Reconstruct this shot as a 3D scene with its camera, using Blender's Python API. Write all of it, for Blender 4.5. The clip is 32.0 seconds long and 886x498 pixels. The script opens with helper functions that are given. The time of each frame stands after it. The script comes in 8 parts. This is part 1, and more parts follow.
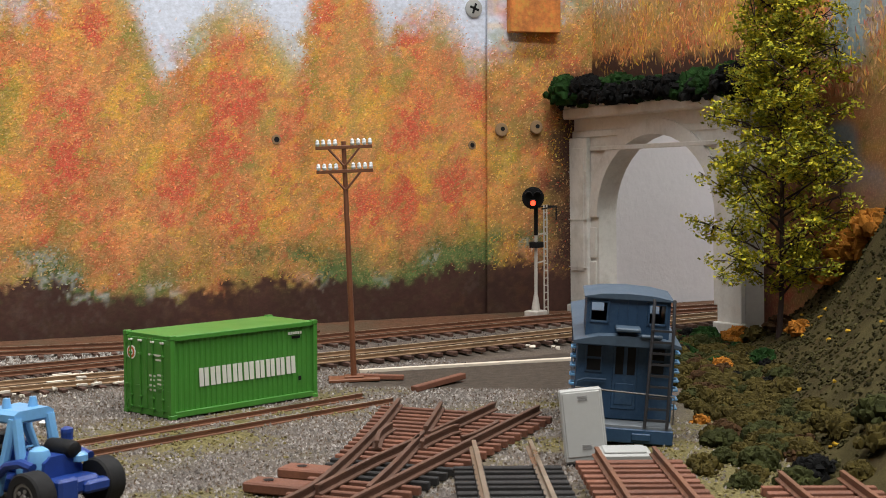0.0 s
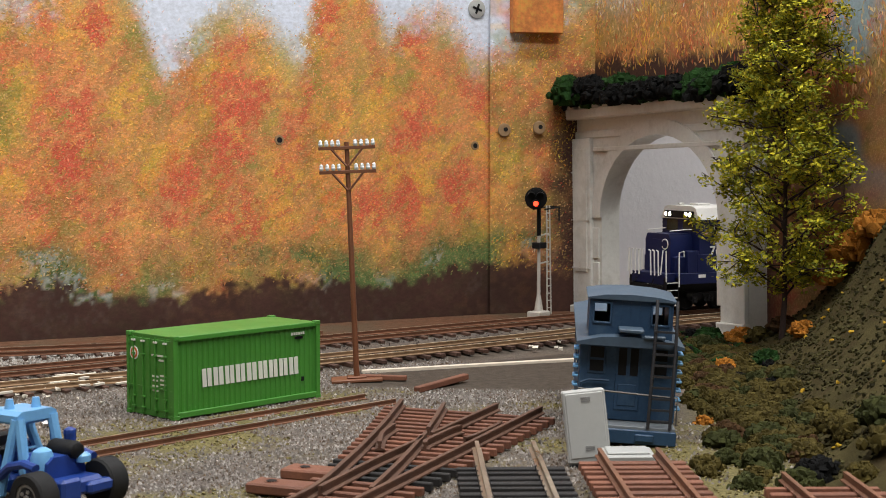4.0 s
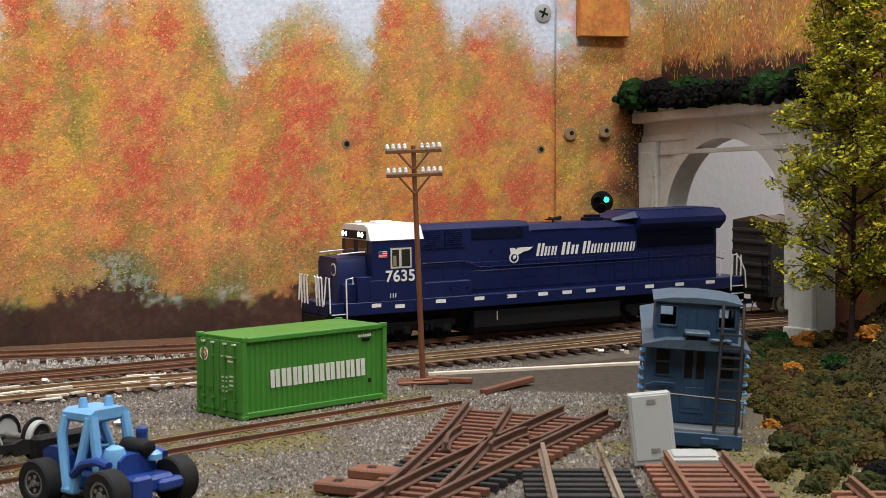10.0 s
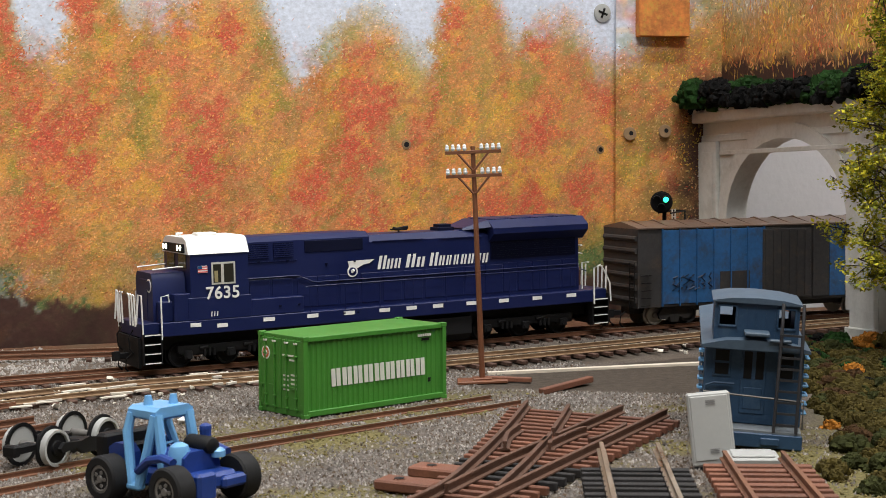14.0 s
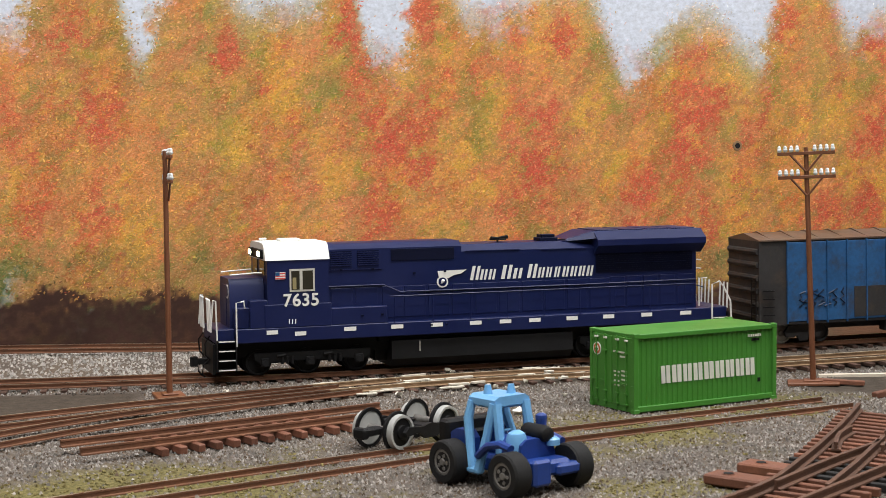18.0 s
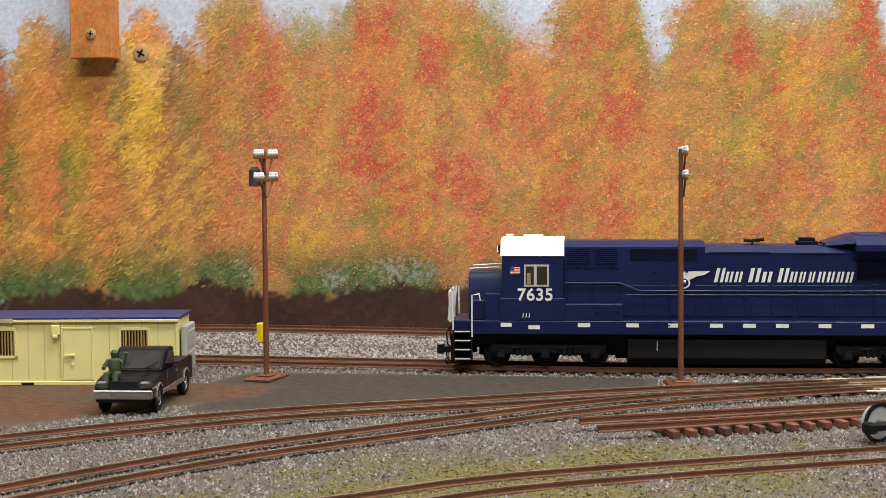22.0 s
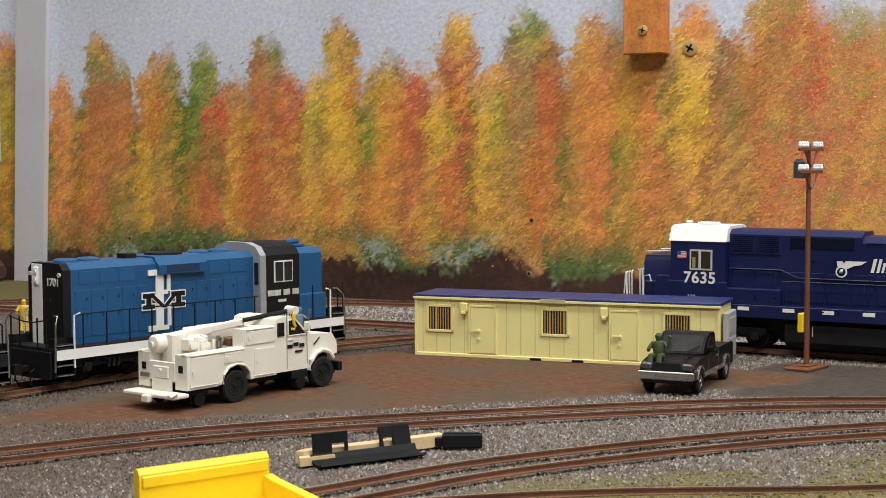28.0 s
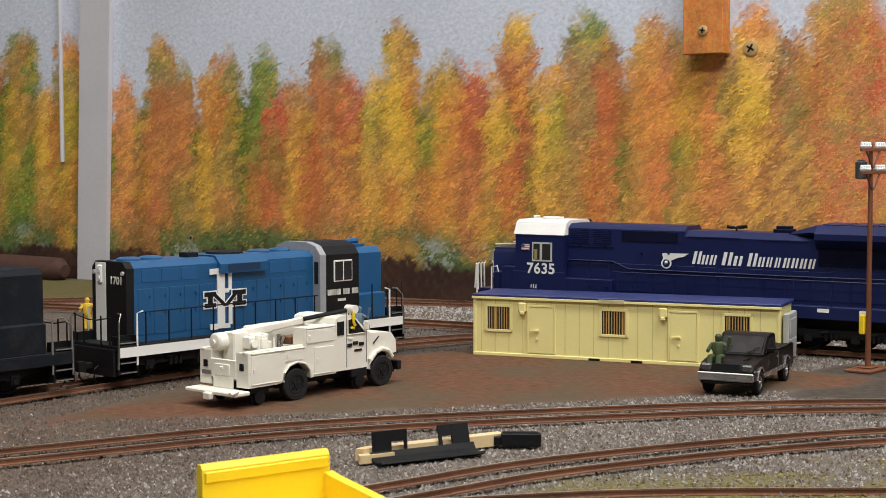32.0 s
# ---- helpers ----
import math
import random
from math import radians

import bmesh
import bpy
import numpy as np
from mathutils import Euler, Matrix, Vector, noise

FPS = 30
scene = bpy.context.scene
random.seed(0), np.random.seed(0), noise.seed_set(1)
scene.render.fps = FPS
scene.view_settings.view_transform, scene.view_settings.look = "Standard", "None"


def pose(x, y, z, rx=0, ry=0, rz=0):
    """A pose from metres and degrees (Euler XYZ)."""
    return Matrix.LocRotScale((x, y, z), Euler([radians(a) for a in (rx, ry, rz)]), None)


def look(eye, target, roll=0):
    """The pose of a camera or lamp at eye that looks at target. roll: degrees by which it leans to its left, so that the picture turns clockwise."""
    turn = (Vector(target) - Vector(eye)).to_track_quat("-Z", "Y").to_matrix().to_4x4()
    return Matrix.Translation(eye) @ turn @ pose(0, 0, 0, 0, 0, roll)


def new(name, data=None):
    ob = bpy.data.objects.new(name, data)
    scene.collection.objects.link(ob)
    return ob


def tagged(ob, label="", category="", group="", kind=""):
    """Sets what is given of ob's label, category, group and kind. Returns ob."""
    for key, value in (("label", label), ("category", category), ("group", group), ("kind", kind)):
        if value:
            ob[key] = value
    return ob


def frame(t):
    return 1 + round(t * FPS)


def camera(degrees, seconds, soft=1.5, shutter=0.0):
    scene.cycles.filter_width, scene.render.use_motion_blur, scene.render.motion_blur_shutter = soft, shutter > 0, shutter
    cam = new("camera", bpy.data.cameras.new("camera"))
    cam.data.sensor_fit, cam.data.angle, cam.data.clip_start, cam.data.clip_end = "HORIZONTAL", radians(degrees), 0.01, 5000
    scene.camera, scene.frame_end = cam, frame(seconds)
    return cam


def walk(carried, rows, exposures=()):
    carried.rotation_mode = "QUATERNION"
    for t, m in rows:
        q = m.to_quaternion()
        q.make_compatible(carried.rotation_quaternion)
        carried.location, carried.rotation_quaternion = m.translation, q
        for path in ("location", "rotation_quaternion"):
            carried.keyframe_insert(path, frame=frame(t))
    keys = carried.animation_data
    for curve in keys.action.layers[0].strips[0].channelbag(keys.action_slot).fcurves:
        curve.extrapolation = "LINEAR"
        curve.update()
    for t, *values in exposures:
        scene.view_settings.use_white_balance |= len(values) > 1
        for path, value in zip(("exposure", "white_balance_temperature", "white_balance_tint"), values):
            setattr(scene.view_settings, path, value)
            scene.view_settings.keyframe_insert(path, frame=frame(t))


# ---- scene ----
# Camera: a phone held low over the layout, panning slowly to the left. Rows: seconds, eye (m), yaw, pitch, roll.
PATH = [
    (0.0, -0.1543, -0.5082, 0.0941, -27.26, -3.70, -0.11),
    (0.5, -0.1543, -0.5082, 0.0941, -27.26, -3.70, -0.11),
    (1.0, -0.1543, -0.5082, 0.0941, -27.23, -3.70, -0.11),
    (1.5, -0.1543, -0.5082, 0.0941, -27.26, -3.70, -0.11),
    (2.0, -0.1541, -0.5081, 0.0940, -27.25, -3.69, -0.12),
    (2.5, -0.1540, -0.5079, 0.0940, -27.22, -3.69, -0.10),
    (4.5, -0.1544, -0.5080, 0.0943, -27.11, -3.68, -0.07),
    (5.0, -0.1544, -0.5085, 0.0941, -26.89, -3.62, -0.14),
    (5.5, -0.1547, -0.5093, 0.0942, -26.59, -3.61, -0.12),
    (6.0, -0.1551, -0.5095, 0.0944, -26.33, -3.61, -0.17),
    (6.5, -0.1553, -0.5098, 0.0941, -26.11, -3.54, -0.16),
    (7.0, -0.1550, -0.5101, 0.0941, -25.85, -3.53, -0.18),
    (7.5, -0.1553, -0.5103, 0.0940, -25.56, -3.52, -0.15),
    (8.0, -0.1554, -0.5105, 0.0940, -25.25, -3.53, -0.17),
    (8.5, -0.1558, -0.5111, 0.0944, -24.95, -3.57, -0.16),
    (9.0, -0.1556, -0.5112, 0.0944, -24.76, -3.57, -0.19),
    (9.5, -0.1557, -0.5111, 0.0940, -24.68, -3.53, -0.18),
    (10.0, -0.1559, -0.5108, 0.0939, -24.65, -3.52, -0.14),
    (10.5, -0.1559, -0.5110, 0.0940, -24.60, -3.52, -0.16),
    (11.0, -0.1559, -0.5112, 0.0940, -24.50, -3.52, -0.18),
    (11.5, -0.1560, -0.5118, 0.0941, -24.34, -3.53, -0.22),
    (12.0, -0.1558, -0.5116, 0.0941, -24.21, -3.53, -0.20),
    (12.5, -0.1559, -0.5115, 0.0942, -24.09, -3.53, -0.15),
    (13.0, -0.1560, -0.5117, 0.0943, -23.80, -3.53, -0.18),
    (13.5, -0.1566, -0.5127, 0.0942, -23.23, -3.52, -0.20),
    (15.5, -0.1608, -0.5192, 0.0947, -18.20, -3.51, -0.40),
    (16.0, -0.1622, -0.5222, 0.0948, -16.27, -3.48, -0.38),
    (16.5, -0.1629, -0.5251, 0.0948, -14.35, -3.46, -0.40),
    (17.0, -0.1635, -0.5266, 0.0946, -12.61, -3.43, -0.38),
    (17.5, -0.1638, -0.5278, 0.0943, -11.12, -3.40, -0.39),
    (18.0, -0.1642, -0.5286, 0.0944, -9.98, -3.40, -0.39),
    (18.5, -0.1646, -0.5291, 0.0945, -8.76, -3.39, -0.42),
    (19.0, -0.1650, -0.5322, 0.0942, -7.06, -3.35, -0.42),
    (19.5, -0.1656, -0.5351, 0.0942, -5.05, -3.35, -0.38),
    (20.0, -0.1660, -0.5372, 0.0940, -2.97, -3.34, -0.35),
    (20.5, -0.1657, -0.5396, 0.0945, -0.57, -3.37, -0.43),
    (21.0, -0.1651, -0.5432, 0.0937, 2.54, -3.29, -0.43),
    (21.5, -0.1653, -0.5473, 0.0936, 5.95, -3.30, -0.39),
    (22.0, -0.1659, -0.5518, 0.0938, 9.32, -3.33, -0.34),
    (22.5, -0.1654, -0.5549, 0.0939, 12.43, -3.34, -0.33),
    (23.0, -0.1655, -0.5572, 0.0940, 15.09, -3.35, -0.30),
    (23.5, -0.1649, -0.5596, 0.0940, 17.34, -3.35, -0.26),
    (24.0, -0.1643, -0.5609, 0.0938, 19.00, -3.34, -0.27),
    (24.5, -0.1643, -0.5613, 0.0941, 20.28, -3.39, -0.25),
    (25.0, -0.1639, -0.5627, 0.0944, 21.60, -3.43, -0.16),
    (25.5, -0.1634, -0.5644, 0.0943, 23.04, -3.47, -0.18),
    (27.5, -0.1604, -0.5714, 0.0944, 28.64, -3.60, -0.19),
    (28.0, -0.1597, -0.5721, 0.0944, 29.82, -3.60, -0.18),
    (28.5, -0.1594, -0.5731, 0.0945, 30.69, -3.61, -0.15),
    (29.0, -0.1593, -0.5733, 0.0944, 31.36, -3.60, -0.17),
    (29.5, -0.1591, -0.5738, 0.0944, 31.86, -3.59, -0.18),
    (30.0, -0.1589, -0.5747, 0.0944, 32.12, -3.60, -0.14),
    (30.5, -0.1591, -0.5742, 0.0947, 32.27, -3.66, -0.14),
    (31.0, -0.1595, -0.5740, 0.0942, 32.30, -3.65, -0.10),
    (31.5, -0.1592, -0.5741, 0.0943, 32.29, -3.63, -0.12),
    (32.0, -0.1592, -0.5742, 0.0941, 32.02, -3.56, -0.13),
]


def aim(x, y, z, yaw, pitch, roll):
    a, b = radians(yaw), radians(pitch)
    way = Vector((-math.sin(a) * math.cos(b), math.cos(a) * math.cos(b), math.sin(b)))
    return look((x, y, z), Vector((x, y, z)) + way, roll)


cam = camera(32.9, 32.0, soft=0.5)
cam.data.dof.use_dof, cam.data.dof.focus_distance, cam.data.dof.aperture_fstop = True, 0.64, 72.0
walk(cam, [(t, aim(*row)) for t, *row in PATH], exposures=[(0.0, 0.02), (13.5, 0.03), (20.0, 0.10), (25.0, 0.14), (29.0, 0.03), (32.0, 0.03)])

# ---- light: a lit hobby room, ceiling fixtures above the layout ----
world = bpy.data.worlds.new("room_air")
scene.world = world
world.use_nodes = True
world.node_tree.nodes["Background"].inputs[0].default_value = (1.0, 0.97, 0.93, 1)
world.node_tree.nodes["Background"].inputs[1].default_value = 0.035


def ceiling_lamp(x, y, z, sx, sy, watts, colour=(1.0, 0.985, 0.95)):
    data = bpy.data.lights.new("ceiling_light", "AREA")
    data.shape, data.size, data.size_y, data.energy, data.color = "RECTANGLE", sx, sy, watts, colour
    ob = new("ceiling_light", data)
    ob.matrix_world = pose(x, y, z)
    return ob


ceiling_lamp(-0.45, -0.25, 1.30, 1.2, 0.15, 9.0)
ceiling_lamp(0.45, -0.25, 1.30, 1.2, 0.15, 17.5)
ceiling_lamp(-0.10, -1.10, 1.30, 1.2, 0.15, 16.5)
# an unseen lamp added over the hidden track, to light behind the tunnel mouth
ceiling_lamp(0.70, 0.14, 0.95, 0.5, 0.12, 1.9)

# ---- mesh tools, all in millimetres ----
MM = 0.001


class Geo:
    """Collects the faces of one mesh, in millimetres."""

    def __init__(self):
        self.v, self.f = [], []

    def add(self, verts, faces, m=None):
        n = len(self.v)
        self.v += [tuple(m @ Vector(p)) for p in verts] if m is not None else [tuple(p) for p in verts]
        self.f += [tuple(i + n for i in face) for face in faces]
        return self

    def box(self, x0, y0, z0, x1, y1, z1, c=0.0, m=None):
        lo, hi = (min(x0, x1), min(y0, y1), min(z0, z1)), (max(x0, x1), max(y0, y1), max(z0, z1))
        c = min(c, 0.45 * min(h - l for l, h in zip(lo, hi)))
        if c <= 0:
            v = [(a, b, d) for a in (lo[0], hi[0]) for b in (lo[1], hi[1]) for d in (lo[2], hi[2])]
            return self.add(v, [(0, 1, 3, 2), (4, 6, 7, 5), (0, 4, 5, 1), (2, 3, 7, 6), (0, 2, 6, 4), (1, 5, 7, 3)], m)
        v, at = [], {}
        for s in [(a, b, d) for a in (0, 1) for b in (0, 1) for d in (0, 1)]:
            for k in range(3):
                p = [(lo[n], hi[n])[s[n]] + (0 if n == k else (c, -c)[s[n]]) for n in range(3)]
                at[s, k] = len(v)
                v.append(p)
        faces = []
        ring = ((0, 0), (1, 0), (1, 1), (0, 1))

        def corner(k, side, a, b):
            s = [0, 0, 0]
            s[k], s[(k + 1) % 3], s[(k + 2) % 3] = side, a, b
            return tuple(s)

        for k in range(3):
            for side in (0, 1):
                q = [at[corner(k, side, a, b), k] for a, b in ring]
                faces.append(q if side else q[::-1])
            m1, m2 = (k + 1) % 3, (k + 2) % 3
            for a, b in ring:
                c0, c1 = corner(k, 0, a, b), corner(k, 1, a, b)
                q = [at[c0, m1], at[c1, m1], at[c1, m2], at[c0, m2]]
                faces.append(q if a == b else q[::-1])
        for s in [(a, b, d) for a in (0, 1) for b in (0, 1) for d in (0, 1)]:
            q = [at[s, 0], at[s, 1], at[s, 2]]
            faces.append(q if sum(s) % 2 else q[::-1])
        return self.add(v, faces, m)

    def cyl(self, p, q, r, seg=10, r2=None, m=None):
        """A cylinder or cone from p to q."""
        p, q, r2 = Vector(p), Vector(q), r if r2 is None else r2
        turn = (q - p).to_track_quat("Z", "Y")
        ring = [turn @ Vector((math.cos(2 * math.pi * i / seg), math.sin(2 * math.pi * i / seg), 0)) for i in range(seg)]
        v = [p + r * a for a in ring] + [q + r2 * a for a in ring]
        f = [(i, (i + 1) % seg, seg + (i + 1) % seg, seg + i) for i in range(seg)]
        return self.add(v, f + [tuple(range(seg))[::-1], tuple(range(seg, 2 * seg))], m)

    def lathe(self, p, axis, profile, seg=16, m=None):
        """Turns a profile of (along, radius) about an axis through p."""
        turn = Vector(axis).to_track_quat("Z", "Y")
        v, f = [], []
        for h, r in profile:
            v += [Vector(p) + turn @ Vector((r * math.cos(2 * math.pi * i / seg), r * math.sin(2 * math.pi * i / seg), h)) for i in range(seg)]
        for k in range(len(profile) - 1):
            f += [(k * seg + i, k * seg + (i + 1) % seg, (k + 1) * seg + (i + 1) % seg, (k + 1) * seg + i) for i in range(seg)]
        n = (len(profile) - 1) * seg
        return self.add(v, f + [tuple(range(seg))[::-1], tuple(range(n, n + seg))], m)

    def prism(self, pts, axis, a, b, m=None):
        """A flat outline pushed along an axis from a to b. pts: (y, z), (z, x) or (x, y) for x, y, z; counter-clockwise."""
        k = "xyz".index(axis)

        def at(p, d):
            w = [0, 0, 0]
            w[k], w[(k + 1) % 3], w[(k + 2) % 3] = d, p[0], p[1]
            return w

        n = len(pts)
        v = [at(p, a) for p in pts] + [at(p, b) for p in pts]
        return self.add(v, [tuple(range(n))[::-1], tuple(range(n, 2 * n))] + [(i, (i + 1) % n, n + (i + 1) % n, n + i) for i in range(n)], m)

    def tube(self, pts, r, seg=6, m=None):
        pts = [Vector(p) for p in pts]
        v, f = [], []
        for i, p in enumerate(pts):
            way = (pts[min(i + 1, len(pts) - 1)] - pts[max(i - 1, 0)]).normalized()
            side = way.cross((0, 0, 1) if abs(way.z) < 0.9 else (1, 0, 0)).normalized()
            up = side.cross(way)
            rr = r[i] if isinstance(r, (list, tuple)) else r
            v += [p + rr * (math.cos(2 * math.pi * k / seg) * side + math.sin(2 * math.pi * k / seg) * up) for k in range(seg)]
        for i in range(len(pts) - 1):
            f += [(i * seg + k, i * seg + (k + 1) % seg, (i + 1) * seg + (k + 1) % seg, (i + 1) * seg + k) for k in range(seg)]
        n = (len(pts) - 1) * seg
        return self.add(v, [q[::-1] for q in f] + [tuple(range(seg)), tuple(range(n, n + seg))[::-1]], m)

    def lump(self, p, r, squash=0.8, jag=0.3, rnd=random, m=None):
        """A small uneven clump."""
        v, f = [], []
        for i in range(3):
            z = (-0.75, 0.1, 0.8)[i]
            rr = math.sqrt(1 - z * z)
            for k in range(6):
                s = r * (1 + rnd.uniform(-jag, jag))
                a = (k + 0.5 * (i % 2)) * math.pi / 3
                v.append((p[0] + s * rr * math.cos(a), p[1] + s * rr * math.sin(a), p[2] + s * z * squash))
        for i in range(2):
            for k in range(6):
                j = (k + 1) % 6
                if i == 0:
                    f += [(k, j, 6 + k), (j, 6 + j, 6 + k)]
                else:
                    f += [(6 + k, 6 + j, 12 + j), (6 + k, 12 + j, 12 + k)]
        f += [(5, 4, 3, 2, 1, 0), (12, 13, 14, 15, 16, 17)]
        return self.add(v, f, m)

    def mesh(self, name, material, angle=35):
        me = bpy.data.meshes.new(name)
        me.from_pydata([(x * MM, y * MM, z * MM) for x, y, z in self.v], [], self.f)
        me.materials.append(material)
        me.polygons.foreach_set("use_smooth", [True] * len(me.polygons))
        me.set_sharp_from_angle(angle=radians(angle))
        me.update()
        return me


def mpose(x, y, z, rx=0, ry=0, rz=0):
    return pose(x * MM, y * MM, z * MM, rx, ry, rz)


def thing(name, m, label, category, group="", kind=""):
    ob = new(name)
    ob.empty_display_size = 0.01
    ob.matrix_world = m
    return tagged(ob, label, category, group, kind)


def part(name, geo, material, parent=None, label="", m=None):
    ob = new(name, geo.mesh(name, material) if isinstance(geo, Geo) else geo)
    if parent is not None:
        ob.parent = parent
    if m is not None:
        ob.matrix_basis = m
    return tagged(ob, label) if label else ob


def single(name, geo, material, label, category, m=None, group="", kind=""):
    ob = part(name, geo, material, None, "", m)
    return tagged(ob, label, category, group, kind)


def stretched(ob, sx=1.0, sy=1.0):
    """Scales the meshes under a thing along its own axes, for parts that sit at its origin."""
    for me in {o.data for o in ob.children_recursive if o.type == "MESH"}:
        me.transform(Matrix.Diagonal((sx, sy, 1, 1)))
    return ob


def letters(text, size, material, parent, m, name="lettering", shear=0.0, space=1.0, deep=0.12, fat=0.02):
    """Built-in font as a thin mesh; size in millimetres."""
    cu = bpy.data.curves.new(name, "FONT")
    cu.body, cu.size, cu.shear, cu.space_character, cu.extrude = text, size, shear, space, deep
    cu.align_x, cu.align_y, cu.offset = "CENTER", "CENTER", fat * size
    tmp = bpy.data.objects.new(name, cu)
    me = bpy.data.meshes.new_from_object(tmp)
    bpy.data.objects.remove(tmp)
    bpy.data.curves.remove(cu)
    me.transform(Matrix.Scale(MM, 4))
    me.materials.append(material)
    ob = new(name, me)
    ob.parent = parent
    ob.matrix_basis = m
    return ob


# ---- materials ----
def node(tree, kind, **values):
    n = tree.nodes.new(kind)
    for key, value in values.items():
        n.inputs[key].default_value = value
    return n


def coords(tree, scale=1000.0):
    """Places on the thing, in millimetres."""
    tc = tree.nodes.new("ShaderNodeTexCoord")
    mp = node(tree, "ShaderNodeMapping", Scale=(scale, scale, scale))
    tree.links.new(tc.outputs["Object"], mp.inputs[0])
    return mp.outputs[0]


def noise_of(tree, vec, scale, detail=3.0, rough=0.6):
    n = node(tree, "ShaderNodeTexNoise", Scale=scale, Detail=detail, Roughness=rough)
    tree.links.new(vec, n.inputs["Vector"])
    return n


def ramp(tree, fac, stops):
    r = tree.nodes.new("ShaderNodeValToRGB")
    el = r.color_ramp.elements
    while len(el) < len(stops):
        el.new(0.5)
    for e, (p, c) in zip(el, stops):
        e.position = p
        e.color = (*c, 1) if len(c) == 3 else c
    tree.links.new(fac, r.inputs[0])
    return r.outputs[0]


def blend(tree, fac, a, b, how="MIX"):
    n = tree.nodes.new("ShaderNodeMix")
    n.data_type, n.blend_type = "RGBA", how
    for sock, val in ((n.inputs[0], fac), (n.inputs[6], a), (n.inputs[7], b)):
        if isinstance(val, bpy.types.NodeSocket):
            tree.links.new(val, sock)
        else:
            sock.default_value = val if isinstance(val, (int, float)) else (*val, 1)
    return n.outputs[2]


def surface(name, colour, rough=0.5, metal=0.0, vary=0.15, grain=0.6, blot=0.04, bump=0.1, bump_scale=1.2, dirt=None, dirt_amount=0.0,
            per_object=0.0, per_island=0.0, spec=0.5, coat=0.0):
    """A paint, plastic, metal or earth: grain and blotches in the colour, fine relief, dirt in patches. Scales are per millimetre."""
    ma = bpy.data.materials.new(name)
    ma.use_nodes = True
    tree = ma.node_tree
    bsdf = tree.nodes["Principled BSDF"]
    vec = coords(tree)
    fine, broad = noise_of(tree, vec, grain, 4), noise_of(tree, vec, blot, 3)
    dark = tuple(c * (1 - vary) for c in colour)
    light = tuple(min(1, c * (1 + vary)) for c in colour)
    col = ramp(tree, fine.outputs[0], [(0.3, dark), (0.7, light)])
    col2 = ramp(tree, broad.outputs[0], [(0.35, dark), (0.65, light)])
    col = blend(tree, 0.5, col, col2)
    if dirt is not None:
        mask = ramp(tree, noise_of(tree, vec, blot * 2.2, 6, 0.7).outputs[0], [(0.5, (0, 0, 0)), (0.68, (1, 1, 1))])
        mul = tree.nodes.new("ShaderNodeMath")
        mul.operation = "MULTIPLY"
        mul.inputs[1].default_value = dirt_amount
        tree.links.new(mask, mul.inputs[0])
        col = blend(tree, mul.outputs[0], col, dirt)
    for amount, source in ((per_object, "object"), (per_island, "island")):
        if amount:
            if source == "object":
                rnd = tree.nodes.new("ShaderNodeObjectInfo").outputs["Random"]
            else:
                rnd = tree.nodes.new("ShaderNodeNewGeometry").outputs["Random Per Island"]
            shade = ramp(tree, rnd, [(0.0, (1 - amount,) * 3), (1.0, (1.0,) * 3)])
            col = blend(tree, 1.0, col, shade, "MULTIPLY")
    tree.links.new(col, bsdf.inputs["Base Color"])
    r = ramp(tree, broad.outputs[0], [(0.3, (max(0.03, rough - 0.1),) * 3), (0.7, (min(1, rough + 0.1),) * 3)])
    tree.links.new(r, bsdf.inputs["Roughness"])
    bsdf.inputs["Metallic"].default_value = metal
    bsdf.inputs["Specular IOR Level"].default_value = spec
    bsdf.inputs["Coat Weight"].default_value = coat
    if bump:
        b = node(tree, "ShaderNodeBump", Strength=bump, Distance=0.0004)
        tree.links.new(noise_of(tree, vec, bump_scale, 5, 0.65).outputs[0], b.inputs["Height"])
        tree.links.new(b.outputs[0], bsdf.inputs["Normal"])
    return ma


def glowing(name, colour, strength):
    ma = bpy.data.materials.new(name)
    ma.use_nodes = True
    b = ma.node_tree.nodes["Principled BSDF"]
    b.inputs["Base Color"].default_value = (*colour, 1)
    b.inputs["Emission Color"].default_value = (*colour, 1)
    b.inputs["Emission Strength"].default_value = strength
    return ma


RUST = surface("rusty_rail", (0.16, 0.068, 0.035), 0.75, 0.0, 0.35, 0.9, 0.05, 0.3, 2.0)
DARKRUST = surface("dark_rust", (0.095, 0.043, 0.025), 0.7, 0.0, 0.3, 0.9, 0.05, 0.3, 2.0)
RAIL_TOP = surface("worn_rail_head", (0.42, 0.36, 0.28), 0.35, 0.8, 0.25, 0.7, 0.05, 0.1)
TIE = surface("weathered_brown_tie", (0.095, 0.047, 0.031), 0.85, 0, 0.4, 1.4, 0.1, 0.4, 3.0, per_object=0.5)
TIE_DARK = surface("dark_grey_tie", (0.016, 0.014, 0.014), 0.8, 0, 0.4, 1.4, 0.1, 0.3, 3.0, per_object=0.4)
TIE_RED = surface("red_brown_tie", (0.20, 0.076, 0.043), 0.7, 0, 0.3, 1.4, 0.1, 0.25, 3.0, per_object=0.35)
NAVY = surface("navy_paint", (0.0065, 0.012, 0.066), 0.42, 0, 0.12, 0.7, 0.03, 0.04, 2.0, spec=0.32)
# near-black navy: the shade in the grille recesses is put into this colour
NAVY_DARK = surface("navy_grille", (0.0025, 0.004, 0.02), 0.6, 0, 0.2, spec=0.15)
WHITE = surface("white_paint", (0.82, 0.81, 0.78), 0.45, 0, 0.05, 0.7, 0.03, 0.03)
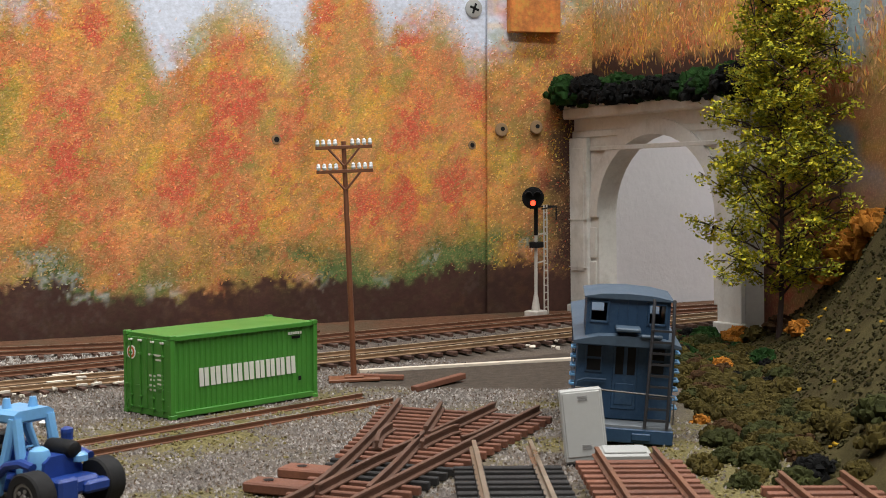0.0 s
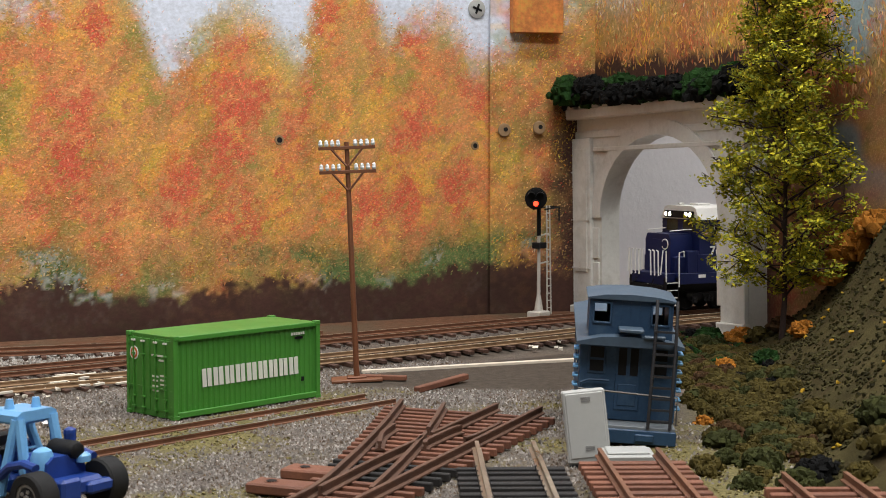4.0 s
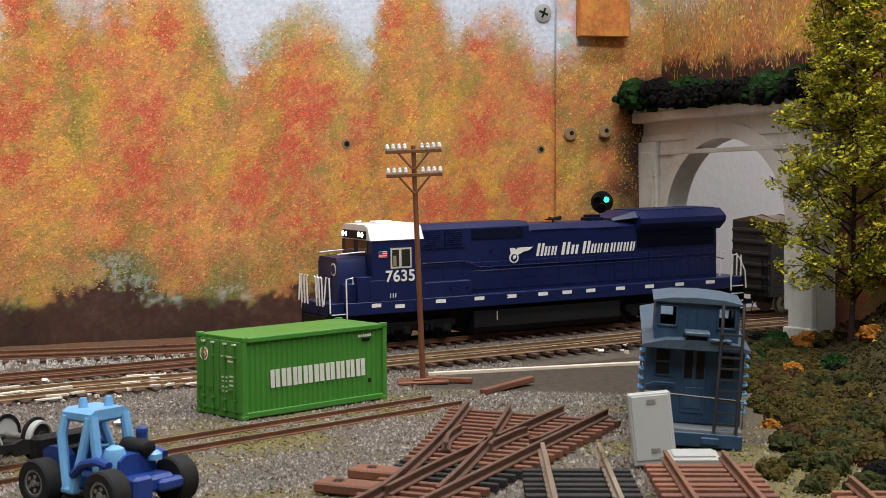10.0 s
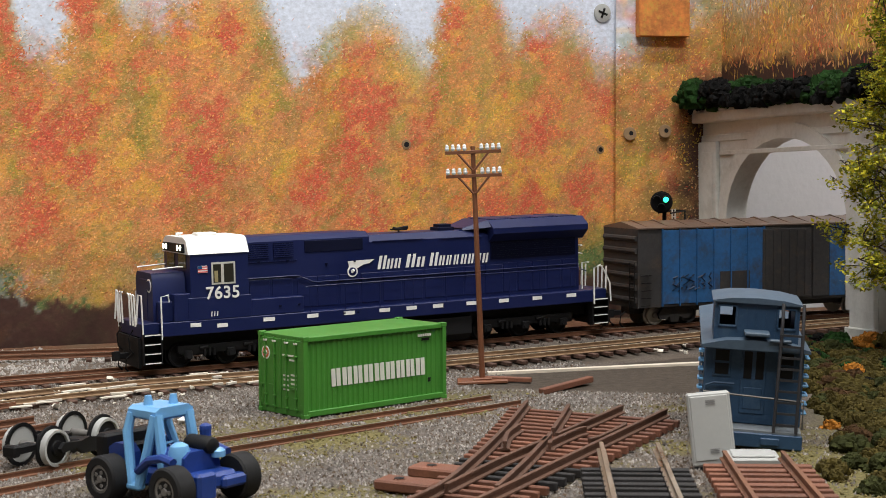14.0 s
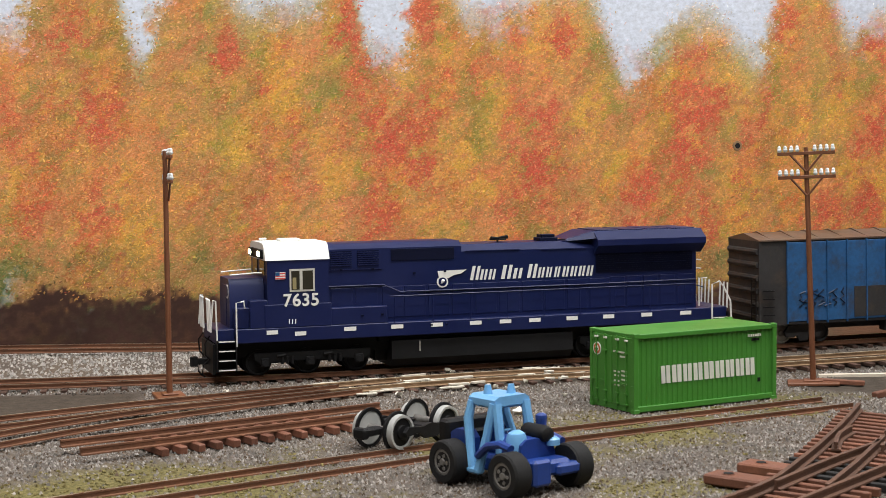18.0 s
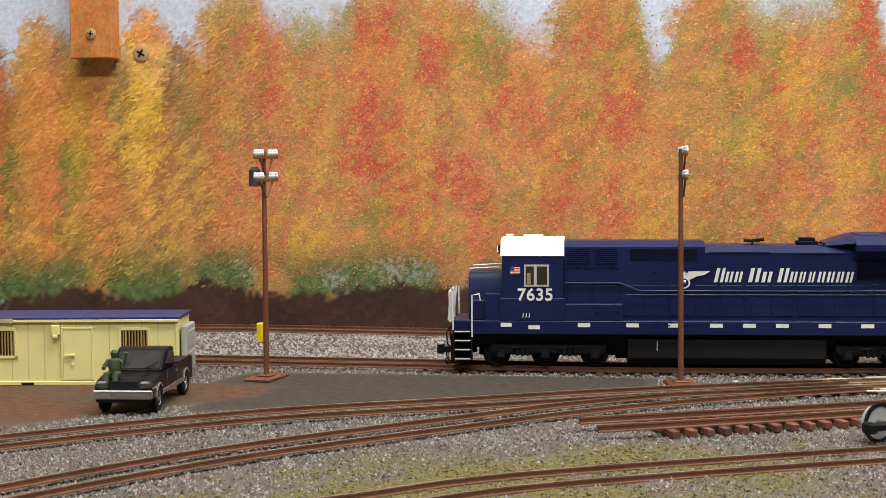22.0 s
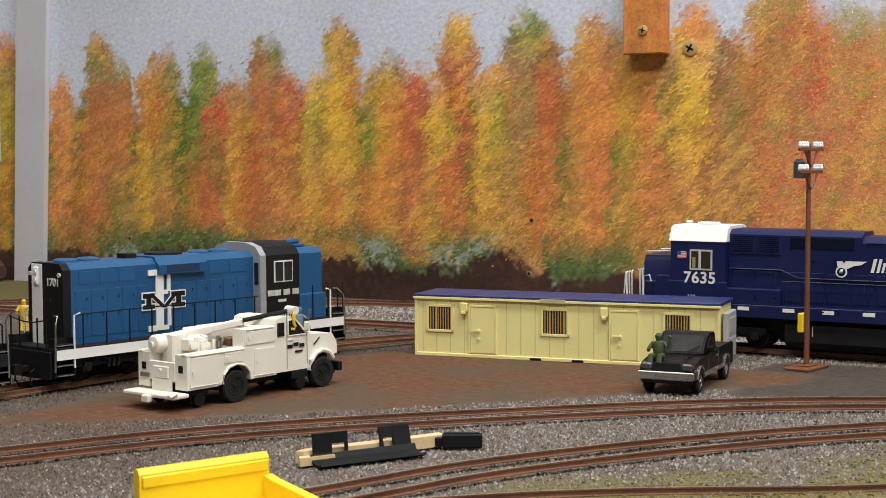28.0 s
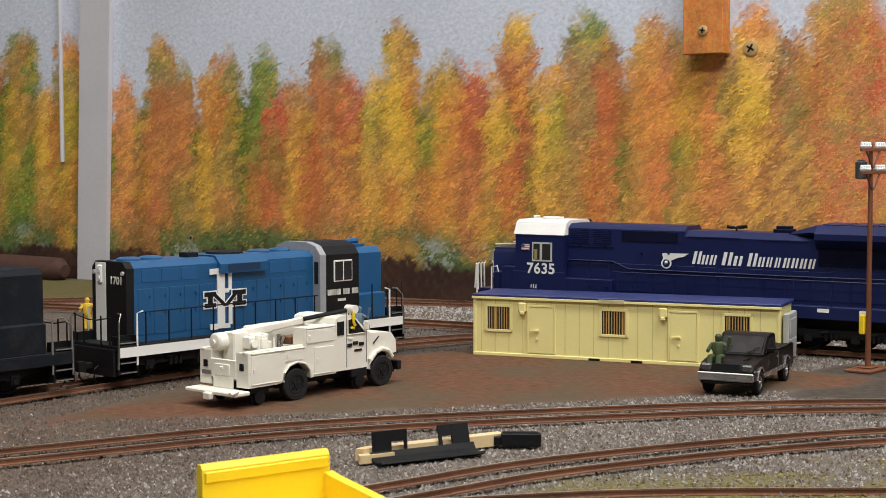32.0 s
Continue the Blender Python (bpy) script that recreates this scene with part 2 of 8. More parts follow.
BLACK = surface("black_plastic", (0.008, 0.008, 0.009), 0.6, 0, 0.35, 0.8, 0.05, 0.15, spec=0.22)
STEEL = surface("worn_steel", (0.42, 0.40, 0.37), 0.35, 0.9, 0.2)
GREEN = surface("green_paint", (0.056, 0.225, 0.030), 0.42, 0, 0.08, 0.7, 0.02, 0.05)
OFFWHITE = surface("offwhite_print", (0.66, 0.66, 0.60), 0.55, 0, 0.06)
CREAM = surface("cream_plastic", (0.84, 0.75, 0.32), 0.5, 0, 0.04, 0.7, 0.03, 0.05)
ROYAL = surface("royal_blue_roof", (0.018, 0.028, 0.125), 0.5, 0, 0.1)
BMBLUE = surface("bright_blue_paint", (0.009, 0.082, 0.21), 0.45, 0, 0.1, 0.7, 0.03, 0.08)
BROWN_POLE = surface("brown_plastic_pole", (0.17, 0.062, 0.028), 0.5, 0, 0.2, 0.8, 0.05, 0.15)
GLASSY = surface("clear_insulator", (0.75, 0.78, 0.8), 0.12, 0, 0.05)
CONCRETE = surface("grey_cast_plaster", (0.66, 0.655, 0.62), 0.85, 0, 0.10, 0.5, 0.03, 0.25, 0.8, dirt=(0.42, 0.40, 0.35), dirt_amount=0.5)
CABOOSE = surface("weathered_blue_plastic", (0.018, 0.056, 0.120), 0.55, 0, 0.18, 0.7, 0.04, 0.12, dirt=(0.07, 0.12, 0.18), dirt_amount=0.5)
GREYPLASTIC = surface("pale_grey_plastic", (0.40, 0.405, 0.395), 0.45, 0, 0.05)
TOYBLUE = surface("deep_blue_plastic", (0.012, 0.042, 0.22), 0.4, 0, 0.15)
TOYLIGHT = surface("light_blue_plastic", (0.16, 0.39, 0.68), 0.35, 0, 0.08)
YELLOW = surface("yellow_plastic", (0.86, 0.62, 0.02), 0.35, 0, 0.05, bump=0.03)
RUBBER = surface("black_rubber", (0.014, 0.014, 0.015), 0.75, 0, 0.3, spec=0.25)
GLASS_DARK = surface("dark_window", (0.015, 0.017, 0.02), 0.1, 0, 0.2, bump=0)
GREYWALL = surface("pale_grey_wall_paint", (0.60, 0.59, 0.63), 0.85, 0, 0.05, 0.3, 0.02, 0.35, 0.25)
FLOOR = surface("room_floor", (0.25, 0.23, 0.21), 0.7, 0, 0.2, 0.05, 0.01, 0.0)
CEIL = surface("ceiling_paint", (0.62, 0.61, 0.58), 0.9, 0, 0.03, 0.05, 0.01, 0.0)


def lattice(rng, n=97):
    return rng.random((n, n))


RNG = np.random.default_rng(7)
LATS = [lattice(RNG) for _ in range(8)]


def cloud(x, y, size, k=0):
    """Smooth random values, 0 to 1, over arrays of places; size: millimetres of one swell."""
    g = LATS[k % 8]
    n = len(g)
    u, v = np.asarray(x) / size + 13.7 * k, np.asarray(y) / size + 7.3 * k
    i, j = np.floor(u).astype(int), np.floor(v).astype(int)
    a, b = u - i, v - j
    a, b = a * a * (3 - 2 * a), b * b * (3 - 2 * b)
    i0, i1, j0, j1 = i % n, (i + 1) % n, j % n, (j + 1) % n
    return (g[i0, j0] * (1 - a) + g[i1, j0] * a) * (1 - b) + (g[i0, j1] * (1 - a) + g[i1, j1] * a) * b


def step(x, a, b):
    s = np.clip((x - a) / (b - a), 0, 1)
    return s * s * (3 - 2 * s)


def sheet(name, xs, ys, place, colour, material):
    """A grid mesh with a colour attribute. place and colour take the two grid arrays."""
    gx, gy = np.meshgrid(xs, ys, indexing="ij")
    co = np.stack(place(gx, gy), -1).reshape(-1, 3) * MM
    nx, ny = gx.shape
    i, j = np.meshgrid(np.arange(nx - 1), np.arange(ny - 1), indexing="ij")
    a = (i * ny + j).ravel()
    faces = np.stack([a, a + ny, a + ny + 1, a + 1], 1)
    me = bpy.data.meshes.new(name)
    me.from_pydata(co.tolist(), [], faces.tolist())
    at = me.color_attributes.new("paint", "FLOAT_COLOR", "POINT")
    at.data.foreach_set("color", colour(gx, gy).reshape(-1, 4).astype(np.float32).ravel())
    me.polygons.foreach_set("use_smooth", [True] * len(me.polygons))
    me.materials.append(material)
    return me


# ---- the painted backdrop: autumn trees dabbed on a wall ----
def backdrop_paint():
    """Brushed wall paint: the colours lie in the sheet, the material adds the stipple and the relief of the brush."""
    ma = bpy.data.materials.new("sponged_autumn_paint")
    ma.use_nodes = True
    tree = ma.node_tree
    bsdf = tree.nodes["Principled BSDF"]
    vec = coords(tree)
    at = tree.nodes.new("ShaderNodeAttribute")
    at.attribute_name = "paint"
    mp = node(tree, "ShaderNodeMapping", Scale=(0.75, 1.0, 1.0), Rotation=(0, radians(24), 0))
    tree.links.new(vec, mp.inputs[0])
    col = at.outputs["Color"]

    def masked(n, lo, hi, amount):
        m = ramp(tree, n.outputs[0], [(lo, (0, 0, 0)), (hi, (1, 1, 1))])
        mul = tree.nodes.new("ShaderNodeMath")
        mul.operation = "MULTIPLY"
        tree.links.new(m, mul.inputs[0])
        tree.links.new(at.outputs["Alpha"], mul.inputs[1])
        mul2 = tree.nodes.new("ShaderNodeMath")
        mul2.operation = "MULTIPLY"
        mul2.inputs[1].default_value = amount
        tree.links.new(mul.outputs[0], mul2.inputs[0])
        return mul2.outputs[0]

    fine, mid, olive = noise_of(tree, mp.outputs[0], 1.1, 3, 0.6), noise_of(tree, mp.outputs[0], 0.45, 4, 0.7), noise_of(tree, vec, 0.75, 3, 0.65)
    col = blend(tree, 1.0, col, ramp(tree, mid.outputs[0], [(0.30, (0.82,) * 3), (0.70, (1.18,) * 3)]), "MULTIPLY")
    col = blend(tree, masked(olive, 0.56, 0.60, 0.5), col, (0.34, 0.27, 0.10))
    col = blend(tree, masked(fine, 0.57, 0.60, 0.4), col, (0.90, 0.50, 0.26))
    tree.links.new(col, bsdf.inputs["Base Color"])
    bsdf.inputs["Roughness"].default_value = 0.7
    bsdf.inputs["Specular IOR Level"].default_value = 0.25
    bp = node(tree, "ShaderNodeBump", Strength=0.3, Distance=0.0006)
    flat = node(tree, "ShaderNodeMapping", Scale=(0.55, 1.0, 1.25), Rotation=(0, radians(-12), 0))
    tree.links.new(vec, flat.inputs[0])
    tree.links.new(noise_of(tree, flat.outputs[0], 0.9, 5, 0.7).outputs[0], bp.inputs["Height"])
    rough = tree.nodes.new("ShaderNodeMath")
    rough.operation = "MULTIPLY_ADD"
    rough.inputs[1].default_value, rough.inputs[2].default_value = 0.45, 0.06
    tree.links.new(at.outputs["Alpha"], rough.inputs[0])
    tree.links.new(rough.outputs[0], bp.inputs["Strength"])
    tree.links.new(bp.outputs[0], bsdf.inputs["Normal"])
    return ma


PAINT = backdrop_paint()
HUES = {"o": (0.80, 0.33, 0.105), "r": (0.68, 0.105, 0.065), "y": (0.84, 0.50, 0.07), "g": (0.17, 0.27, 0.040), "b": (0.48, 0.29, 0.10), "k": (0.78, 0.31, 0.13), "d": (0.10, 0.12, 0.035), "q": (0.58, 0.165, 0.06)}
SKY, SOIL = np.array((0.62, 0.665, 0.77)), np.array((0.056, 0.026, 0.020))
# painted columns of the western half: place along the wall, top, half width (millimetres), colour of the body and of the tip
WEST = [(-1075, 192, 20, "gg"), (-1048, 150, 11, "yy"), (-1023, 184, 14, "yy"), (-1000, 150, 12, "gg"), (-964, 152, 11, "oo"), (-927, 178, 15, "bg"), (-905, 158, 11, "bg"), (-881, 156, 9, "yy"), (-866, 170, 13, "ob"), (-831, 167, 13, "gg"),
        (-820, 138, 11, "rr"), (-803, 148, 12, "yb"), (-777, 172, 17, "rg"), (-757, 148, 13, "rr"), (-738, 146, 12, "yy"), (-716, 181, 14, "yg"), (-690, 150, 11, "gd")]
MIDDLE = [(-678, 156, 12, "yd"), (-660, 150, 12, "rr"), (-642, 146, 10, "yo"), (-628, 182, 13, "ry"), (-602, 150, 12, "yy"), (-580, 181, 18, "bg"), (-563, 166, 9, "rr"), (-532, 173, 19, "ob"), (-511, 158, 10, "gg"), (-496, 166, 14, "or"),
          (-470, 176, 15, "yy"), (-448, 160, 14, "bd"), (-418, 190, 20, "ry"), (-384, 174, 16, "bb")]
# the crown line of the eastern half, gap and crown in turn
CROWNS = [(-440, 160), (-416, 192), (-393, 163), (-374, 174), (-354, 166), (-339, 198), (-318, 186), (-298, 192), (-271, 168), (-250, 163), (-227, 198), (-205, 198), (-183, 140), (-156, 198), (-127, 164), (-104, 178), (-77, 198),
          (-56, 150), (-35, 198), (-5, 172), (14, 166), (45, 192), (75, 130), (114, 171), (150, 140), (176, 204), (206, 152), (230, 173), (249, 154), (264, 150), (276, 148), (340, 190), (470, 210)]
# clumps dabbed over the eastern half, by colour
CLUMPS = {"r": [(39, 155), (29, 119), (20, 86), (111, 115), (125, 121), (109, 94), (116, 55), (221, 158), (218, 110), (261, 128), (193, 62), (246, 74), (214, 65), (-215, 160), (-205, 66), (-239, 71), (-74, 166), (-69, 134), (-60, 110),
                (-60, 69), (-35, 170), (-30, 124), (-33, 89), (-45, 104), (-139, 149), (37, 158), (29, 89), (-342, 126), (-345, 105), (-338, 86), (-304, 153), (-295, 86), (-206, 118), (-265, 120), (-330, 165), (82, 78), (165, 165)],
          "y": [(57, 119), (73, 88), (143, 134), (121, 166), (210, 91), (225, 78), (265, 104), (142, 66), (257, 44), (-110, 131), (-81, 93), (-131, 105), (1, 125), (-5, 77), (-11, 95), (-189, 50), (-51, 81), (-377, 48), (-298, 162), (-374, 56), (-244, 83), (-120, 160), (200, 120)],
          "g": [(89, 162), (71, 126), (163, 131), (-4, 106), (211, 138), (257, 30), (-26, 173), (-124, 149), (-92, 128), (-155, 49), (-187, 155), (-8, 119), (-271, 158), (-286, 156), (-341, 58), (-60, 148), (60, 150), (-250, 52)]}


def laid(col, m, hue):
    return col * (1 - m[..., None]) + np.asarray(hue) * m[..., None]


def painted(u, z):
    """The painting's colour at u along the wall and z above the table; alpha says how thick the paint is dabbed."""
    rag = (cloud(u, z, 2.2, 1) - 0.5) * 9 + (cloud(u, z, 8, 2) - 0.5) * 10
    right = step(u + rag, -446, -414)
    fade = step(u + rag, -416, -392)
    col = np.broadcast_to(SKY, u.shape + (3,)).copy() * (0.93 + 0.14 * cloud(u, z, 70, 3))[..., None] * (1.0 + 0.12 * step(u, -700, -200))[..., None]
    # west: soft columns side by side, the taller ones behind, green shade between them
    under = np.interp(u, [w[0] for w in WEST + MIDDLE], [w[1] for w in WEST + MIDDLE]) - 26
    a = step(under + rag * 1.6 - z, -2, 14) * (1 - fade)
    shade = laid(np.broadcast_to(np.array(HUES["b"]), col.shape) * 0.8, step(cloud(u + rag, z * 0.4, 12, 5), 0.35, 0.6), np.array(HUES["g"]) * 0.8)
    col = col * (1 - a[..., None]) + shade * a[..., None]
    thick = a.copy()
    rnd = random.Random(31)
    order = WEST + MIDDLE
    rnd.shuffle(order)
    for x, top, wide, (body, tip) in sorted(order, key=lambda w: -w[1] // 12):
        rows = np.nonzero(np.abs(u[:, 0] - x) < wide * 1.5 + 14)[0]
        if len(rows) == 0:
            continue
        k = slice(rows[0], rows[-1] + 1)
        lean = 0.05 * (z[k] - 90)
        d = (u[k] - lean + rag[k] * 0.75 - x) / wide
        rise = top + 6 + rag[k] * 1.1 - 14 * (0.5 * d * d + 0.7 * d ** 4)
        a = step(rise - z[k], -1, 15) * step(1.25 - np.abs(d), 0, 0.55) * 0.94 * (1 - 0.9 * fade[k])
        frost = step(z[k] + rag[k] * 0.8, top - 34, top - 8)
        hh = laid(np.broadcast_to(np.array(HUES[body.replace("r", "q")]), d.shape + (3,)), frost * 0.9, HUES[tip])
        # each column takes other colours down its length
        for j, other in enumerate(rnd.sample("yogbq", 3)):
            m = step(cloud(u[k] * 0.8 + rag[k], z[k] * 0.35 + 57 * j + x, 14, j + 2), 0.52, 0.80) * 0.55
            hh = laid(hh, m, HUES[other])
        if -860 < x < -440:
            hh = laid(hh, step(88 + 40 * cloud(u[k], z[k], 30, 1) + rag[k] - z[k], 0, 40) * 0.5, (0.68, 0.27, 0.09))
        hh = hh * (1.08 - 0.24 * np.clip(np.abs(d), 0, 1.2) ** 2)[..., None]
        col[k] = col[k] * (1 - a[..., None]) + hh * a[..., None]
        thick[k] = np.maximum(thick[k], a)
    # east: one stippled thicket under a broken crown line
    wide = [(x + d, top + (10 if k % 2 == 0 else 0)) for k, (x, top) in enumerate(CROWNS) for d in ((-2, 2) if k % 2 == 0 else (-8, 8))]
    wide.sort()
    places, tops = [c[0] for c in wide], [c[1] for c in wide]
    w = np.interp(u + 0.5 * rag, places, tops)
    a = step(w + 8 + rag * 1.2 - z, -4, 24) * right
    leaf = np.broadcast_to(np.array(HUES["k"]), col.shape)
    for j, (hue, sx, sz, lo, hi, amount) in enumerate((("o", 26, 60, 0.40, 0.65, 0.7), ("b", 20, 40, 0.50, 0.75, 0.6), ("y", 14, 24, 0.62, 0.82, 0.40), ("r", 15, 34, 0.55, 0.75, 0.62), ("g", 12, 22, 0.68, 0.86, 0.38))):
        leaf = laid(leaf, step(cloud((u + rag * 1.2) / sx * 20, (z + rag * 1.5) / sz * 20, 20, j + 3), lo, hi) * amount, HUES[hue])
    # upright trees of one colour each
    for j, (hue, wide_by, lo, amount) in enumerate((("r", 17, 0.56, 0.60), ("g", 11, 0.70, 0.45), ("y", 13, 0.64, 0.40), ("b", 12, 0.60, 0.5))):
        leaf = laid(leaf, step(cloud(u + rag * 0.8 + 57 * j, z * 0.14, wide_by, j + 2), lo, lo + 0.14) * amount, HUES[hue])
    # sponge prints of other colours, a few millimetres wide, rising to the right
    along, across = u * 0.80 + z * 0.60, z * 0.80 - u * 0.60
    for j, (hue, size, lo, amount) in enumerate((("y", 4.0, 0.62, 0.45), ("r", 4.6, 0.62, 0.45), ("b", 3.4, 0.60, 0.50), ("g", 3.8, 0.68, 0.40), ("k", 3.0, 0.60, 0.5), ("o", 7.0, 0.60, 0.4))):
        leaf = laid(leaf, step(cloud(along / 1.8 + 31 * j, across, size, j + 1), lo, lo + 0.14) * amount, HUES[hue])
    speck = cloud(along / 1.6, across, 3.2, 4)
    for hue, amount in (("y", 0.55), ("g", 0.50), ("r", 0.85)):
        for x, h in CLUMPS[hue]:
            rows = np.nonzero(np.abs(u[:, 0] - x) < 34)[0]
            if len(rows) == 0:
                continue
            k = slice(rows[0], rows[-1] + 1)
            r = rnd.uniform(7, 12)
            d = np.hypot((u[k] + rag[k] * 0.9 - x) / r, (z[k] + rag[k] * 1.3 - h) / (r * rnd.uniform(1.1, 1.9)))
            leaf[k] = laid(leaf[k], step(1.45 - d, 0, 0.95) * step(speck[k], 0.22, 0.46) * amount, HUES[hue])
    # crowns thin out to olive against the sky
    leaf = laid(leaf, step(z + rag - w, -30, 2) * 0.65 * step(cloud(u, z, 22, 6), 0.3, 0.6), (0.42, 0.44, 0.20))
    col = col * (1 - a[..., None]) + leaf * a[..., None]
    thick = np.maximum(thick, a)
    # long slanting brush strokes, lit and dull, over the western columns
    slant, over = u * 0.82 + z * 0.57, z * 0.82 - u * 0.57
    brush = cloud(slant / 3.2, over, 2.6, 5)
    west = thick * (1 - right)
    col = col * (1 - west * (0.20 - 0.36 * step(brush, 0.30, 0.68)))[..., None]
    clump = step(cloud(u, z * 0.5, 22, 7), 0.46, 0.62) * step(brush, 0.56, 0.68) * west
    col = laid(col, clump * 0.38, (0.88, 0.52, 0.06))
    col = laid(col, west * step(cloud(u + rag, z * 0.25, 15, 3), 0.56, 0.72) * 0.42, (0.72, 0.17, 0.055))
    # green undergrowth, then bare brown soil along the foot
    foot = 32 + (cloud(u, z, 40, 4) - 0.5) * 16 + rag * 0.8
    green = np.array((0.11, 0.17, 0.055)) * (0.6 + 0.8 * cloud(u, z, 3, 3))[..., None]
    frosty = step(cloud(u + rag, z * 0.6, 16, 5), 0.56, 0.74) * step(cloud(u, z, 2.0, 2), 0.35, 0.65) * step(foot + 10 - z, 0, 8)
    green = laid(green, frosty * 0.75, (0.42, 0.45, 0.43))
    g = step(foot + 24 - z, 0, 24) * (0.30 + 0.70 * step(cloud(u + rag, z + rag, 26, 6), 0.30, 0.55))
    col = col * (1 - g[..., None]) + green * g[..., None]
    s = step(foot - 3 - z, 0, 8) * (0.96 + 0.04 * step(cloud(u, z, 3, 1), 0.3, 0.6))
    soil = SOIL * (0.75 + 0.55 * cloud(u, z, 18, 7))[..., None]
    col = col * (1 - s[..., None]) + soil * s[..., None]
    thick = thick * (1 - s) * (1 - 0.5 * g) * (0.4 + 0.6 * right)
    return np.concatenate([col, thick[..., None]], -1)


def dab_mesh(name, rng, x, z, place, looked, long, wide, tilt, spread, accent=0.35, vivid=1.0):
    """Paint dabs standing a little proud of a wall: pointed strokes, each of one colour. looked: the painting's colours at given places."""
    n = len(x)
    jx, jz = rng.normal(0, spread, n), rng.normal(0, spread, n)
    far = rng.random(n) < 0.05
    jx[far], jz[far] = jx[far] * 3.5, jz[far] * 3.5
    col = looked(x + jx, z + jz)
    keep = rng.random(n) < np.clip(col[:, 3] * 3.0, 0, 1)
    x, z, col, long, wide, tilt = x[keep], z[keep], col[keep, :3], long[keep], wide[keep], tilt[keep]
    n = len(x)
    pick = rng.random(n)
    for lo, hi, hue, amount in ((0.0, 0.20, (0.93, 0.56, 0.26), 0.50), (0.20, 0.38, (0.27, 0.22, 0.09), 0.55), (0.38, 0.47, (0.66, 0.09, 0.05), 0.6), (0.47, 0.53, (0.86, 0.60, 0.10), 0.55)):
        m = ((pick >= lo) & (pick < hi)) * amount * vivid * rng.uniform(0.4, 1.0, n)
        col = laid(col, m, hue)
    bright = step(cloud(x, z * 0.6, 17, 2), 0.50, 0.70) * (rng.random(n) < 0.55) * accent
    col = laid(col, bright, (0.93, 0.60, 0.05))
    col = np.clip(col * np.exp(rng.normal(0.08, 0.22 * vivid, n))[:, None], 0, 0.95)
    c, s = np.cos(tilt), np.sin(tilt)
    lift = rng.uniform(0.08, 0.26, n)
    flat = rng.normal(0, 0.08, (n, 2))
    corners = []
    for p, q in ((-0.5, 0.0), (0.1, -0.5), (0.5, 0.0), (-0.05, 0.5)):
        a, b = p * long, q * wide
        corners.append(place(x + a * c - b * s, z + a * s + b * c, lift + a * flat[:, 0] + b * flat[:, 1]))
    co = np.stack([np.stack(p, -1) for p in corners], 1).reshape(-1, 3) * MM
    me = bpy.data.meshes.new(name)
    me.from_pydata(co.tolist(), [], np.arange(4 * n).reshape(n, 4).tolist())
    at = me.color_attributes.new("paint", "FLOAT_COLOR", "POINT")
    at.data.foreach_set("color", np.repeat(np.concatenate([col, np.zeros((n, 1))], 1), 4, 0).astype(np.float32).ravel())
    me.materials.append(PAINT)
    return me


def corner_colour(a, b):
    """The corner board: the same trees, darkening to bare brown towards the portal and the foot."""
    col = painted(a + 271, b)
    dark = step(a + 14 * (cloud(a, b, 9, 2) - 0.5) + 6 * (cloud(a, b, 3, 4) - 0.5) - 26 - 0.05 * (b - 90), 0, 26) * step(150 - b, 0, 16)
    dull = step(cloud(a, b, 16, 5), 0.38, 0.6) * step(150 - b, 0, 60) * 0.55
    spots = [(step(cloud(a + 40 * k, b, size, k + 1), 0.55, 0.85) * 0.3, np.array(HUES[hue])) for k, (hue, size) in enumerate((('r', 9), ('b', 7), ('g', 8), ('y', 4), ('r', 4), ('g', 5)))]
    spots = [(m * step(b, 45, 80), c) for m, c in spots]
    dull = dull * step(b, 40, 70)
    for m, c in spots + [(dull, np.array((0.17, 0.13, 0.05))), (dark, SOIL * 1.25)]:
        col[..., :3] = col[..., :3] * (1 - m[..., None]) + c * m[..., None]
        col[..., 3] *= 1 - 0.7 * m
    return col


WALL_Y, EAST_X = 258.0, 334.0
WALL_U, WALL_V = np.arange(-1250, 273, 1.1), np.concatenate([np.arange(-12, 240, 1.1), np.arange(240, 301, 6.0)])
PICTURE = painted(*np.meshgrid(WALL_U, WALL_V, indexing="ij"))
wall = tagged(new("wall_north", sheet("wall_north", WALL_U, WALL_V, lambda a, b: (a, 0 * a + WALL_Y, b), lambda a, b: PICTURE, PAINT)),
              "backdrop wall painted with dabbed orange and red autumn trees", "wall", kind="structure")


def picture_at(x, z):
    return PICTURE[np.clip(((x + 1250) / 1.1).astype(int), 0, len(WALL_U) - 1), np.clip(((z + 12) / 1.1).astype(int), 0, 228)]


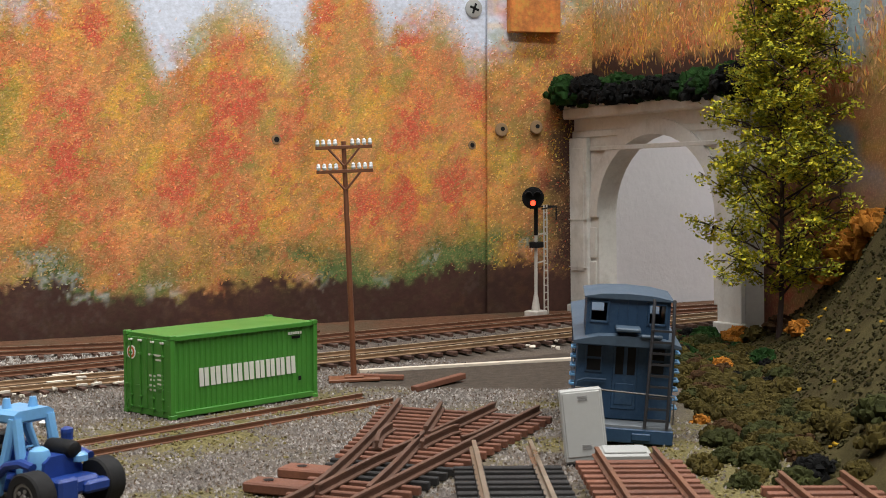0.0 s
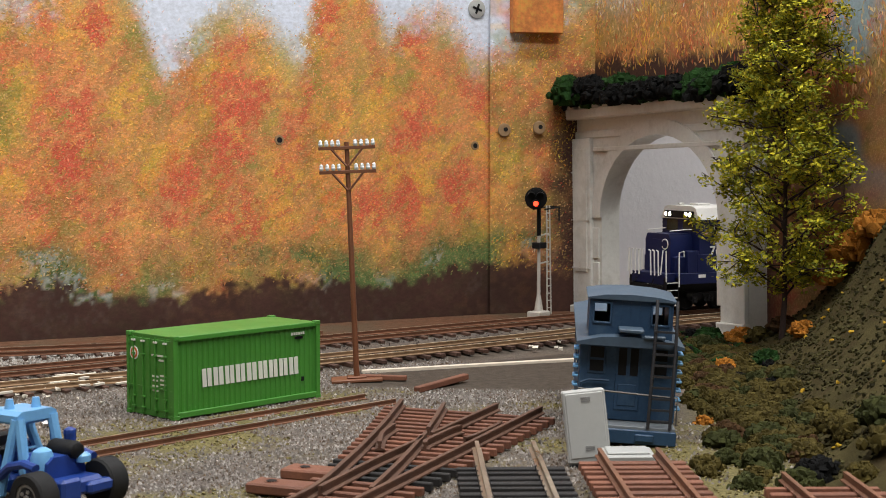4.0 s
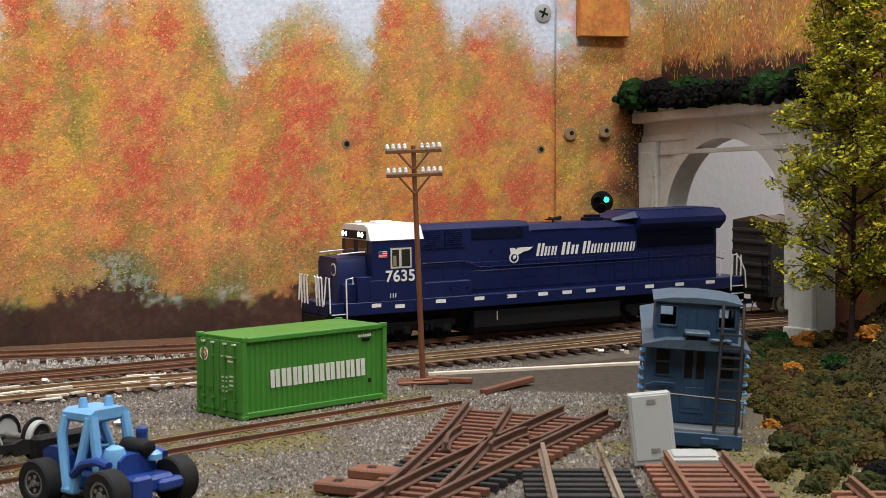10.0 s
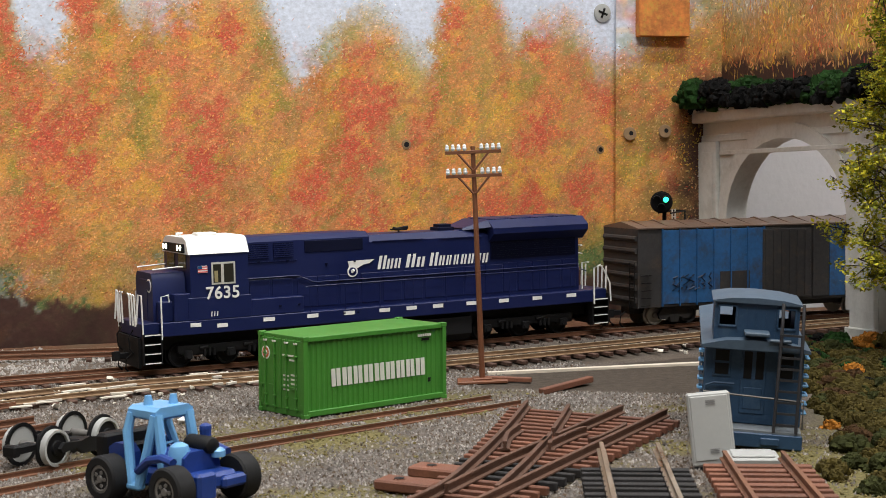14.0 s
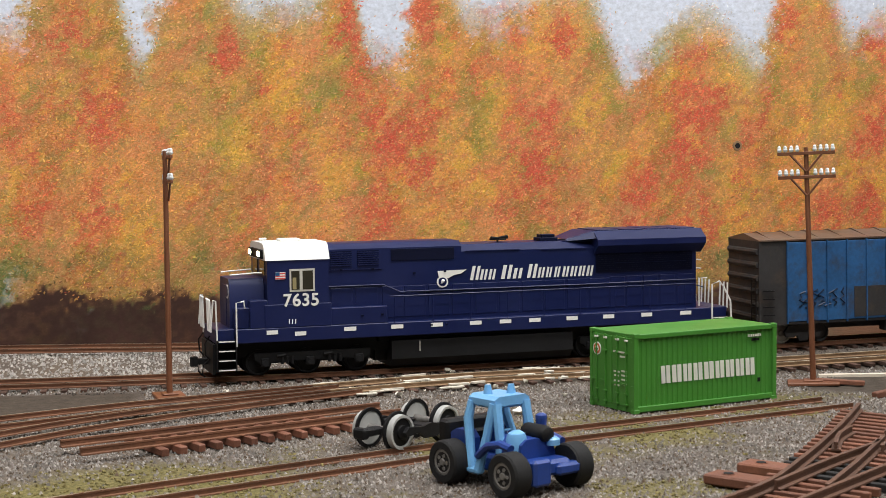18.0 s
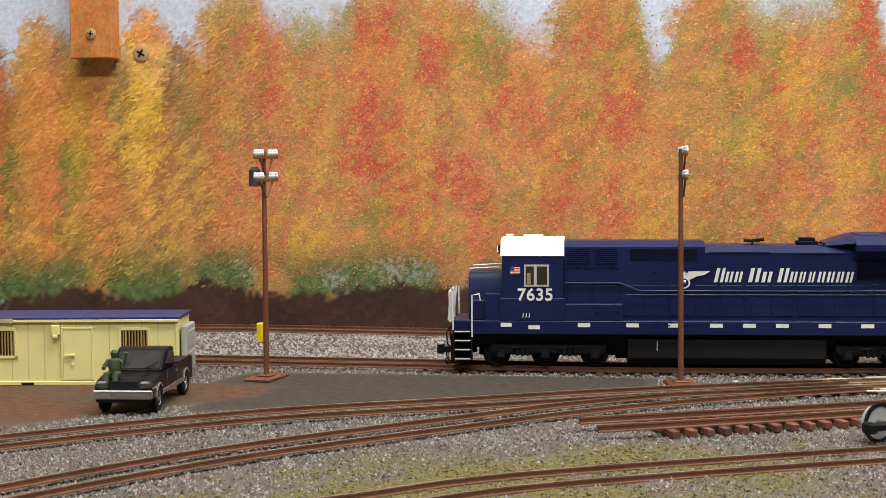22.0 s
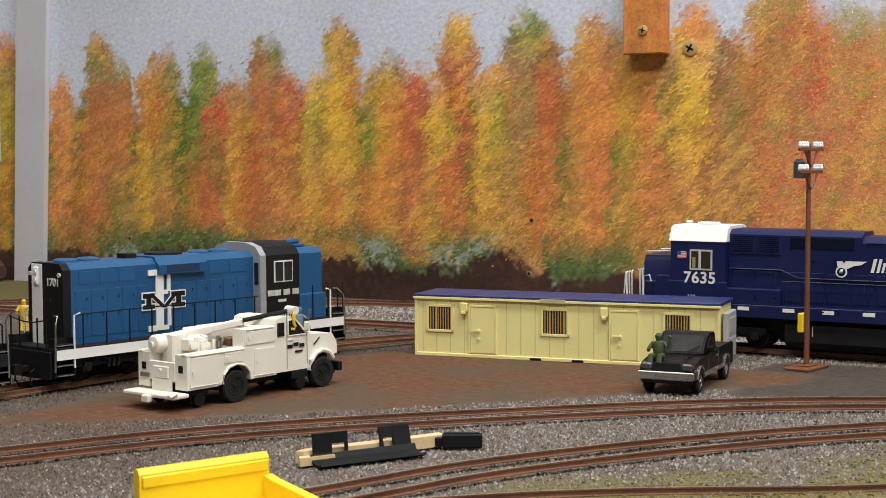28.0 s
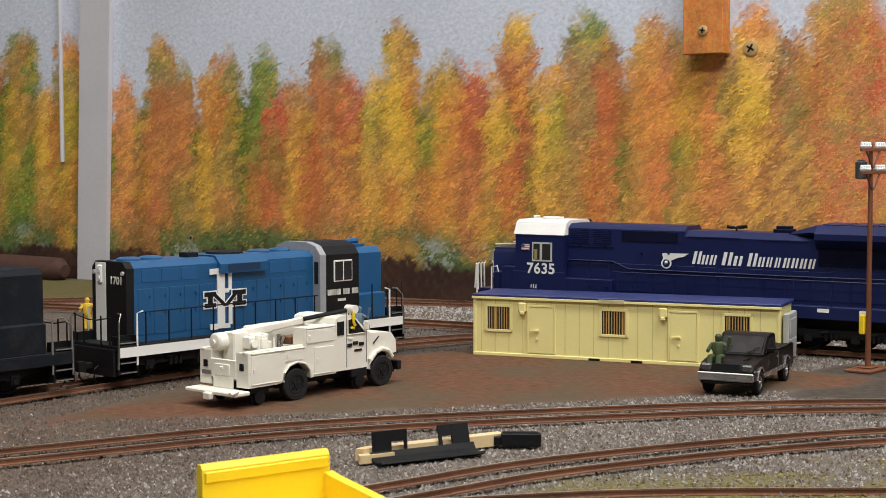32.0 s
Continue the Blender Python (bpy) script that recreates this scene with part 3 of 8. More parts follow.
def wall_dabs():
    rng = np.random.default_rng(41)
    n = 88000
    x, z = rng.uniform(-430, 271, n), rng.uniform(24, 222, n)
    x2, z2 = rng.uniform(-1110, -400, 62000), rng.uniform(24, 206, 62000)
    fine = dab_mesh("leaf_dabs", rng, x, z, lambda a, b, h: (a, WALL_Y - h, b), picture_at, rng.uniform(0.9, 2.5, n), rng.uniform(0.5, 1.0, n), rng.normal(0.5, 0.7, n), 2.4, 0.16, 0.6)
    m = len(x2)
    broad = dab_mesh("leaf_strokes", rng, x2, z2, lambda a, b, h: (a, WALL_Y - h, b), picture_at, rng.uniform(2.0, 6.0, m), rng.uniform(0.7, 1.5, m), rng.normal(0.6, 0.3, m), 1.6, 0.22, 0.3)
    tagged(new("leaf_dabs", fine), "short stippled dabs of red, orange and olive paint on the backdrop", "paint dabs", kind="stuff")
    tagged(new("leaf_strokes", broad), "slanting brush strokes of yellow, orange and green paint on the backdrop", "paint dabs", kind="stuff")


wall_dabs()
part("wall_core", Geo().box(-1250, WALL_Y + 2, -900, 900, WALL_Y + 60, 1500), surface("rough_white_plaster", (0.70, 0.69, 0.72), 0.85, 0, 0.04, 0.3, 0.02, 0.9, 0.16), None).name = "wall_north_core"
tagged(bpy.data.objects["wall_north_core"], "pale grey wall behind the layout", "wall", kind="structure")
# the painted corner board and the east board over the tunnel mouth
C0, C1 = Vector((268, WALL_Y - 3)), Vector((335, WALL_Y - 12))


def corner_place(a, b):
    s = a / 64.6
    return C0.x + (C1.x - C0.x) * s, C0.y + (C1.y - C0.y) * s, b


tagged(new("wall_corner", sheet("wall_corner", np.arange(0, 64.7, 1.5), np.arange(-5, 300, 1.5), corner_place, corner_colour, PAINT)),
       "painted corner board of the backdrop", "wall", kind="structure")


def east_colour(a, b):
    col = painted(330 + (a * -1 + 250) * 0.55, b * 0.8 + 40)
    brown = step(150 + 8 * cloud(a, b, 8, 3) - b, 0, 10) * step(a, 60, 90)
    low = step(150 - b + 10 * cloud(a, b, 10, 4), 0, 40) * step(95 - a, 0, 30)
    blue = step(cloud(a, b, 22, 5), 0.45, 0.6) * step(60 - a, 0, 25) * step(b, 60, 100)
    for m, c in ((brown, SOIL * 1.1), (blue, np.array((0.34, 0.44, 0.50))), (low * 0.6, SOIL * 1.3)):
        col[..., :3] = col[..., :3] * (1 - m[..., None]) + c * m[..., None]
        col[..., 3] *= 1 - 0.95 * m
    return col


tagged(new("wall_east_upper", sheet("wall_east_upper", np.arange(95, 256, 2.5), np.arange(118, 420, 2.5), lambda a, b: (0 * a + EAST_X, 342 - a, b), lambda a, b: east_colour(342 - a, b), PAINT)),
       "painted backdrop board above the tunnel mouth", "wall", kind="structure")
tagged(new("wall_east", sheet("wall_east", np.arange(252, 900, 2.5), np.arange(-30, 420, 3.0), lambda a, b: (0 * a + EAST_X, 342 - a, b), lambda a, b: east_colour(342 - a, b), PAINT)),
       "painted backdrop wall behind the hillside", "wall", kind="structure")


def board_dabs():
    rng = np.random.default_rng(43)

    def corner(a, b, h):
        x, y, z = corner_place(a, b)
        return x - 0.13 * h, y - h, z

    x, z = rng.uniform(0, 64, 7000), rng.uniform(24, 230, 7000)
    me = dab_mesh("corner_dabs", rng, x, z, corner, lambda a, b: corner_colour(a[:, None], b[:, None])[:, 0], rng.uniform(0.9, 2.4, 7000), rng.uniform(0.5, 1.0, 7000), rng.normal(0.8, 0.8, 7000), 2.5)
    tagged(new("corner_dabs", me), "stippled dabs of orange and brown paint on the corner board", "paint dabs", kind="stuff")
    y, z = rng.uniform(-90, 246, 16000), rng.uniform(120, 250, 16000)
    me = dab_mesh("board_dabs", rng, y, z, lambda a, b, h: (EAST_X - h, a, b), lambda a, b: east_colour(a[:, None], b[:, None])[:, 0], rng.uniform(2, 6, 16000), rng.uniform(0.7, 1.6, 16000), rng.normal(1.5, 0.5, 16000), 4.0)
    tagged(new("board_dabs", me), "brush strokes of red and orange paint on the boards above the tunnel", "paint dabs", kind="stuff")


board_dabs()
# the rest of the room, out of view
ROOMWALL = surface("room_wall_paint", (0.34, 0.32, 0.30), 0.85, 0, 0.05, 0.05, 0.01, 0.0)
for nm, b in (("wall_south", (-2300, -2600, -900, 2300, -2540, 1500)), ("wall_west", (-2300, -2540, -900, -2240, 318, 1500)), ("wall_far_east", (2240, -2540, -900, 2300, 318, 1500))):
    tagged(part(nm, Geo().box(*b), ROOMWALL), "plain painted room wall", "wall", kind="structure")
tagged(part("floor", Geo().box(-2300, -2600, -960, 2300, 318, -900), FLOOR), "plain room floor", "floor", kind="structure")
tagged(part("ceiling", Geo().box(-2300, -2600, 1500, 2300, 318, 1560), CEIL), "white painted ceiling", "ceiling", kind="structure")
tagged(part("wall_north_west", Geo().box(-2300, WALL_Y + 2, -900, -1252, WALL_Y + 60, 1500), GREYWALL), "plain room wall", "wall", kind="structure")
tagged(part("wall_north_east", Geo().box(902, WALL_Y + 2, -900, 2300, WALL_Y + 60, 1500), GREYWALL), "plain room wall", "wall", kind="structure")


# ---- the lie of the tracks ----
def curve(pts, gap=4.0):
    """An even polyline through the given points."""
    p = [Vector(a) for a in pts]
    out = []
    for i in range(len(p) - 1):
        a, b, c, d = p[max(i - 1, 0)], p[i], p[i + 1], p[min(i + 2, len(p) - 1)]
        n = max(2, int((c - b).length / 2))
        for k in range(n):
            t = k / n
            out.append(0.5 * (2 * b + (c - a) * t + (2 * a - 5 * b + 4 * c - d) * t * t + (3 * b - 3 * c + d - a) * t ** 3))
    out.append(p[-1])
    even, left = [out[0]], gap
    for a, b in zip(out, out[1:]):
        d = (b - a).length
        s = 0.0
        while d - s >= left:
            s += left
            even.append(a + (b - a) * (s / d))
            left = gap
        left -= d - s
    return even


MAIN = curve([(-1000, 20, 3), (-800, 60, 3), (-600, 97, 2.5), (-400, 111, 1), (-250, 115, 0), (-160, 117, 0), (-72, 128, 0), (20, 142, 0.5), (118, 154, 2.5), (254, 161, 4.8), (330, 162, 5.2), (480, 162, 5.2), (760, 162, 5.2), (1010, 162, 5.2)])
FARLINE = curve([(-1010, -60, 1), (-866, 85, 2), (-740, 165, 2), (-620, 205, 2), (-430, 230, 2), (-290, 224, 2), (-166, 210, 2), (-60, 191, 2), (40, 176, 2), (130, 168, 3)])
YARD = curve([(-560, -340, 0), (-515, -258, 0), (-470, -178, 0), (-404, -104, 0), (-326, -34, 0), (-250, 8, 0), (-170, 48, 0), (-60, 88, 0), (40, 101, 0), (98, 106, 0.5), (230, 122, 2), (330, 134, 4), (520, 140, 5)])
SPUR = curve([(-420, -330, 0), (-385, -235, 0), (-362, -178, 0), (-310, -101, 0), (-243, -32, 0), (-200, 8, 0), (-150, 42, 0), (-95, 73, 0)])
SIDING = curve([(-420, -300, 0), (-335, -212, 0), (-262, -163, 0), (-212, -122, 0), (-107, -69, 0), (-33, -37, 0), (84, 6, 0)])
SHOP = curve([(-640, -420, 0), (-612, -240, 0), (-592, -80, 0), (-575, 10, 0), (-545, 70, 0.5), (-500, 98, 1), (-440, 107, 1.2)])


def main_at(x):
    i = min(range(len(MAIN)), key=lambda k: abs(MAIN[k].x - x))
    a, b = (MAIN[i], MAIN[i + 1]) if MAIN[i].x <= x else (MAIN[i - 1], MAIN[i])
    return a + (b - a) * ((x - a.x) / (b.x - a.x))


def near_line(gx, gy, line):
    """Least distance of every grid place to a line, and the line's height there."""
    best, high = np.full(gx.shape, 1e9), np.zeros(gx.shape)
    for p in line[::3]:
        d = (gx - p.x) ** 2 + (gy - p.y) ** 2
        m = d < best
        best[m], high[m] = d[m], p.z
    return np.sqrt(best), high


def in_lot(gx, gy, pts):
    """Signed distance-like value inside a convex outline."""
    v = np.full(gx.shape, 1e9)
    for (x0, y0), (x1, y1) in zip(pts, pts[1:] + pts[:1]):
        n = math.hypot(x1 - x0, y1 - y0)
        v = np.minimum(v, ((x1 - x0) * (gy - y0) - (y1 - y0) * (gx - x0)) / n)
    return v


HILL_N = Vector((0.822, -0.570))
HILL_O = Vector((322, 90))


def hill_off(x, y):
    """How far a place lies up the slope from its foot."""
    return (x - HILL_O.x) * HILL_N.x + (y - HILL_O.y) * HILL_N.y


def hill_height(x, y):
    d = hill_off(x, y) + 12 * (cloud(x, y, 45, 2) - 0.5)
    e = np.clip(d, 0, 90)
    return np.where(d > 0, 0.40 * e + 0.0125 * e * e + 2.4 * (cloud(x, y, 14, 3) - 0.5) * np.minimum(e / 10, 1), 0.04 * d)


LOT = [(-560, -214), (-500, -150), (-417, -82), (-345, -18), (-335, 55), (-440, 62), (-535, 50), (-575, -60)]
APRON = [(-350, -14), (-215, 52), (-180, 72), (-180, 96), (-300, 94), (-360, 88), (-372, 40)]
PATCH = [(86, 44), (100, 34), (150, -5), (190, 10), (225, 60), (215, 88), (112, 70)]


def ground_place(gx, gy):
    dm, hm = near_line(gx, gy, MAIN)
    df, hf = near_line(gx, gy, FARLINE)
    z = 0.9 * (cloud(gx, gy, 30, 1) - 0.5) + 0.7 * (cloud(gx, gy, 6, 2) - 0.5) - 0.4
    z = np.maximum(z, hm * step(60 - dm, 0, 50) - 0.2 + 0.4 * (cloud(gx, gy, 7, 3) - 0.5))
    z = np.maximum(z, hf * step(50 - df, 0, 40) - 0.2)
    flat = np.maximum(step(in_lot(gx, gy, LOT), -4, 4), np.maximum(step(in_lot(gx, gy, APRON), -4, 4), step(in_lot(gx, gy, PATCH), -4, 4)))
    z = z * (1 - flat) + flat * (0.1 + 0.25 * cloud(gx, gy, 25, 4))
    return gx, gy, z


def ground_zone(gx, gy):
    rag = 12 * (cloud(gx, gy, 12, 5) - 0.5) + 6 * (cloud(gx, gy, 4, 6) - 0.5)
    lot = step(in_lot(gx, gy, LOT) + rag * 0.5, -3, 4)
    tar_shade = np.maximum(step(in_lot(gx, gy, APRON) + rag * 0.6, -3, 4), step(in_lot(gx, gy, PATCH) + rag * 0.5, -3, 3)) * (1 - lot)
    lot = np.maximum(lot, 0.65 * step(-430 + rag - gx, 0, 110) * step(-20 - gy, 0, 60))
    lot = np.maximum(lot, step(gy + 0.4 * rag - np.interp(gx, [-500, -430, -290, -166, -60, 60, 130, 254, 330], [248, 247, 242, 228, 208, 190, 184, 178, 178]), 0, 8))
    dl, _ = near_line(gx, gy, YARD)
    tar_shade = np.maximum(tar_shade, 0.85 * step(24 + rag - dl, 0, 10) * step(gx, -150, -110) * (1 - lot))
    # darkened bed along the shop track: dark ballast and locomotive shade together
    dp, _ = near_line(gx, gy, SHOP)
    tar_shade = np.maximum(tar_shade, step(44 + rag - dp, 0, 14) * (1 - lot) * step(70 - gy, 0, 30))
    ds, _ = near_line(gx, gy, SIDING)
    grass = step(cloud(gx, gy, 38, 7) + 0.4 * cloud(gx, gy, 9, 1), 0.62, 0.92) * step(52 - ds, 0, 40)
    # denser turf by the caboose: dry turf, also standing in for shaded gravel
    grass = np.maximum(grass, step(cloud(gx, gy, 30, 3), 0.35, 0.65) * 0.9 * step(gx, 50, 90) * step(-10 - gy, 0, 30))
    grass = np.maximum(grass, step(46 - ds, 0, 16) * step(gx, -360, -300) * step(-110 - gx, 0, 40) * step(cloud(gx, gy, 22, 4), 0.22, 0.5))
    grass = np.maximum(grass, 0.75 * step(cloud(gx, gy, 26, 2) + 0.3 * cloud(gx, gy, 7, 4), 0.50, 0.85) * step(-60 - gy, 0, 40) * step(gx, -330, -260))
    grass = np.maximum(grass, 0.9 * step(-800 + rag - gx, 0, 60) * step(gy, 100, 150))
    grass = np.maximum(grass, 0.9 * step(28 - np.hypot((gx + 175) * 0.6, gy + 74), 0, 18)) * (1 - lot) * (1 - tar_shade)
    return np.stack([lot, grass, tar_shade, np.ones(gx.shape)], -1)


def ground_stuff():
    ma = bpy.data.materials.new("layout_ground")
    ma.use_nodes = True
    tree = ma.node_tree
    bsdf = tree.nodes["Principled BSDF"]
    vec = coords(tree)
    at = tree.nodes.new("ShaderNodeAttribute")
    at.attribute_name = "paint"
    sep = tree.nodes.new("ShaderNodeSeparateColor")
    tree.links.new(at.outputs["Color"], sep.inputs[0])
    fine, mid, broad = noise_of(tree, vec, 1.3, 3), noise_of(tree, vec, 0.25, 5), noise_of(tree, vec, 0.02, 4)
    gravel = ramp(tree, fine.outputs[0], [(0.32, (0.040, 0.033, 0.029)), (0.5, (0.095, 0.080, 0.070)), (0.68, (0.19, 0.165, 0.15))])
    gravel = blend(tree, ramp(tree, broad.outputs[0], [(0.4, (0, 0, 0)), (0.65, (0.55, 0.55, 0.55))]), gravel, (0.16, 0.12, 0.085))
    soil = ramp(tree, mid.outputs[0], [(0.25, (0.070, 0.031, 0.018)), (0.5, (0.125, 0.058, 0.032)), (0.75, (0.165, 0.088, 0.052))])
    soil = blend(tree, ramp(tree, broad.outputs[0], [(0.45, (0, 0, 0)), (0.62, (0.7, 0.7, 0.7))]), soil, (0.085, 0.07, 0.045))
    turf = ramp(tree, noise_of(tree, vec, 0.9, 4).outputs[0], [(0.3, (0.050, 0.043, 0.016)), (0.5, (0.135, 0.115, 0.042)), (0.7, (0.24, 0.205, 0.085))])
    tar_shade = ramp(tree, mid.outputs[0], [(0.3, (0.046, 0.036, 0.029)), (0.55, (0.070, 0.056, 0.044)), (0.75, (0.094, 0.078, 0.060))])
    col = blend(tree, sep.outputs[1], gravel, turf)
    col = blend(tree, sep.outputs[0], col, soil)
    col = blend(tree, sep.outputs[2], col, tar_shade)
    tree.links.new(col, bsdf.inputs["Base Color"])
    bsdf.inputs["Roughness"].default_value = 0.9
    bsdf.inputs["Specular IOR Level"].default_value = 0.2
    bp = node(tree, "ShaderNodeBump", Strength=0.6, Distance=0.0006)
    tree.links.new(fine.outputs[0], bp.inputs["Height"])
    tree.links.new(bp.outputs[0], bsdf.inputs["Normal"])
    return ma


tagged(new("ground", sheet("ground", np.arange(-1100, 1021, 4.0), np.arange(-640, 258.1, 4.0), ground_place, ground_zone, ground_stuff())),
       "model railway ground of gravel, brown soil and dry turf", "ground", kind="structure")
tagged(part("layout_table", Geo().box(-1250, -660, -40, 1030, WALL_Y, -8).box(-1100, -655, -900, -1060, -615, -40).box(680, -655, -900, 720, -615, -40), FLOOR), "wooden layout table under the scenery", "table", kind="structure")


# ---- tracks ----
RAIL_PROFILE = [(-1.1, 0.0), (1.1, 0.0), (1.1, 0.35), (0.3, 0.55), (0.3, 1.45), (0.5, 1.6), (0.5, 2.1), (-0.5, 2.1), (-0.5, 1.6), (-0.3, 1.45), (-0.3, 0.55), (-1.1, 0.35)]


def rail_mesh(line, side, base, material=None, head=None, big=1.0):
    g = Geo()
    n = len(RAIL_PROFILE)
    for i, p in enumerate(line):
        way = (line[min(i + 1, len(line) - 1)] - line[max(i - 1, 0)]).normalized()
        out = Vector((way.y, -way.x, 0)).normalized()
        g.v += [tuple(p + out * (side + w * big) + Vector((0, 0, base + h * big))) for w, h in RAIL_PROFILE]
    g.f += [tuple(range(n))[::-1], tuple((len(line) - 1) * n + k for k in range(n))]
    for i in range(len(line) - 1):
        for k in range(n):
            g.f.append((i * n + k, i * n + (k + 1) % n, (i + 1) * n + (k + 1) % n, (i + 1) * n + k))
    me = g.mesh("rail", material or RUST)
    me.materials.append(head or RAIL_TOP)
    index = [0] * len(me.polygons)
    for i in range(len(line) - 1):
        index[2 + i * n + 6] = 1
    me.polygons.foreach_set("material_index", index)
    return me


def tie_mesh(material, length=30.0, wide=2.5, high=1.7, seed=1):
    rnd = random.Random(seed)
    g = Geo().box(-length / 2, -wide / 2, 0, length / 2, wide / 2, high, 0.22)
    g.v = [(x + rnd.uniform(-0.15, 0.15), y + rnd.uniform(-0.12, 0.12), z + rnd.uniform(-0.1, 0.1)) for x, y, z in g.v]
    # spike heads and tie plates
    for s in (-8.25, 8.25):
        g.box(s - 1.6, -0.9, high - 0.05, s + 1.6, 0.9, high + 0.18)
    return g.mesh("tie", material)


def track(name, line, label, ties, top=3.2, spacing=6.4, head=None, m=None, show=lambda p: True, wobble=0.6, group="tracks", rails=None):
    """Two rails on ties. top: height of the rail head over the line."""
    ob = thing(name, m or Matrix(), label, "railway track", group, "structure" if m is None else "")
    rnd = random.Random(len(line))
    base = top - 2.1
    for side in (-8.25, 8.25):
        part("rail", rail_mesh(line, side, base, rails, head), RUST, ob)
    acc, kinds = 0.0, [tie_mesh(ties, seed=k) for k in range(3)]
    for a, b in zip(line, line[1:]):
        acc += (b - a).length
        if acc >= spacing:
            acc = 0.0
            if not show(a):
                continue
            way = b - a
            ang = math.degrees(math.atan2(way.y, way.x)) + 90 + rnd.uniform(-2, 2) * wobble
            side = rnd.uniform(-0.7, 0.7) * wobble
            nrm = Vector((-way.y, way.x, 0)).normalized()
            q = a + nrm * side
            part("tie", rnd.choice(kinds), ties, ob, "", mpose(q.x, q.y, a.z + base - 1.7, 0, 0, ang))
    return ob


# the yard tracks are ballasted over their ties; only rails show there
track("main_track", MAIN, "main line track with rusty rails on brown ties", TIE, show=lambda p: p.x > -290)
track("far_track", FARLINE, "rear track along the backdrop on pale ballast", TIE, show=lambda p: p.x > -60)
BARE = surface("bare_rail_head", (0.62, 0.52, 0.36), 0.4, 0.35, 0.2)
PALERAIL = surface("dusty_pale_rail", (0.27, 0.17, 0.095), 0.7, 0, 0.35, 0.5, 0.03, 0.2)
EASTWARD = [p for p in YARD if p.x > -110]
track("yard_track", [p for p in YARD if p.x < -106], "curving yard track with rusty rails", TIE, show=lambda p: p.x > -150)
track("yard_lead", EASTWARD, "yard lead with bare pale rails beside the main line", TIE, head=BARE, rails=PALERAIL)
track("spur_track", SPUR, "spur track branching off the yard track", TIE, show=lambda p: False)
track("siding_track", SIDING, "rusty siding half sunk in gravel and grass", TIE, top=2.0, show=lambda p: False)
track("shop_track", SHOP, "shop track under the parked blue locomotives", TIE, show=lambda p: False)


# ---- rolling stock ----
def wheelset(parent, x, r=5.6, mat=None, gauge=14.4, shiny=None):
    g = Geo()
    for s in (-1, 1):
        y = s * gauge / 2
        g.lathe((x, y, 0), (0, s, 0), [(-0.6, r + 0.7), (0.0, r + 0.7), (0.1, r), (2.4, r - 0.15), (2.4, r - 0.9), (1.7, r - 1.2), (1.7, 1.6), (2.6, 1.2), (2.6, 0.2)], 20)
    g.cyl((x, -gauge / 2, 0), (x, gauge / 2, 0), 1.1, 8)
    return part("wheelset", g, mat or BLACK, parent)


def truck_frame(parent, xs, z, half, mat=None):
    """A bogie: side frames with axle boxes, springs and a bolster."""
    mat = mat or BLACK
    ob = part("bogie", Geo().box(min(xs) - 2, -6, z + 1, max(xs) + 2, 6, z + 4.0, 0.4), mat, parent)
    for s in (-1, 1):
        g = Geo()
        y0, y1 = s * half, s * (half + 2.0)
        g.prism([(z + 1.5, min(xs) - 5), (z + 4.2, min(xs) - 5), (z + 4.2, max(xs) + 5), (z + 1.5, max(xs) + 5), (z - 0.5, max(xs) + 1), (z + 0.6, max(xs) - 5), (z + 0.6, min(xs) + 5), (z - 0.5, min(xs) - 1)][::-1], "y", min(y0, y1), max(y0, y1))
        for x in xs:
            g.box(x - 2.0, y1 - s * 0.4, z - 1.6, x + 2.0, y1 + s * 0.9, z + 2.2, 0.4)
            g.cyl((x, y1 + s * 0.8, z), (x, y1 + s * 1.5, z), 1.3, 10)
        for a, b in zip(xs, xs[1:]):
            m = (a + b) / 2
            for d in (-2.4, 0, 2.4):
                g.cyl((m + d, y1 + s * 0.3, z - 0.6), (m + d, y1 + s * 0.3, z + 2.6), 0.8, 8)
            g.cyl((m - 5, y1 + s * 0.5, z + 2.9), (m - 1, y1 + s * 0.5, z + 3.3), 0.8, 8)
        part("side_frame", g, mat, ob)
    for x in xs:
        part("axle_housing", Geo().box(x - 2.6, -5, z - 2, x + 2.6, 5, z + 2), mat, ob)
    for x in xs:
        w = wheelset(ob, 0, mat=mat)
        w.matrix_basis = mpose(x, 0, z)
    return ob


def handrail(parent, pts, mat, r=0.32, name="handrail"):
    return part(name, Geo().tube(pts, r, 5), mat, parent)


def stepwell(parent, x, out, mat, edge, sx=1):
    """Corner steps with pale edges."""
    s = 1 if out > 0 else -1
    ob = part("step_well", Geo().box(x - 0.4 * sx, out - 4.5 * s, 6.5, x, out, 22).box(x - 0.2 * sx, out - 5.0 * s, 6.5, x + 8.8 * sx, out - 4.4 * s, 22).box(x + 8.5 * sx, out - 4.5 * s, 6.5, x + 9 * sx, out, 22), mat, parent)
    for z in (7.0, 11.0, 15.0, 19.0):
        part("step", Geo().box(x, out - 4.5 * s, z, x + 8.5 * sx, out, z + 0.6), mat, ob)
        part("step_edge", Geo().box(x + 0.4 * sx, out + 0.02 * s, z + 0.1, x + 8.1 * sx, out + 0.25 * s, z + 0.55), edge, ob)


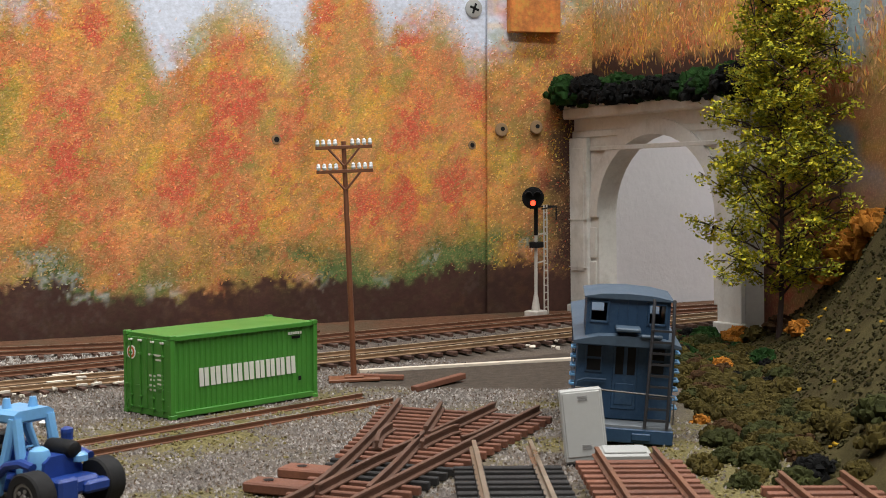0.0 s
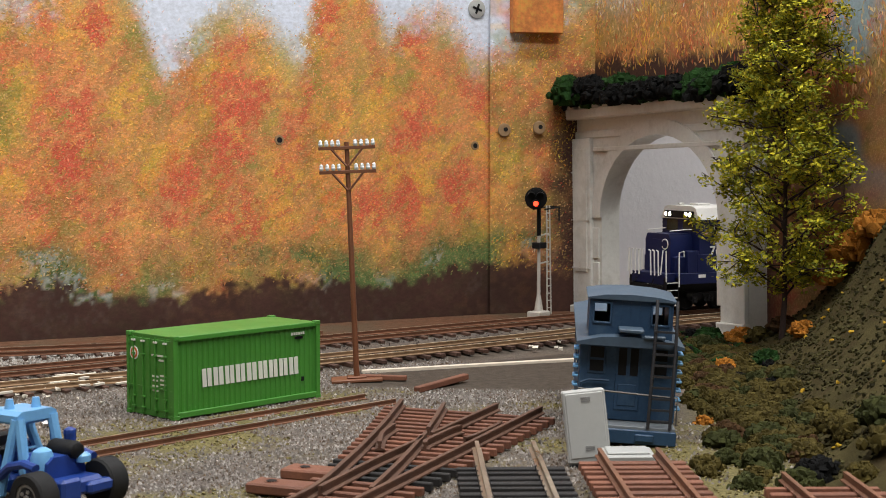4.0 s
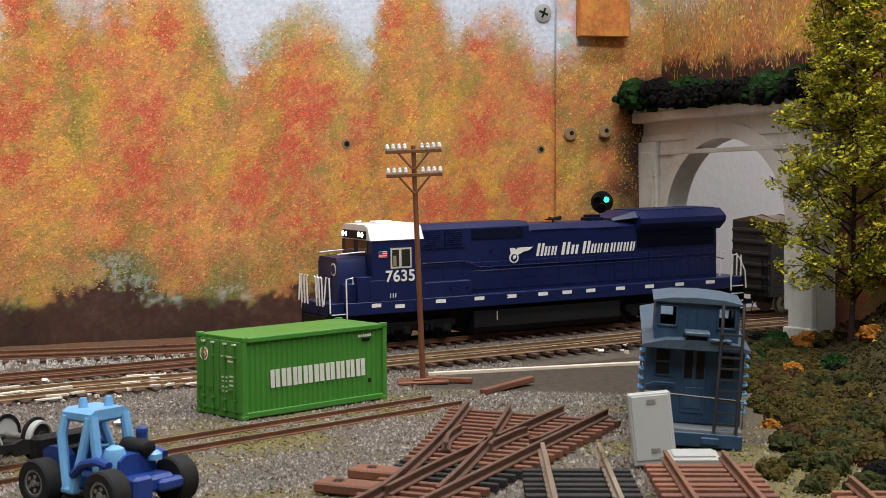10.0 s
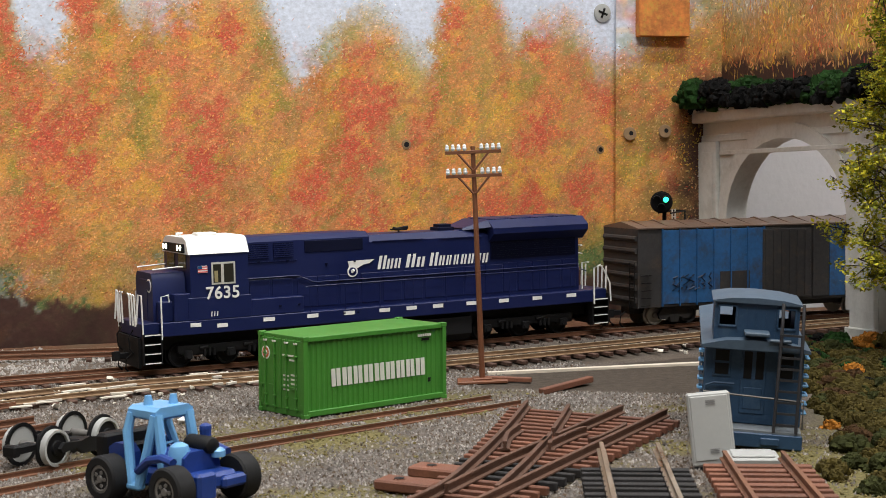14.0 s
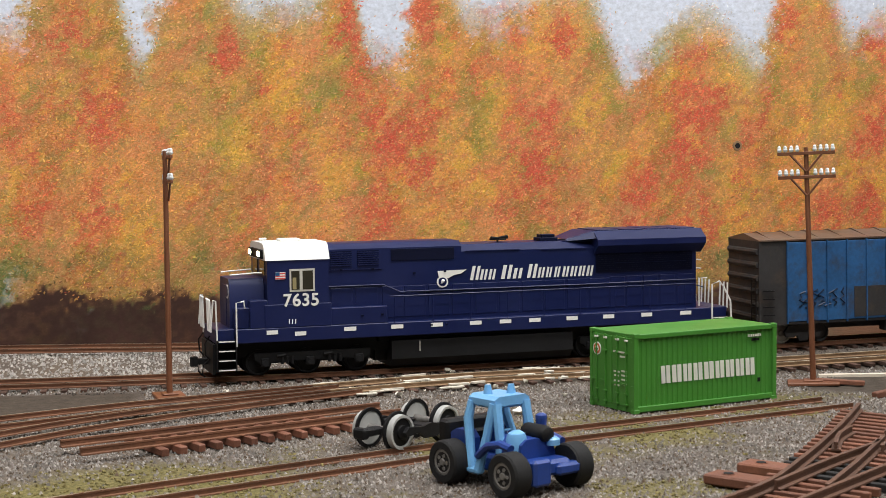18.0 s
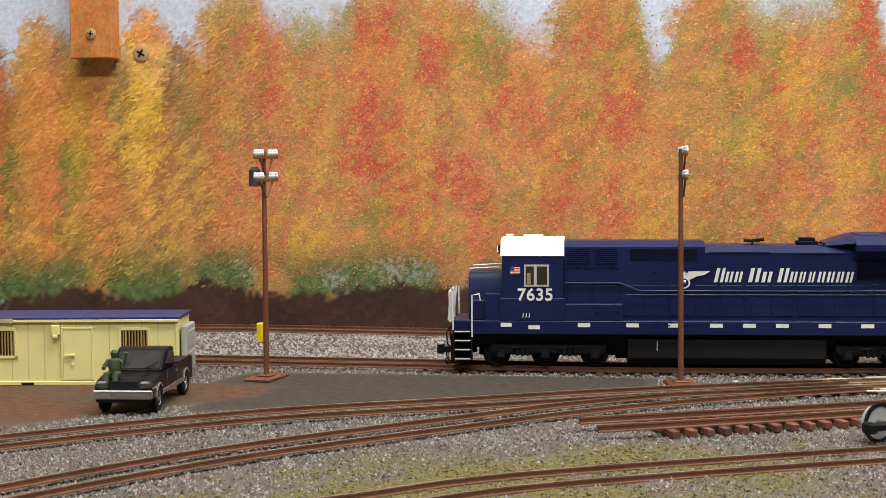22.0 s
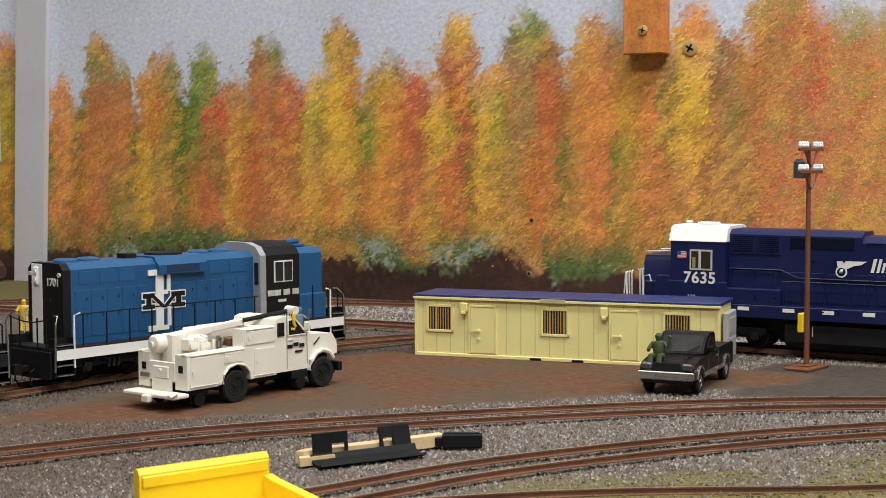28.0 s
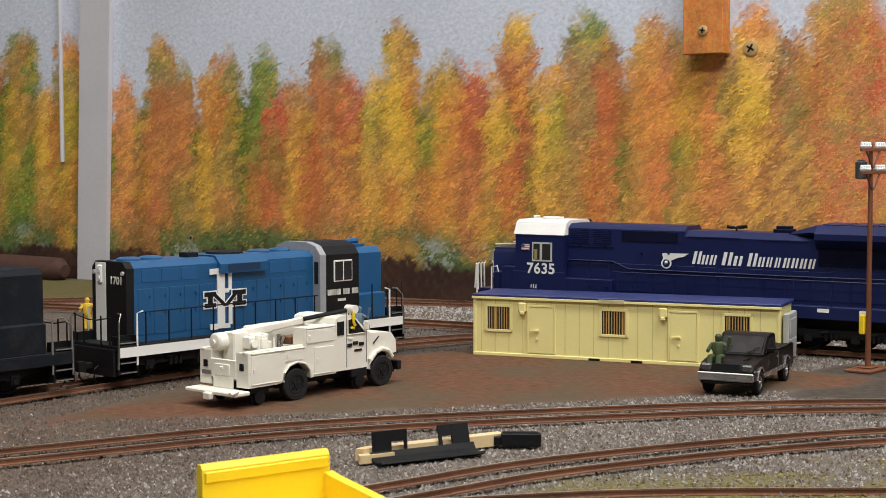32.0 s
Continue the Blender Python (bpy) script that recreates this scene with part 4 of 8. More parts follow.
def coupler(parent, x, sx, mat, z=9.5):
    g = Geo().box(x, -1.4, z - 1.3, x + 5 * sx, 1.4, z + 1.3, 0.3)
    g.prism([(x + 5 * sx, -2.2), (x + 8 * sx, -1.6), (x + 8.3 * sx, 0.2), (x + 6.6 * sx, 0.4), (x + 6.2 * sx, 2.4), (x + 4.6 * sx, 2.2)][::sx], "z", z - 2.0, z + 2.0)
    part("coupler", g, mat, parent)
    part("air_hose", Geo().tube([(x, 5, z + 1), (x + 3 * sx, 5.4, z - 1), (x + 3.4 * sx, 5.2, z - 5), (x + 1.5 * sx, 4.8, z - 7)], 0.45, 5).tube([(x, -5, z + 1), (x + 3 * sx, -5.4, z - 1), (x + 3.4 * sx, -5.2, z - 5), (x + 1.5 * sx, -4.8, z - 7)], 0.45, 5), mat, parent)


HEADLIGHT = glowing("lit_headlight", (1.0, 0.93, 0.62), 9.0)
HEADDIM = glowing("dim_headlight", (1.0, 0.80, 0.25), 2.0)
SILVER = surface("pale_window_frame", (0.62, 0.60, 0.55), 0.4, 0.2, 0.1)
FLAG_RED = surface("red_print", (0.62, 0.06, 0.06), 0.5)
CLEAR = surface("cab_glass", (0.030, 0.027, 0.020), 0.08, 0, 0.1, bump=0)
INSIDE = surface("cab_interior", (0.30, 0.25, 0.12), 0.7)


def mark(x, z, w, h, lean, kind):
    """The outline of one plain leaning bar, as (z, x)."""
    return [(z + p * h, x + q * w + lean * p * h) for p, q in ((0, 0), (1, 0), (1, 1), (0, 1))][::-1]


def slanted_marks(parent, spans, z, h, y, mat, lean, name, small=None):
    """A row of plain leaning marks, each of a letter's size. y: the side's face, facing -y."""
    for k, (x, w, high) in enumerate(spans):
        g = Geo().prism(mark(x, z, w * 0.36, high, lean, k), "y", y - 0.14, y + 0.05)
        if w > 1.5:
            g.prism(mark(x + w * 0.62, z, w * 0.32, high, lean, k), "y", y - 0.14, y + 0.05)
        part(name, g, mat, parent)


def diesel():
    """The six-axle road locomotive; it faces -x, its near side is -y. Heights are over the table."""
    ob = thing("diesel_locomotive", Matrix(), "navy blue six-axle diesel locomotive with white cab roof and lit headlights", "locomotive")
    B = NAVY
    body = part("frame_sill", Geo().box(-103, -17.3, 18.2, 122, 17.3, 24.2, 0.3).box(-112, -15, 18.2, -103, 15, 24.2, 0.3).box(122, -15, 18.2, 131, 15, 24.2, 0.3), B, ob, "navy walkway sill with white dashes")
    for k, x in enumerate((-85.6, -72, -50, -29, -11, 7, 21, 35, 53, 71, 90, 109.4)):
        z = 20.6 if -80 < x < -60 else 21.6
        for y in (-17.45, 17.25):
            part("sill_dash", Geo().box(x - 2.7, y, z - 0.1, x + 2.7, y + 0.2, z + 1.6), WHITE, body)
    # nose
    nose = part("nose", Geo().prism([(-11.5, 24), (11.5, 24), (11.5, 42), (9.5, 45), (-9.5, 45), (-11.5, 42)], "x", -104.5, -88).box(-103, -14.8, 24, -87.5, 14.8, 33, 0.5), B, ob)
    part("nose_door", Geo().box(-104.8, -4.5, 25, -104.4, 4.5, 42, 0.15), B, nose)
    part("nose_emblem", Geo().cyl((-104.4, -6.8, 39.5), (-104.75, -6.8, 39.5), 3.0, 18), WHITE, nose, "round pale emblem")
    part("emblem_disc", Geo().cyl((-104.5, -6.8, 39.5), (-104.95, -6.8, 39.5), 2.3, 18), NAVY, nose)
    # cab with window openings left as dark panes in pale frames
    cab = part("cab", Geo().prism([(-17, 24), (17, 24), (17, 52.5), (13, 57.6), (-13, 57.6), (-17, 52.5)], "x", -87.5, -59), B, ob)
    roof = part("cab_roof", Geo().prism([(-17.4, 52.6), (17.4, 52.6), (14.2, 58.6), (11, 59.8), (-11, 59.8), (-14.2, 58.6)], "x", -88.4, -58.6).box(-78, -3.5, 59.6, -68, 3.5, 61.0, 0.4), WHITE, ob, "white cab roof")
    part("roof_horn", Geo().cyl((-86.5, 3, 60.6), (-83, 3, 60.9), 0.7, 8, 0.4).cyl((-85, 3, 59.6), (-85, 3, 60.8), 0.35, 6), WHITE, roof)
    for y, s in ((-17.05, -1), (17.05, 1)):
        win = part("cab_window", Geo().box(-76.8, y, 39.2, -65.2, y + 0.35 * s, 48.8).box(-72, y, 39.2, -70.6, y + 0.5 * s, 48.8), SILVER, cab, "side window with pale frame")
        part("pane", Geo().box(-76.0, y + 0.3 * s, 40.0, -71.6, y + 0.45 * s, 48.0, 0), CLEAR, win)
        part("pane", Geo().box(-70.8, y + 0.3 * s, 40.0, -66.0, y + 0.45 * s, 48.0, 0), CLEAR, win)
    part("seat_shape", Geo().box(-75.4, -17.52, 40.2, -73.6, -17.42, 45.2, 0).lump((-72.6, -17.46, 43.4), 0.02), INSIDE, cab)
    for y in (-7.5, 7.5):
        part("windscreen", Geo().box(-87.9, y - 5, 46.2, -87.4, y + 5, 52.4, 0.1), CLEAR, cab)
    part("number_box", Geo().box(-89.4, -13, 53.2, -87.6, 13, 57.0, 0.2), BLACK, cab)
    lamps = part("headlight_casing", Geo().box(-89.9, -12.6, 53.4, -88.6, -5.8, 57.0, 0.3).box(-89.9, 5.8, 53.4, -88.6, 12.6, 57.0, 0.3), BLACK, cab)
    for y in (-11.0, -7.4, 7.4, 11.0):
        part("headlight", Geo().cyl((-89.6, y, 55.2), (-90.0, y, 55.2), 1.2, 14), HEADLIGHT, lamps, "lit headlight")
    # lower front box with ladder rest, side boxes behind the cab
    for b in ((-96, -17.0, 24.2, -87.6, -12, 36), (-58.9, -17.0, 24.2, -33, -11.8, 31.5), (-58.9, 11.8, 24.2, -33, 17.0, 31.5), (-89, -17.25, 24.2, -58, -16.8, 34.0)):
        part("equipment_box", Geo().box(*b, 0.25), B, ob)
    # long hood in stretches, doors, grilles
    hood = part("long_hood", Geo().prism([(-12.2, 24), (12.2, 24), (12.2, 56.2), (9, 58.4), (-9, 58.4), (-12.2, 56.2)], "x", -58.8, 2.4).prism([(-12.2, 24), (12.2, 24), (12.2, 53.6), (8.5, 56.6), (-8.5, 56.6), (-12.2, 53.6)], "x", 2.4, 117), B, ob)
    rad = part("radiator_housing", Geo().prism([(-12, 50), (12, 50), (17.2, 54.5), (17.2, 57.2), (12, 61), (-12, 61), (-17.2, 57.2), (-17.2, 54.5)], "x", 66, 119.5).prism([(-9, 56), (9, 56), (9, 56.8), (-9, 56.8)], "x", 52, 66), B, ob)
    part("radiator_slope", Geo().add([(54, -9, 56.5), (66, -15, 57.8), (66, -12, 61), (54, -8, 57.5), (54, 9, 56.5), (66, 15, 57.8), (66, 12, 61), (54, 8, 57.5)], [(0, 1, 2, 3), (7, 6, 5, 4), (3, 2, 6, 7)]), B, rad)
    for k in range(4):
        part("radiator_panel", Geo().box(68 + 12.6 * k, -11, 60.9, 79 + 12.6 * k, 11, 61.5, 0.2), NAVY, rad)
    for y in (-12.6, 12.1):
        part("radiator_grille", Geo().box(67, y, 42.0, 115, y + 0.5, 52.6), NAVY_DARK, rad)
    for k in range(10):
        part("grille_slat", Geo().box(68, -12.85, 43.0 + 0.95 * k, 114, -12.5, 43.2 + 0.95 * k), NAVY_DARK, rad)
    for x0 in (-57, -45):
        v = part("louvre", Geo().box(x0, -12.5, 48.8, x0 + 9.5, -12.1, 55.4), NAVY_DARK, hood)
        for k in range(7):
            part("slat", Geo().prism([(49.0 + 0.9 * k, 0), (49.6 + 0.9 * k, 0), (49.3 + 0.9 * k, 9.5)][:0] or [(49.0 + 0.9 * k, x0), (49.5 + 0.9 * k, x0), (49.5 + 0.9 * k, x0 + 9.5), (49.0 + 0.9 * k, x0 + 9.5)][::-1], "y", -12.8, -12.3), NAVY, v)
    part("dynamic_brake_grille", Geo().box(-30, -12.5, 50.5, -1, -12.15, 55.6, 0.1), NAVY_DARK, hood)
    for k, x in enumerate((-57, -46, -34, -24, -13, -2, 9, 20, 31, 42, 53, 64)):
        w = 9.6
        for y in (-12.45, 12.1):
            part("hood_door", Geo().box(x, y, 26, x + w, y + 0.35, 39.5, 0.12), B, hood)
    for k in range(5):
        for y in (-12.45, 12.1):
            part("hood_door", Geo().box(74 + 8.4 * k, y, 26, 81.4 + 8.4 * k, y + 0.35, 40.0, 0.12), B, hood)
    for z, a, b in ((47.2, -58, -34), (40.2, -58, -33), (36.6, -18, 64), (53.6, 4, 30), (53.2, 40, 62), (46, 76, 112)):
        part("hood_seam", Geo().box(a, -12.6, z, b, -12.1, z + 0.35), NAVY, hood)
    part("pipe_run", Geo().tube([(-58, -13.2, 40.4), (-34, -13.2, 40.4), (-26, -13.0, 37.0), (60, -13.0, 37.0), (116, -13.0, 37.4)], 0.3, 5), NAVY, hood)
    for x, z in ((-53, 47), (-39, 47), (-20, 44.6), (-6, 44.9), (-45, 27.5), (-36, 27.6), (-14, 22), (-7, 22)):
        part("small_label", Geo().box(x, -12.9 if z > 30 else -17.5, z, x + 1.1, -12.2, z + 0.7), NAVY_DARK, hood)
    # roof details: horn, exhaust stack
    part("air_horn", Geo().cyl((24, 0, 58.6), (29, 0.6, 58.8), 0.4, 7, 0.9).cyl((24, -2, 58.4), (20, -2.4, 58.6), 0.4, 7, 0.9).cyl((24, 0, 56.4), (24, 0, 58.8), 0.5, 6).box(21, -3, 57.6, 27, 3, 58.2), BLACK, hood, "black roof air horn")
    part("exhaust_stack", Geo().box(43, -4, 56.4, 52, 4, 58.2, 0.3).box(44.2, -3, 58.1, 50.8, 3, 59.6, 0.2), NAVY_DARK, hood)
    # emblem and lettering marks on the near side
    emblem = part("side_emblem", Geo().cyl((-6.6, -12.3, 40.6), (-6.6, -12.72, 40.6), 2.6, 20), WHITE, hood, "white globe and wing emblem")
    part("emblem_wing", Geo().prism([(42.4, -8.2), (45.4, -8.8), (45.6, 4.6), (44.6, 3.0), (44.0, 2.2), (43.4, -1.2), (42.0, -4.0)][::-1], "y", -12.66, -12.3), WHITE, emblem)
    part("emblem_core", Geo().cyl((-6.6, -12.5, 40.6), (-6.6, -12.8, 40.6), 1.9, 20), NAVY, emblem)
    part("emblem_spot", Geo().lump((-6.6, -12.75, 40.8), 1.1, 1.0, 0.3, random.Random(3)), WHITE, emblem)
    word = [(5.6, 3.8, 6.2)] + [(9.8 + 3.6 * k, 2.9, 4.6) for k in range(2)] + [(18.9, 4.4, 6.2), (24.0, 3.9, 4.6), (30.2, 4.0, 6.2)] + [(34.8 + 3.6 * k, 2.8 if k not in (1, 2) else 2.4, 4.6) for k in range(7)]
    word = [(5.6 + (x - 5.0) * 1.10, w * 1.06, h) for x, w, h in word]
    slanted_marks(hood, word, 40.8, 6.0, -12.3, WHITE, 0.22, "lettering_mark")
    letters("7635", 7.4, WHITE, cab, mpose(-71.2, -17.4, 35.4, 90, 0, 0), "road_number", 0.0, 1.08)
    slanted_marks(cab, [(-77.6 + 1.5 * k, 1.2, 2.0) for k in range(3)], 25.6, 2.0, -17.3, WHITE, 0.1, "small_mark")
    slanted_marks(cab, [(-73.2 + 0.9 * k, 0.7, 0.9) for k in range(4)], 31.0, 1.0, -17.05, WHITE, 0.0, "small_mark")
    flag = part("flag_panel", Geo().box(-83.6, -17.3, 44.6, -78.8, -17.0, 47.6), WHITE, cab, "small striped flag panel")
    for k in range(3):
        part("stripe", Geo().box(-83.6, -17.36, 44.7 + 1.05 * k, -78.8, -17.25, 45.2 + 1.05 * k), FLAG_RED, flag)
    part("canton", Geo().box(-83.6, -17.42, 46.2, -81.6, -17.3, 47.6), BMBLUE, flag)
    # tanks, bogies, pilots, steps, rails
    part("fuel_tank", Geo().prism([(-15.5, 8), (-12, 4.6), (12, 4.6), (15.5, 8), (15.5, 16), (-15.5, 16)], "x", -31, 54).box(-36, -12, 15.6, 60, 12, 18.3), BLACK, ob, "black fuel tank")
    part("tank_gauge", Geo().box(-18.5, -15.8, 11, -18.1, -15.4, 15.5), SILVER, ob)
    # the lower boxes are added black filler that keeps the gaps below dark
    part("underframe", Geo().box(-104, -9, 11.5, 122, 9, 18.3).box(-36, -6, 6.5, 60, 6, 12).box(-100, -4, 7.5, -34, 4, 12).box(56, -4, 7.5, 118, 4, 12), BLACK, ob)
    truck_frame(ob, (-88.6, -67, -45.4), 9.0, 12.0)
    truck_frame(ob, (63.4, 85, 106.6), 9.0, 12.0)
    for x in (-113.4, 131):
        part("pilot", Geo().prism([(-14, 5.2), (14, 5.2), (14.5, 18), (-14.5, 18)], "x", x, x + 1.4), BLACK, ob)
    coupler(ob, -113.4, -1, BLACK)
    coupler(ob, 132.4, 1, BLACK)
    for out in (-17.2, 17.2):
        stepwell(ob, -111.5, out, BLACK, WHITE)
        stepwell(ob, 130.5, out, BLACK, WHITE, -1)
        s = 1 if out > 0 else -1
        handrail(ob, [(-102.5, out, 17), (-102.5, out, 35.4), (-99, out, 36), (-98.4, out - 0.6 * s, 33)], WHITE, 0.42)
        handrail(ob, [(-111.8, out, 20), (-112.2, out, 36.5), (-113.2, out - 1.5 * s, 36.8), (-114.4, out - 2 * s, 24)], WHITE, 0.42)
        handrail(ob, [(122.5, out, 17), (122.5, out, 35), (126, out, 36.4), (128, out, 34), (131.5, out, 27), (132, out, 18)], WHITE, 0.42)
        handrail(ob, [(117, out - 2 * s, 25), (117, out - 2 * s, 38), (121, out - 2 * s, 38)], WHITE, 0.36)
        for k in range(9):
            x = -30 + 17.4 * k
            part("stanchion", Geo().cyl((x, out, 24), (x, out, 35.6), 0.22, 5), NAVY, ob)
        handrail(ob, [(-32, out, 35.6), (112, out, 35.8), (118, out, 34)], NAVY, 0.25)
        for k in range(4):
            part("grab_iron", Geo().tube([(119.6, out * 0.55, 42 + 4 * k), (120.8, out * 0.55, 42 + 4 * k), (120.8, out * 0.4, 42 + 4 * k), (119.6, out * 0.4, 42 + 4 * k)], 0.3, 5), WHITE, ob)
    for y in (-12.5, -9, -5.5, 5.5, 9, 12.5):
        handrail(ob, [(-113.8, y, 23), (-114.2, y, 36.2), (-114.2, y + (1.6 if y < 0 else -1.6), 36.6)], WHITE, 0.45, "front_rail")
        handrail(ob, [(132.2, y, 23), (132.6, y, 35.2)], WHITE, 0.4, "rear_rail")
    handrail(ob, [(-104, -10.5, 46.6), (-92, -10.5, 47.2), (-89, -12, 47.2)], WHITE, 0.32)
    handrail(ob, [(-104, 10.5, 46.6), (-92, 10.5, 47.2), (-89, 12, 47.2)], WHITE, 0.32)
    part("front_mu_hoses", Geo().tube([(-113.6, -8, 21), (-116, -8.4, 18), (-115.6, -8.2, 13), (-113.6, -8, 11)], 0.4, 5).tube([(-113.6, 8, 21), (-116, 8.4, 18), (-115.6, 8.2, 13), (-113.6, 8, 11)], 0.4, 5), BLACK, ob)
    return ob


ENGINE = diesel()
# the cab end is a little shorter and the rear platform a little longer than drawn above
done = set()
for ob in ENGINE.children_recursive:
    if ob.type == "MESH" and ob.matrix_basis == Matrix() and ob.data.name not in done:
        done.add(ob.data.name)
        for vert in ob.data.vertices:
            x = vert.co.x / MM
            vert.co.x = (-70 + (x + 70) * 0.89 if x < -70 else 100 + (x - 100) * 1.05 if x > 100 else x) * MM
OLDBLUE = surface("scuffed_boxcar_blue", (0.014, 0.085, 0.23), 0.6, 0, 0.3, 0.5, 0.05, 0.15, dirt=(0.035, 0.03, 0.03), dirt_amount=0.75)
GRIMY = surface("grimy_dark_steel", (0.026, 0.024, 0.025), 0.7, 0, 0.35, 0.5, 0.05, 0.2, dirt=(0.07, 0.045, 0.03), dirt_amount=0.6)
CARROOF = surface("rusty_pale_roof", (0.125, 0.085, 0.065), 0.36, 0, 0.2, 0.5, 0.06, 0.06, dirt=(0.17, 0.075, 0.035), dirt_amount=0.8)
GRAFFITI = surface("dark_spray_paint", (0.010, 0.022, 0.06), 0.6)


def boxcar():
    ob = thing("boxcar", Matrix(), "weathered blue and dark grey boxcar with graffiti and rusty roof", "boxcar")
    L, W = 86, 17.5
    part("side", Geo().box(-L, -W + 0.5, 13, L, W - 0.5, 53, 0.2), GRIMY, ob)
    for s in (-1, 1):
        y = s * (W - 0.4)
        for k in range(7):
            x0 = -L + 14 + k * 10.2
            part("side_panel", Geo().box(x0, min(y, y + 0.5 * s), 14.5, x0 + 9.6, max(y, y + 0.5 * s), 52, 0.15), OLDBLUE if k < 6 else GRIMY, ob, "blue side panel")
            part("rib", Geo().box(x0 - 0.6, min(y, y + 1.1 * s), 13.5, x0, max(y, y + 1.1 * s), 52.6), OLDBLUE, ob)
        part("door", Geo().box(-12, min(y, y + 1.3 * s), 15, 18, max(y, y + 1.3 * s), 51, 0.2), GRIMY, ob, "dark sliding door")
        for k in range(6):
            part("door_rib", Geo().box(-11 + 5 * k, min(y, y + 1.9 * s), 16, -10.2 + 5 * k, max(y, y + 1.9 * s), 50), GRIMY, ob)
        for k in range(6):
            x0 = 20 + k * 10.8
            part("side_panel", Geo().box(x0, min(y, y + 0.5 * s), 14.5, x0 + 10, max(y, y + 0.5 * s), 52, 0.15), OLDBLUE if k % 2 else GRIMY, ob)
    part("paint_patch", Geo().box(-38, -W - 0.35, 15.5, -20, -W + 0.3, 30), GRIMY, ob, "dark repainted patch")
    rnd = random.Random(5)
    for k in range(7):
        x0 = -66 + 3.6 * k
        pts = [(x0 + rnd.uniform(-1, 1), -W - 0.3, 21 + 1.6 * j + rnd.uniform(-0.6, 0.6)) for j in range(6)]
        part("graffiti_stroke", Geo().tube([(a + (1.8 if j % 2 else -0.9), b, c) for j, (a, b, c) in enumerate(pts)], 0.42, 4), GRAFFITI, ob)
    roof = part("roof", Geo().prism([(-W - 0.2, 52.8), (W + 0.2, 52.8), (W + 0.2, 53.4), (0, 56.2), (-W - 0.2, 53.4)], "x", -L - 0.6, L + 0.6), CARROOF, ob, "pale rusty ribbed roof")
    for k in range(14):
        x0 = -L + 6 + 12.4 * k
        part("roof_rib", Geo().prism([(-W, 53.4), (W, 53.4), (0, 56.9)], "x", x0, x0 + 1.0), CARROOF, roof)
    for s in (-1, 1):
        e = part("end_wall", Geo().box(s * L, -W, 13, s * (L + 0.6), W, 53), GRIMY, ob, "ribbed dark end wall")
        for k in range(6):
            part("end_rib", Geo().cyl((s * (L + 0.4), -W + 1, 17 + 6.2 * k), (s * (L + 0.4), W - 1, 17 + 6.2 * k), 1.5, 8), GRIMY, e)
        lad = part("ladder", Geo().box(s * (L + 1.6), -W + 1, 13, s * (L + 2.0), -W + 1.5, 36).box(s * (L + 1.6), -W + 6, 13, s * (L + 2.0), -W + 6.5, 36), BLACK, ob)
        for k in range(6):
            part("rung", Geo().box(s * (L + 1.6), -W + 1, 14 + 3.8 * k, s * (L + 2.0), -W + 6.5, 14.5 + 3.8 * k), BLACK, lad)
        for k in range(5):
            part("side_rung", Geo().box(s * (L - 1), -W - 0.5, 14 + 3.8 * k, s * (L - 7), -W - 0.1, 14.5 + 3.8 * k), BLACK, ob)
        coupler(ob, s * (L + 0.6), s, BLACK)
        b = part("bogie", Geo().box(s * 62 - 3, -11, 9, s * 62 + 3, 11, 12.5, 0.3), GRIMY, ob)
        for y in (-1, 1):
            f = Geo().prism([(9, -9.5), (12, -7), (12.6, 7), (9, 9.5), (6.5, 8.6), (6.2, 5), (7.6, 3), (4.6, 2), (4.6, -2), (7.6, -3), (6.2, -5), (6.5, -8.6)][::-1], "y", y * 11.6 - 0.9, y * 11.6 + 0.9, Matrix.Translation((s * 62, 0, 0)))
            for d in (-1.4, 0, 1.4):
                f.cyl((s * 62 + d, y * 12, 5.6), (s * 62 + d, y * 12, 9), 0.6, 7)
            part("side_frame", f, GRIMY, b)
        for d in (-10, 10):
            w = wheelset(b, 0, 5.0, STEEL if d < 0 else GRIMY)
            w.matrix_basis = mpose(s * 62 + d * 0.98, 0, 8.2)
    part("underframe", Geo().box(-L + 2, -4, 9, L - 2, 4, 13).box(-20, -14, 7.5, -6, -8, 12.5, 0.4).cyl((4, -9, 9.5), (16, -9, 9.5), 2.6, 10), GRIMY, ob)
    return ob


CAR = boxcar()


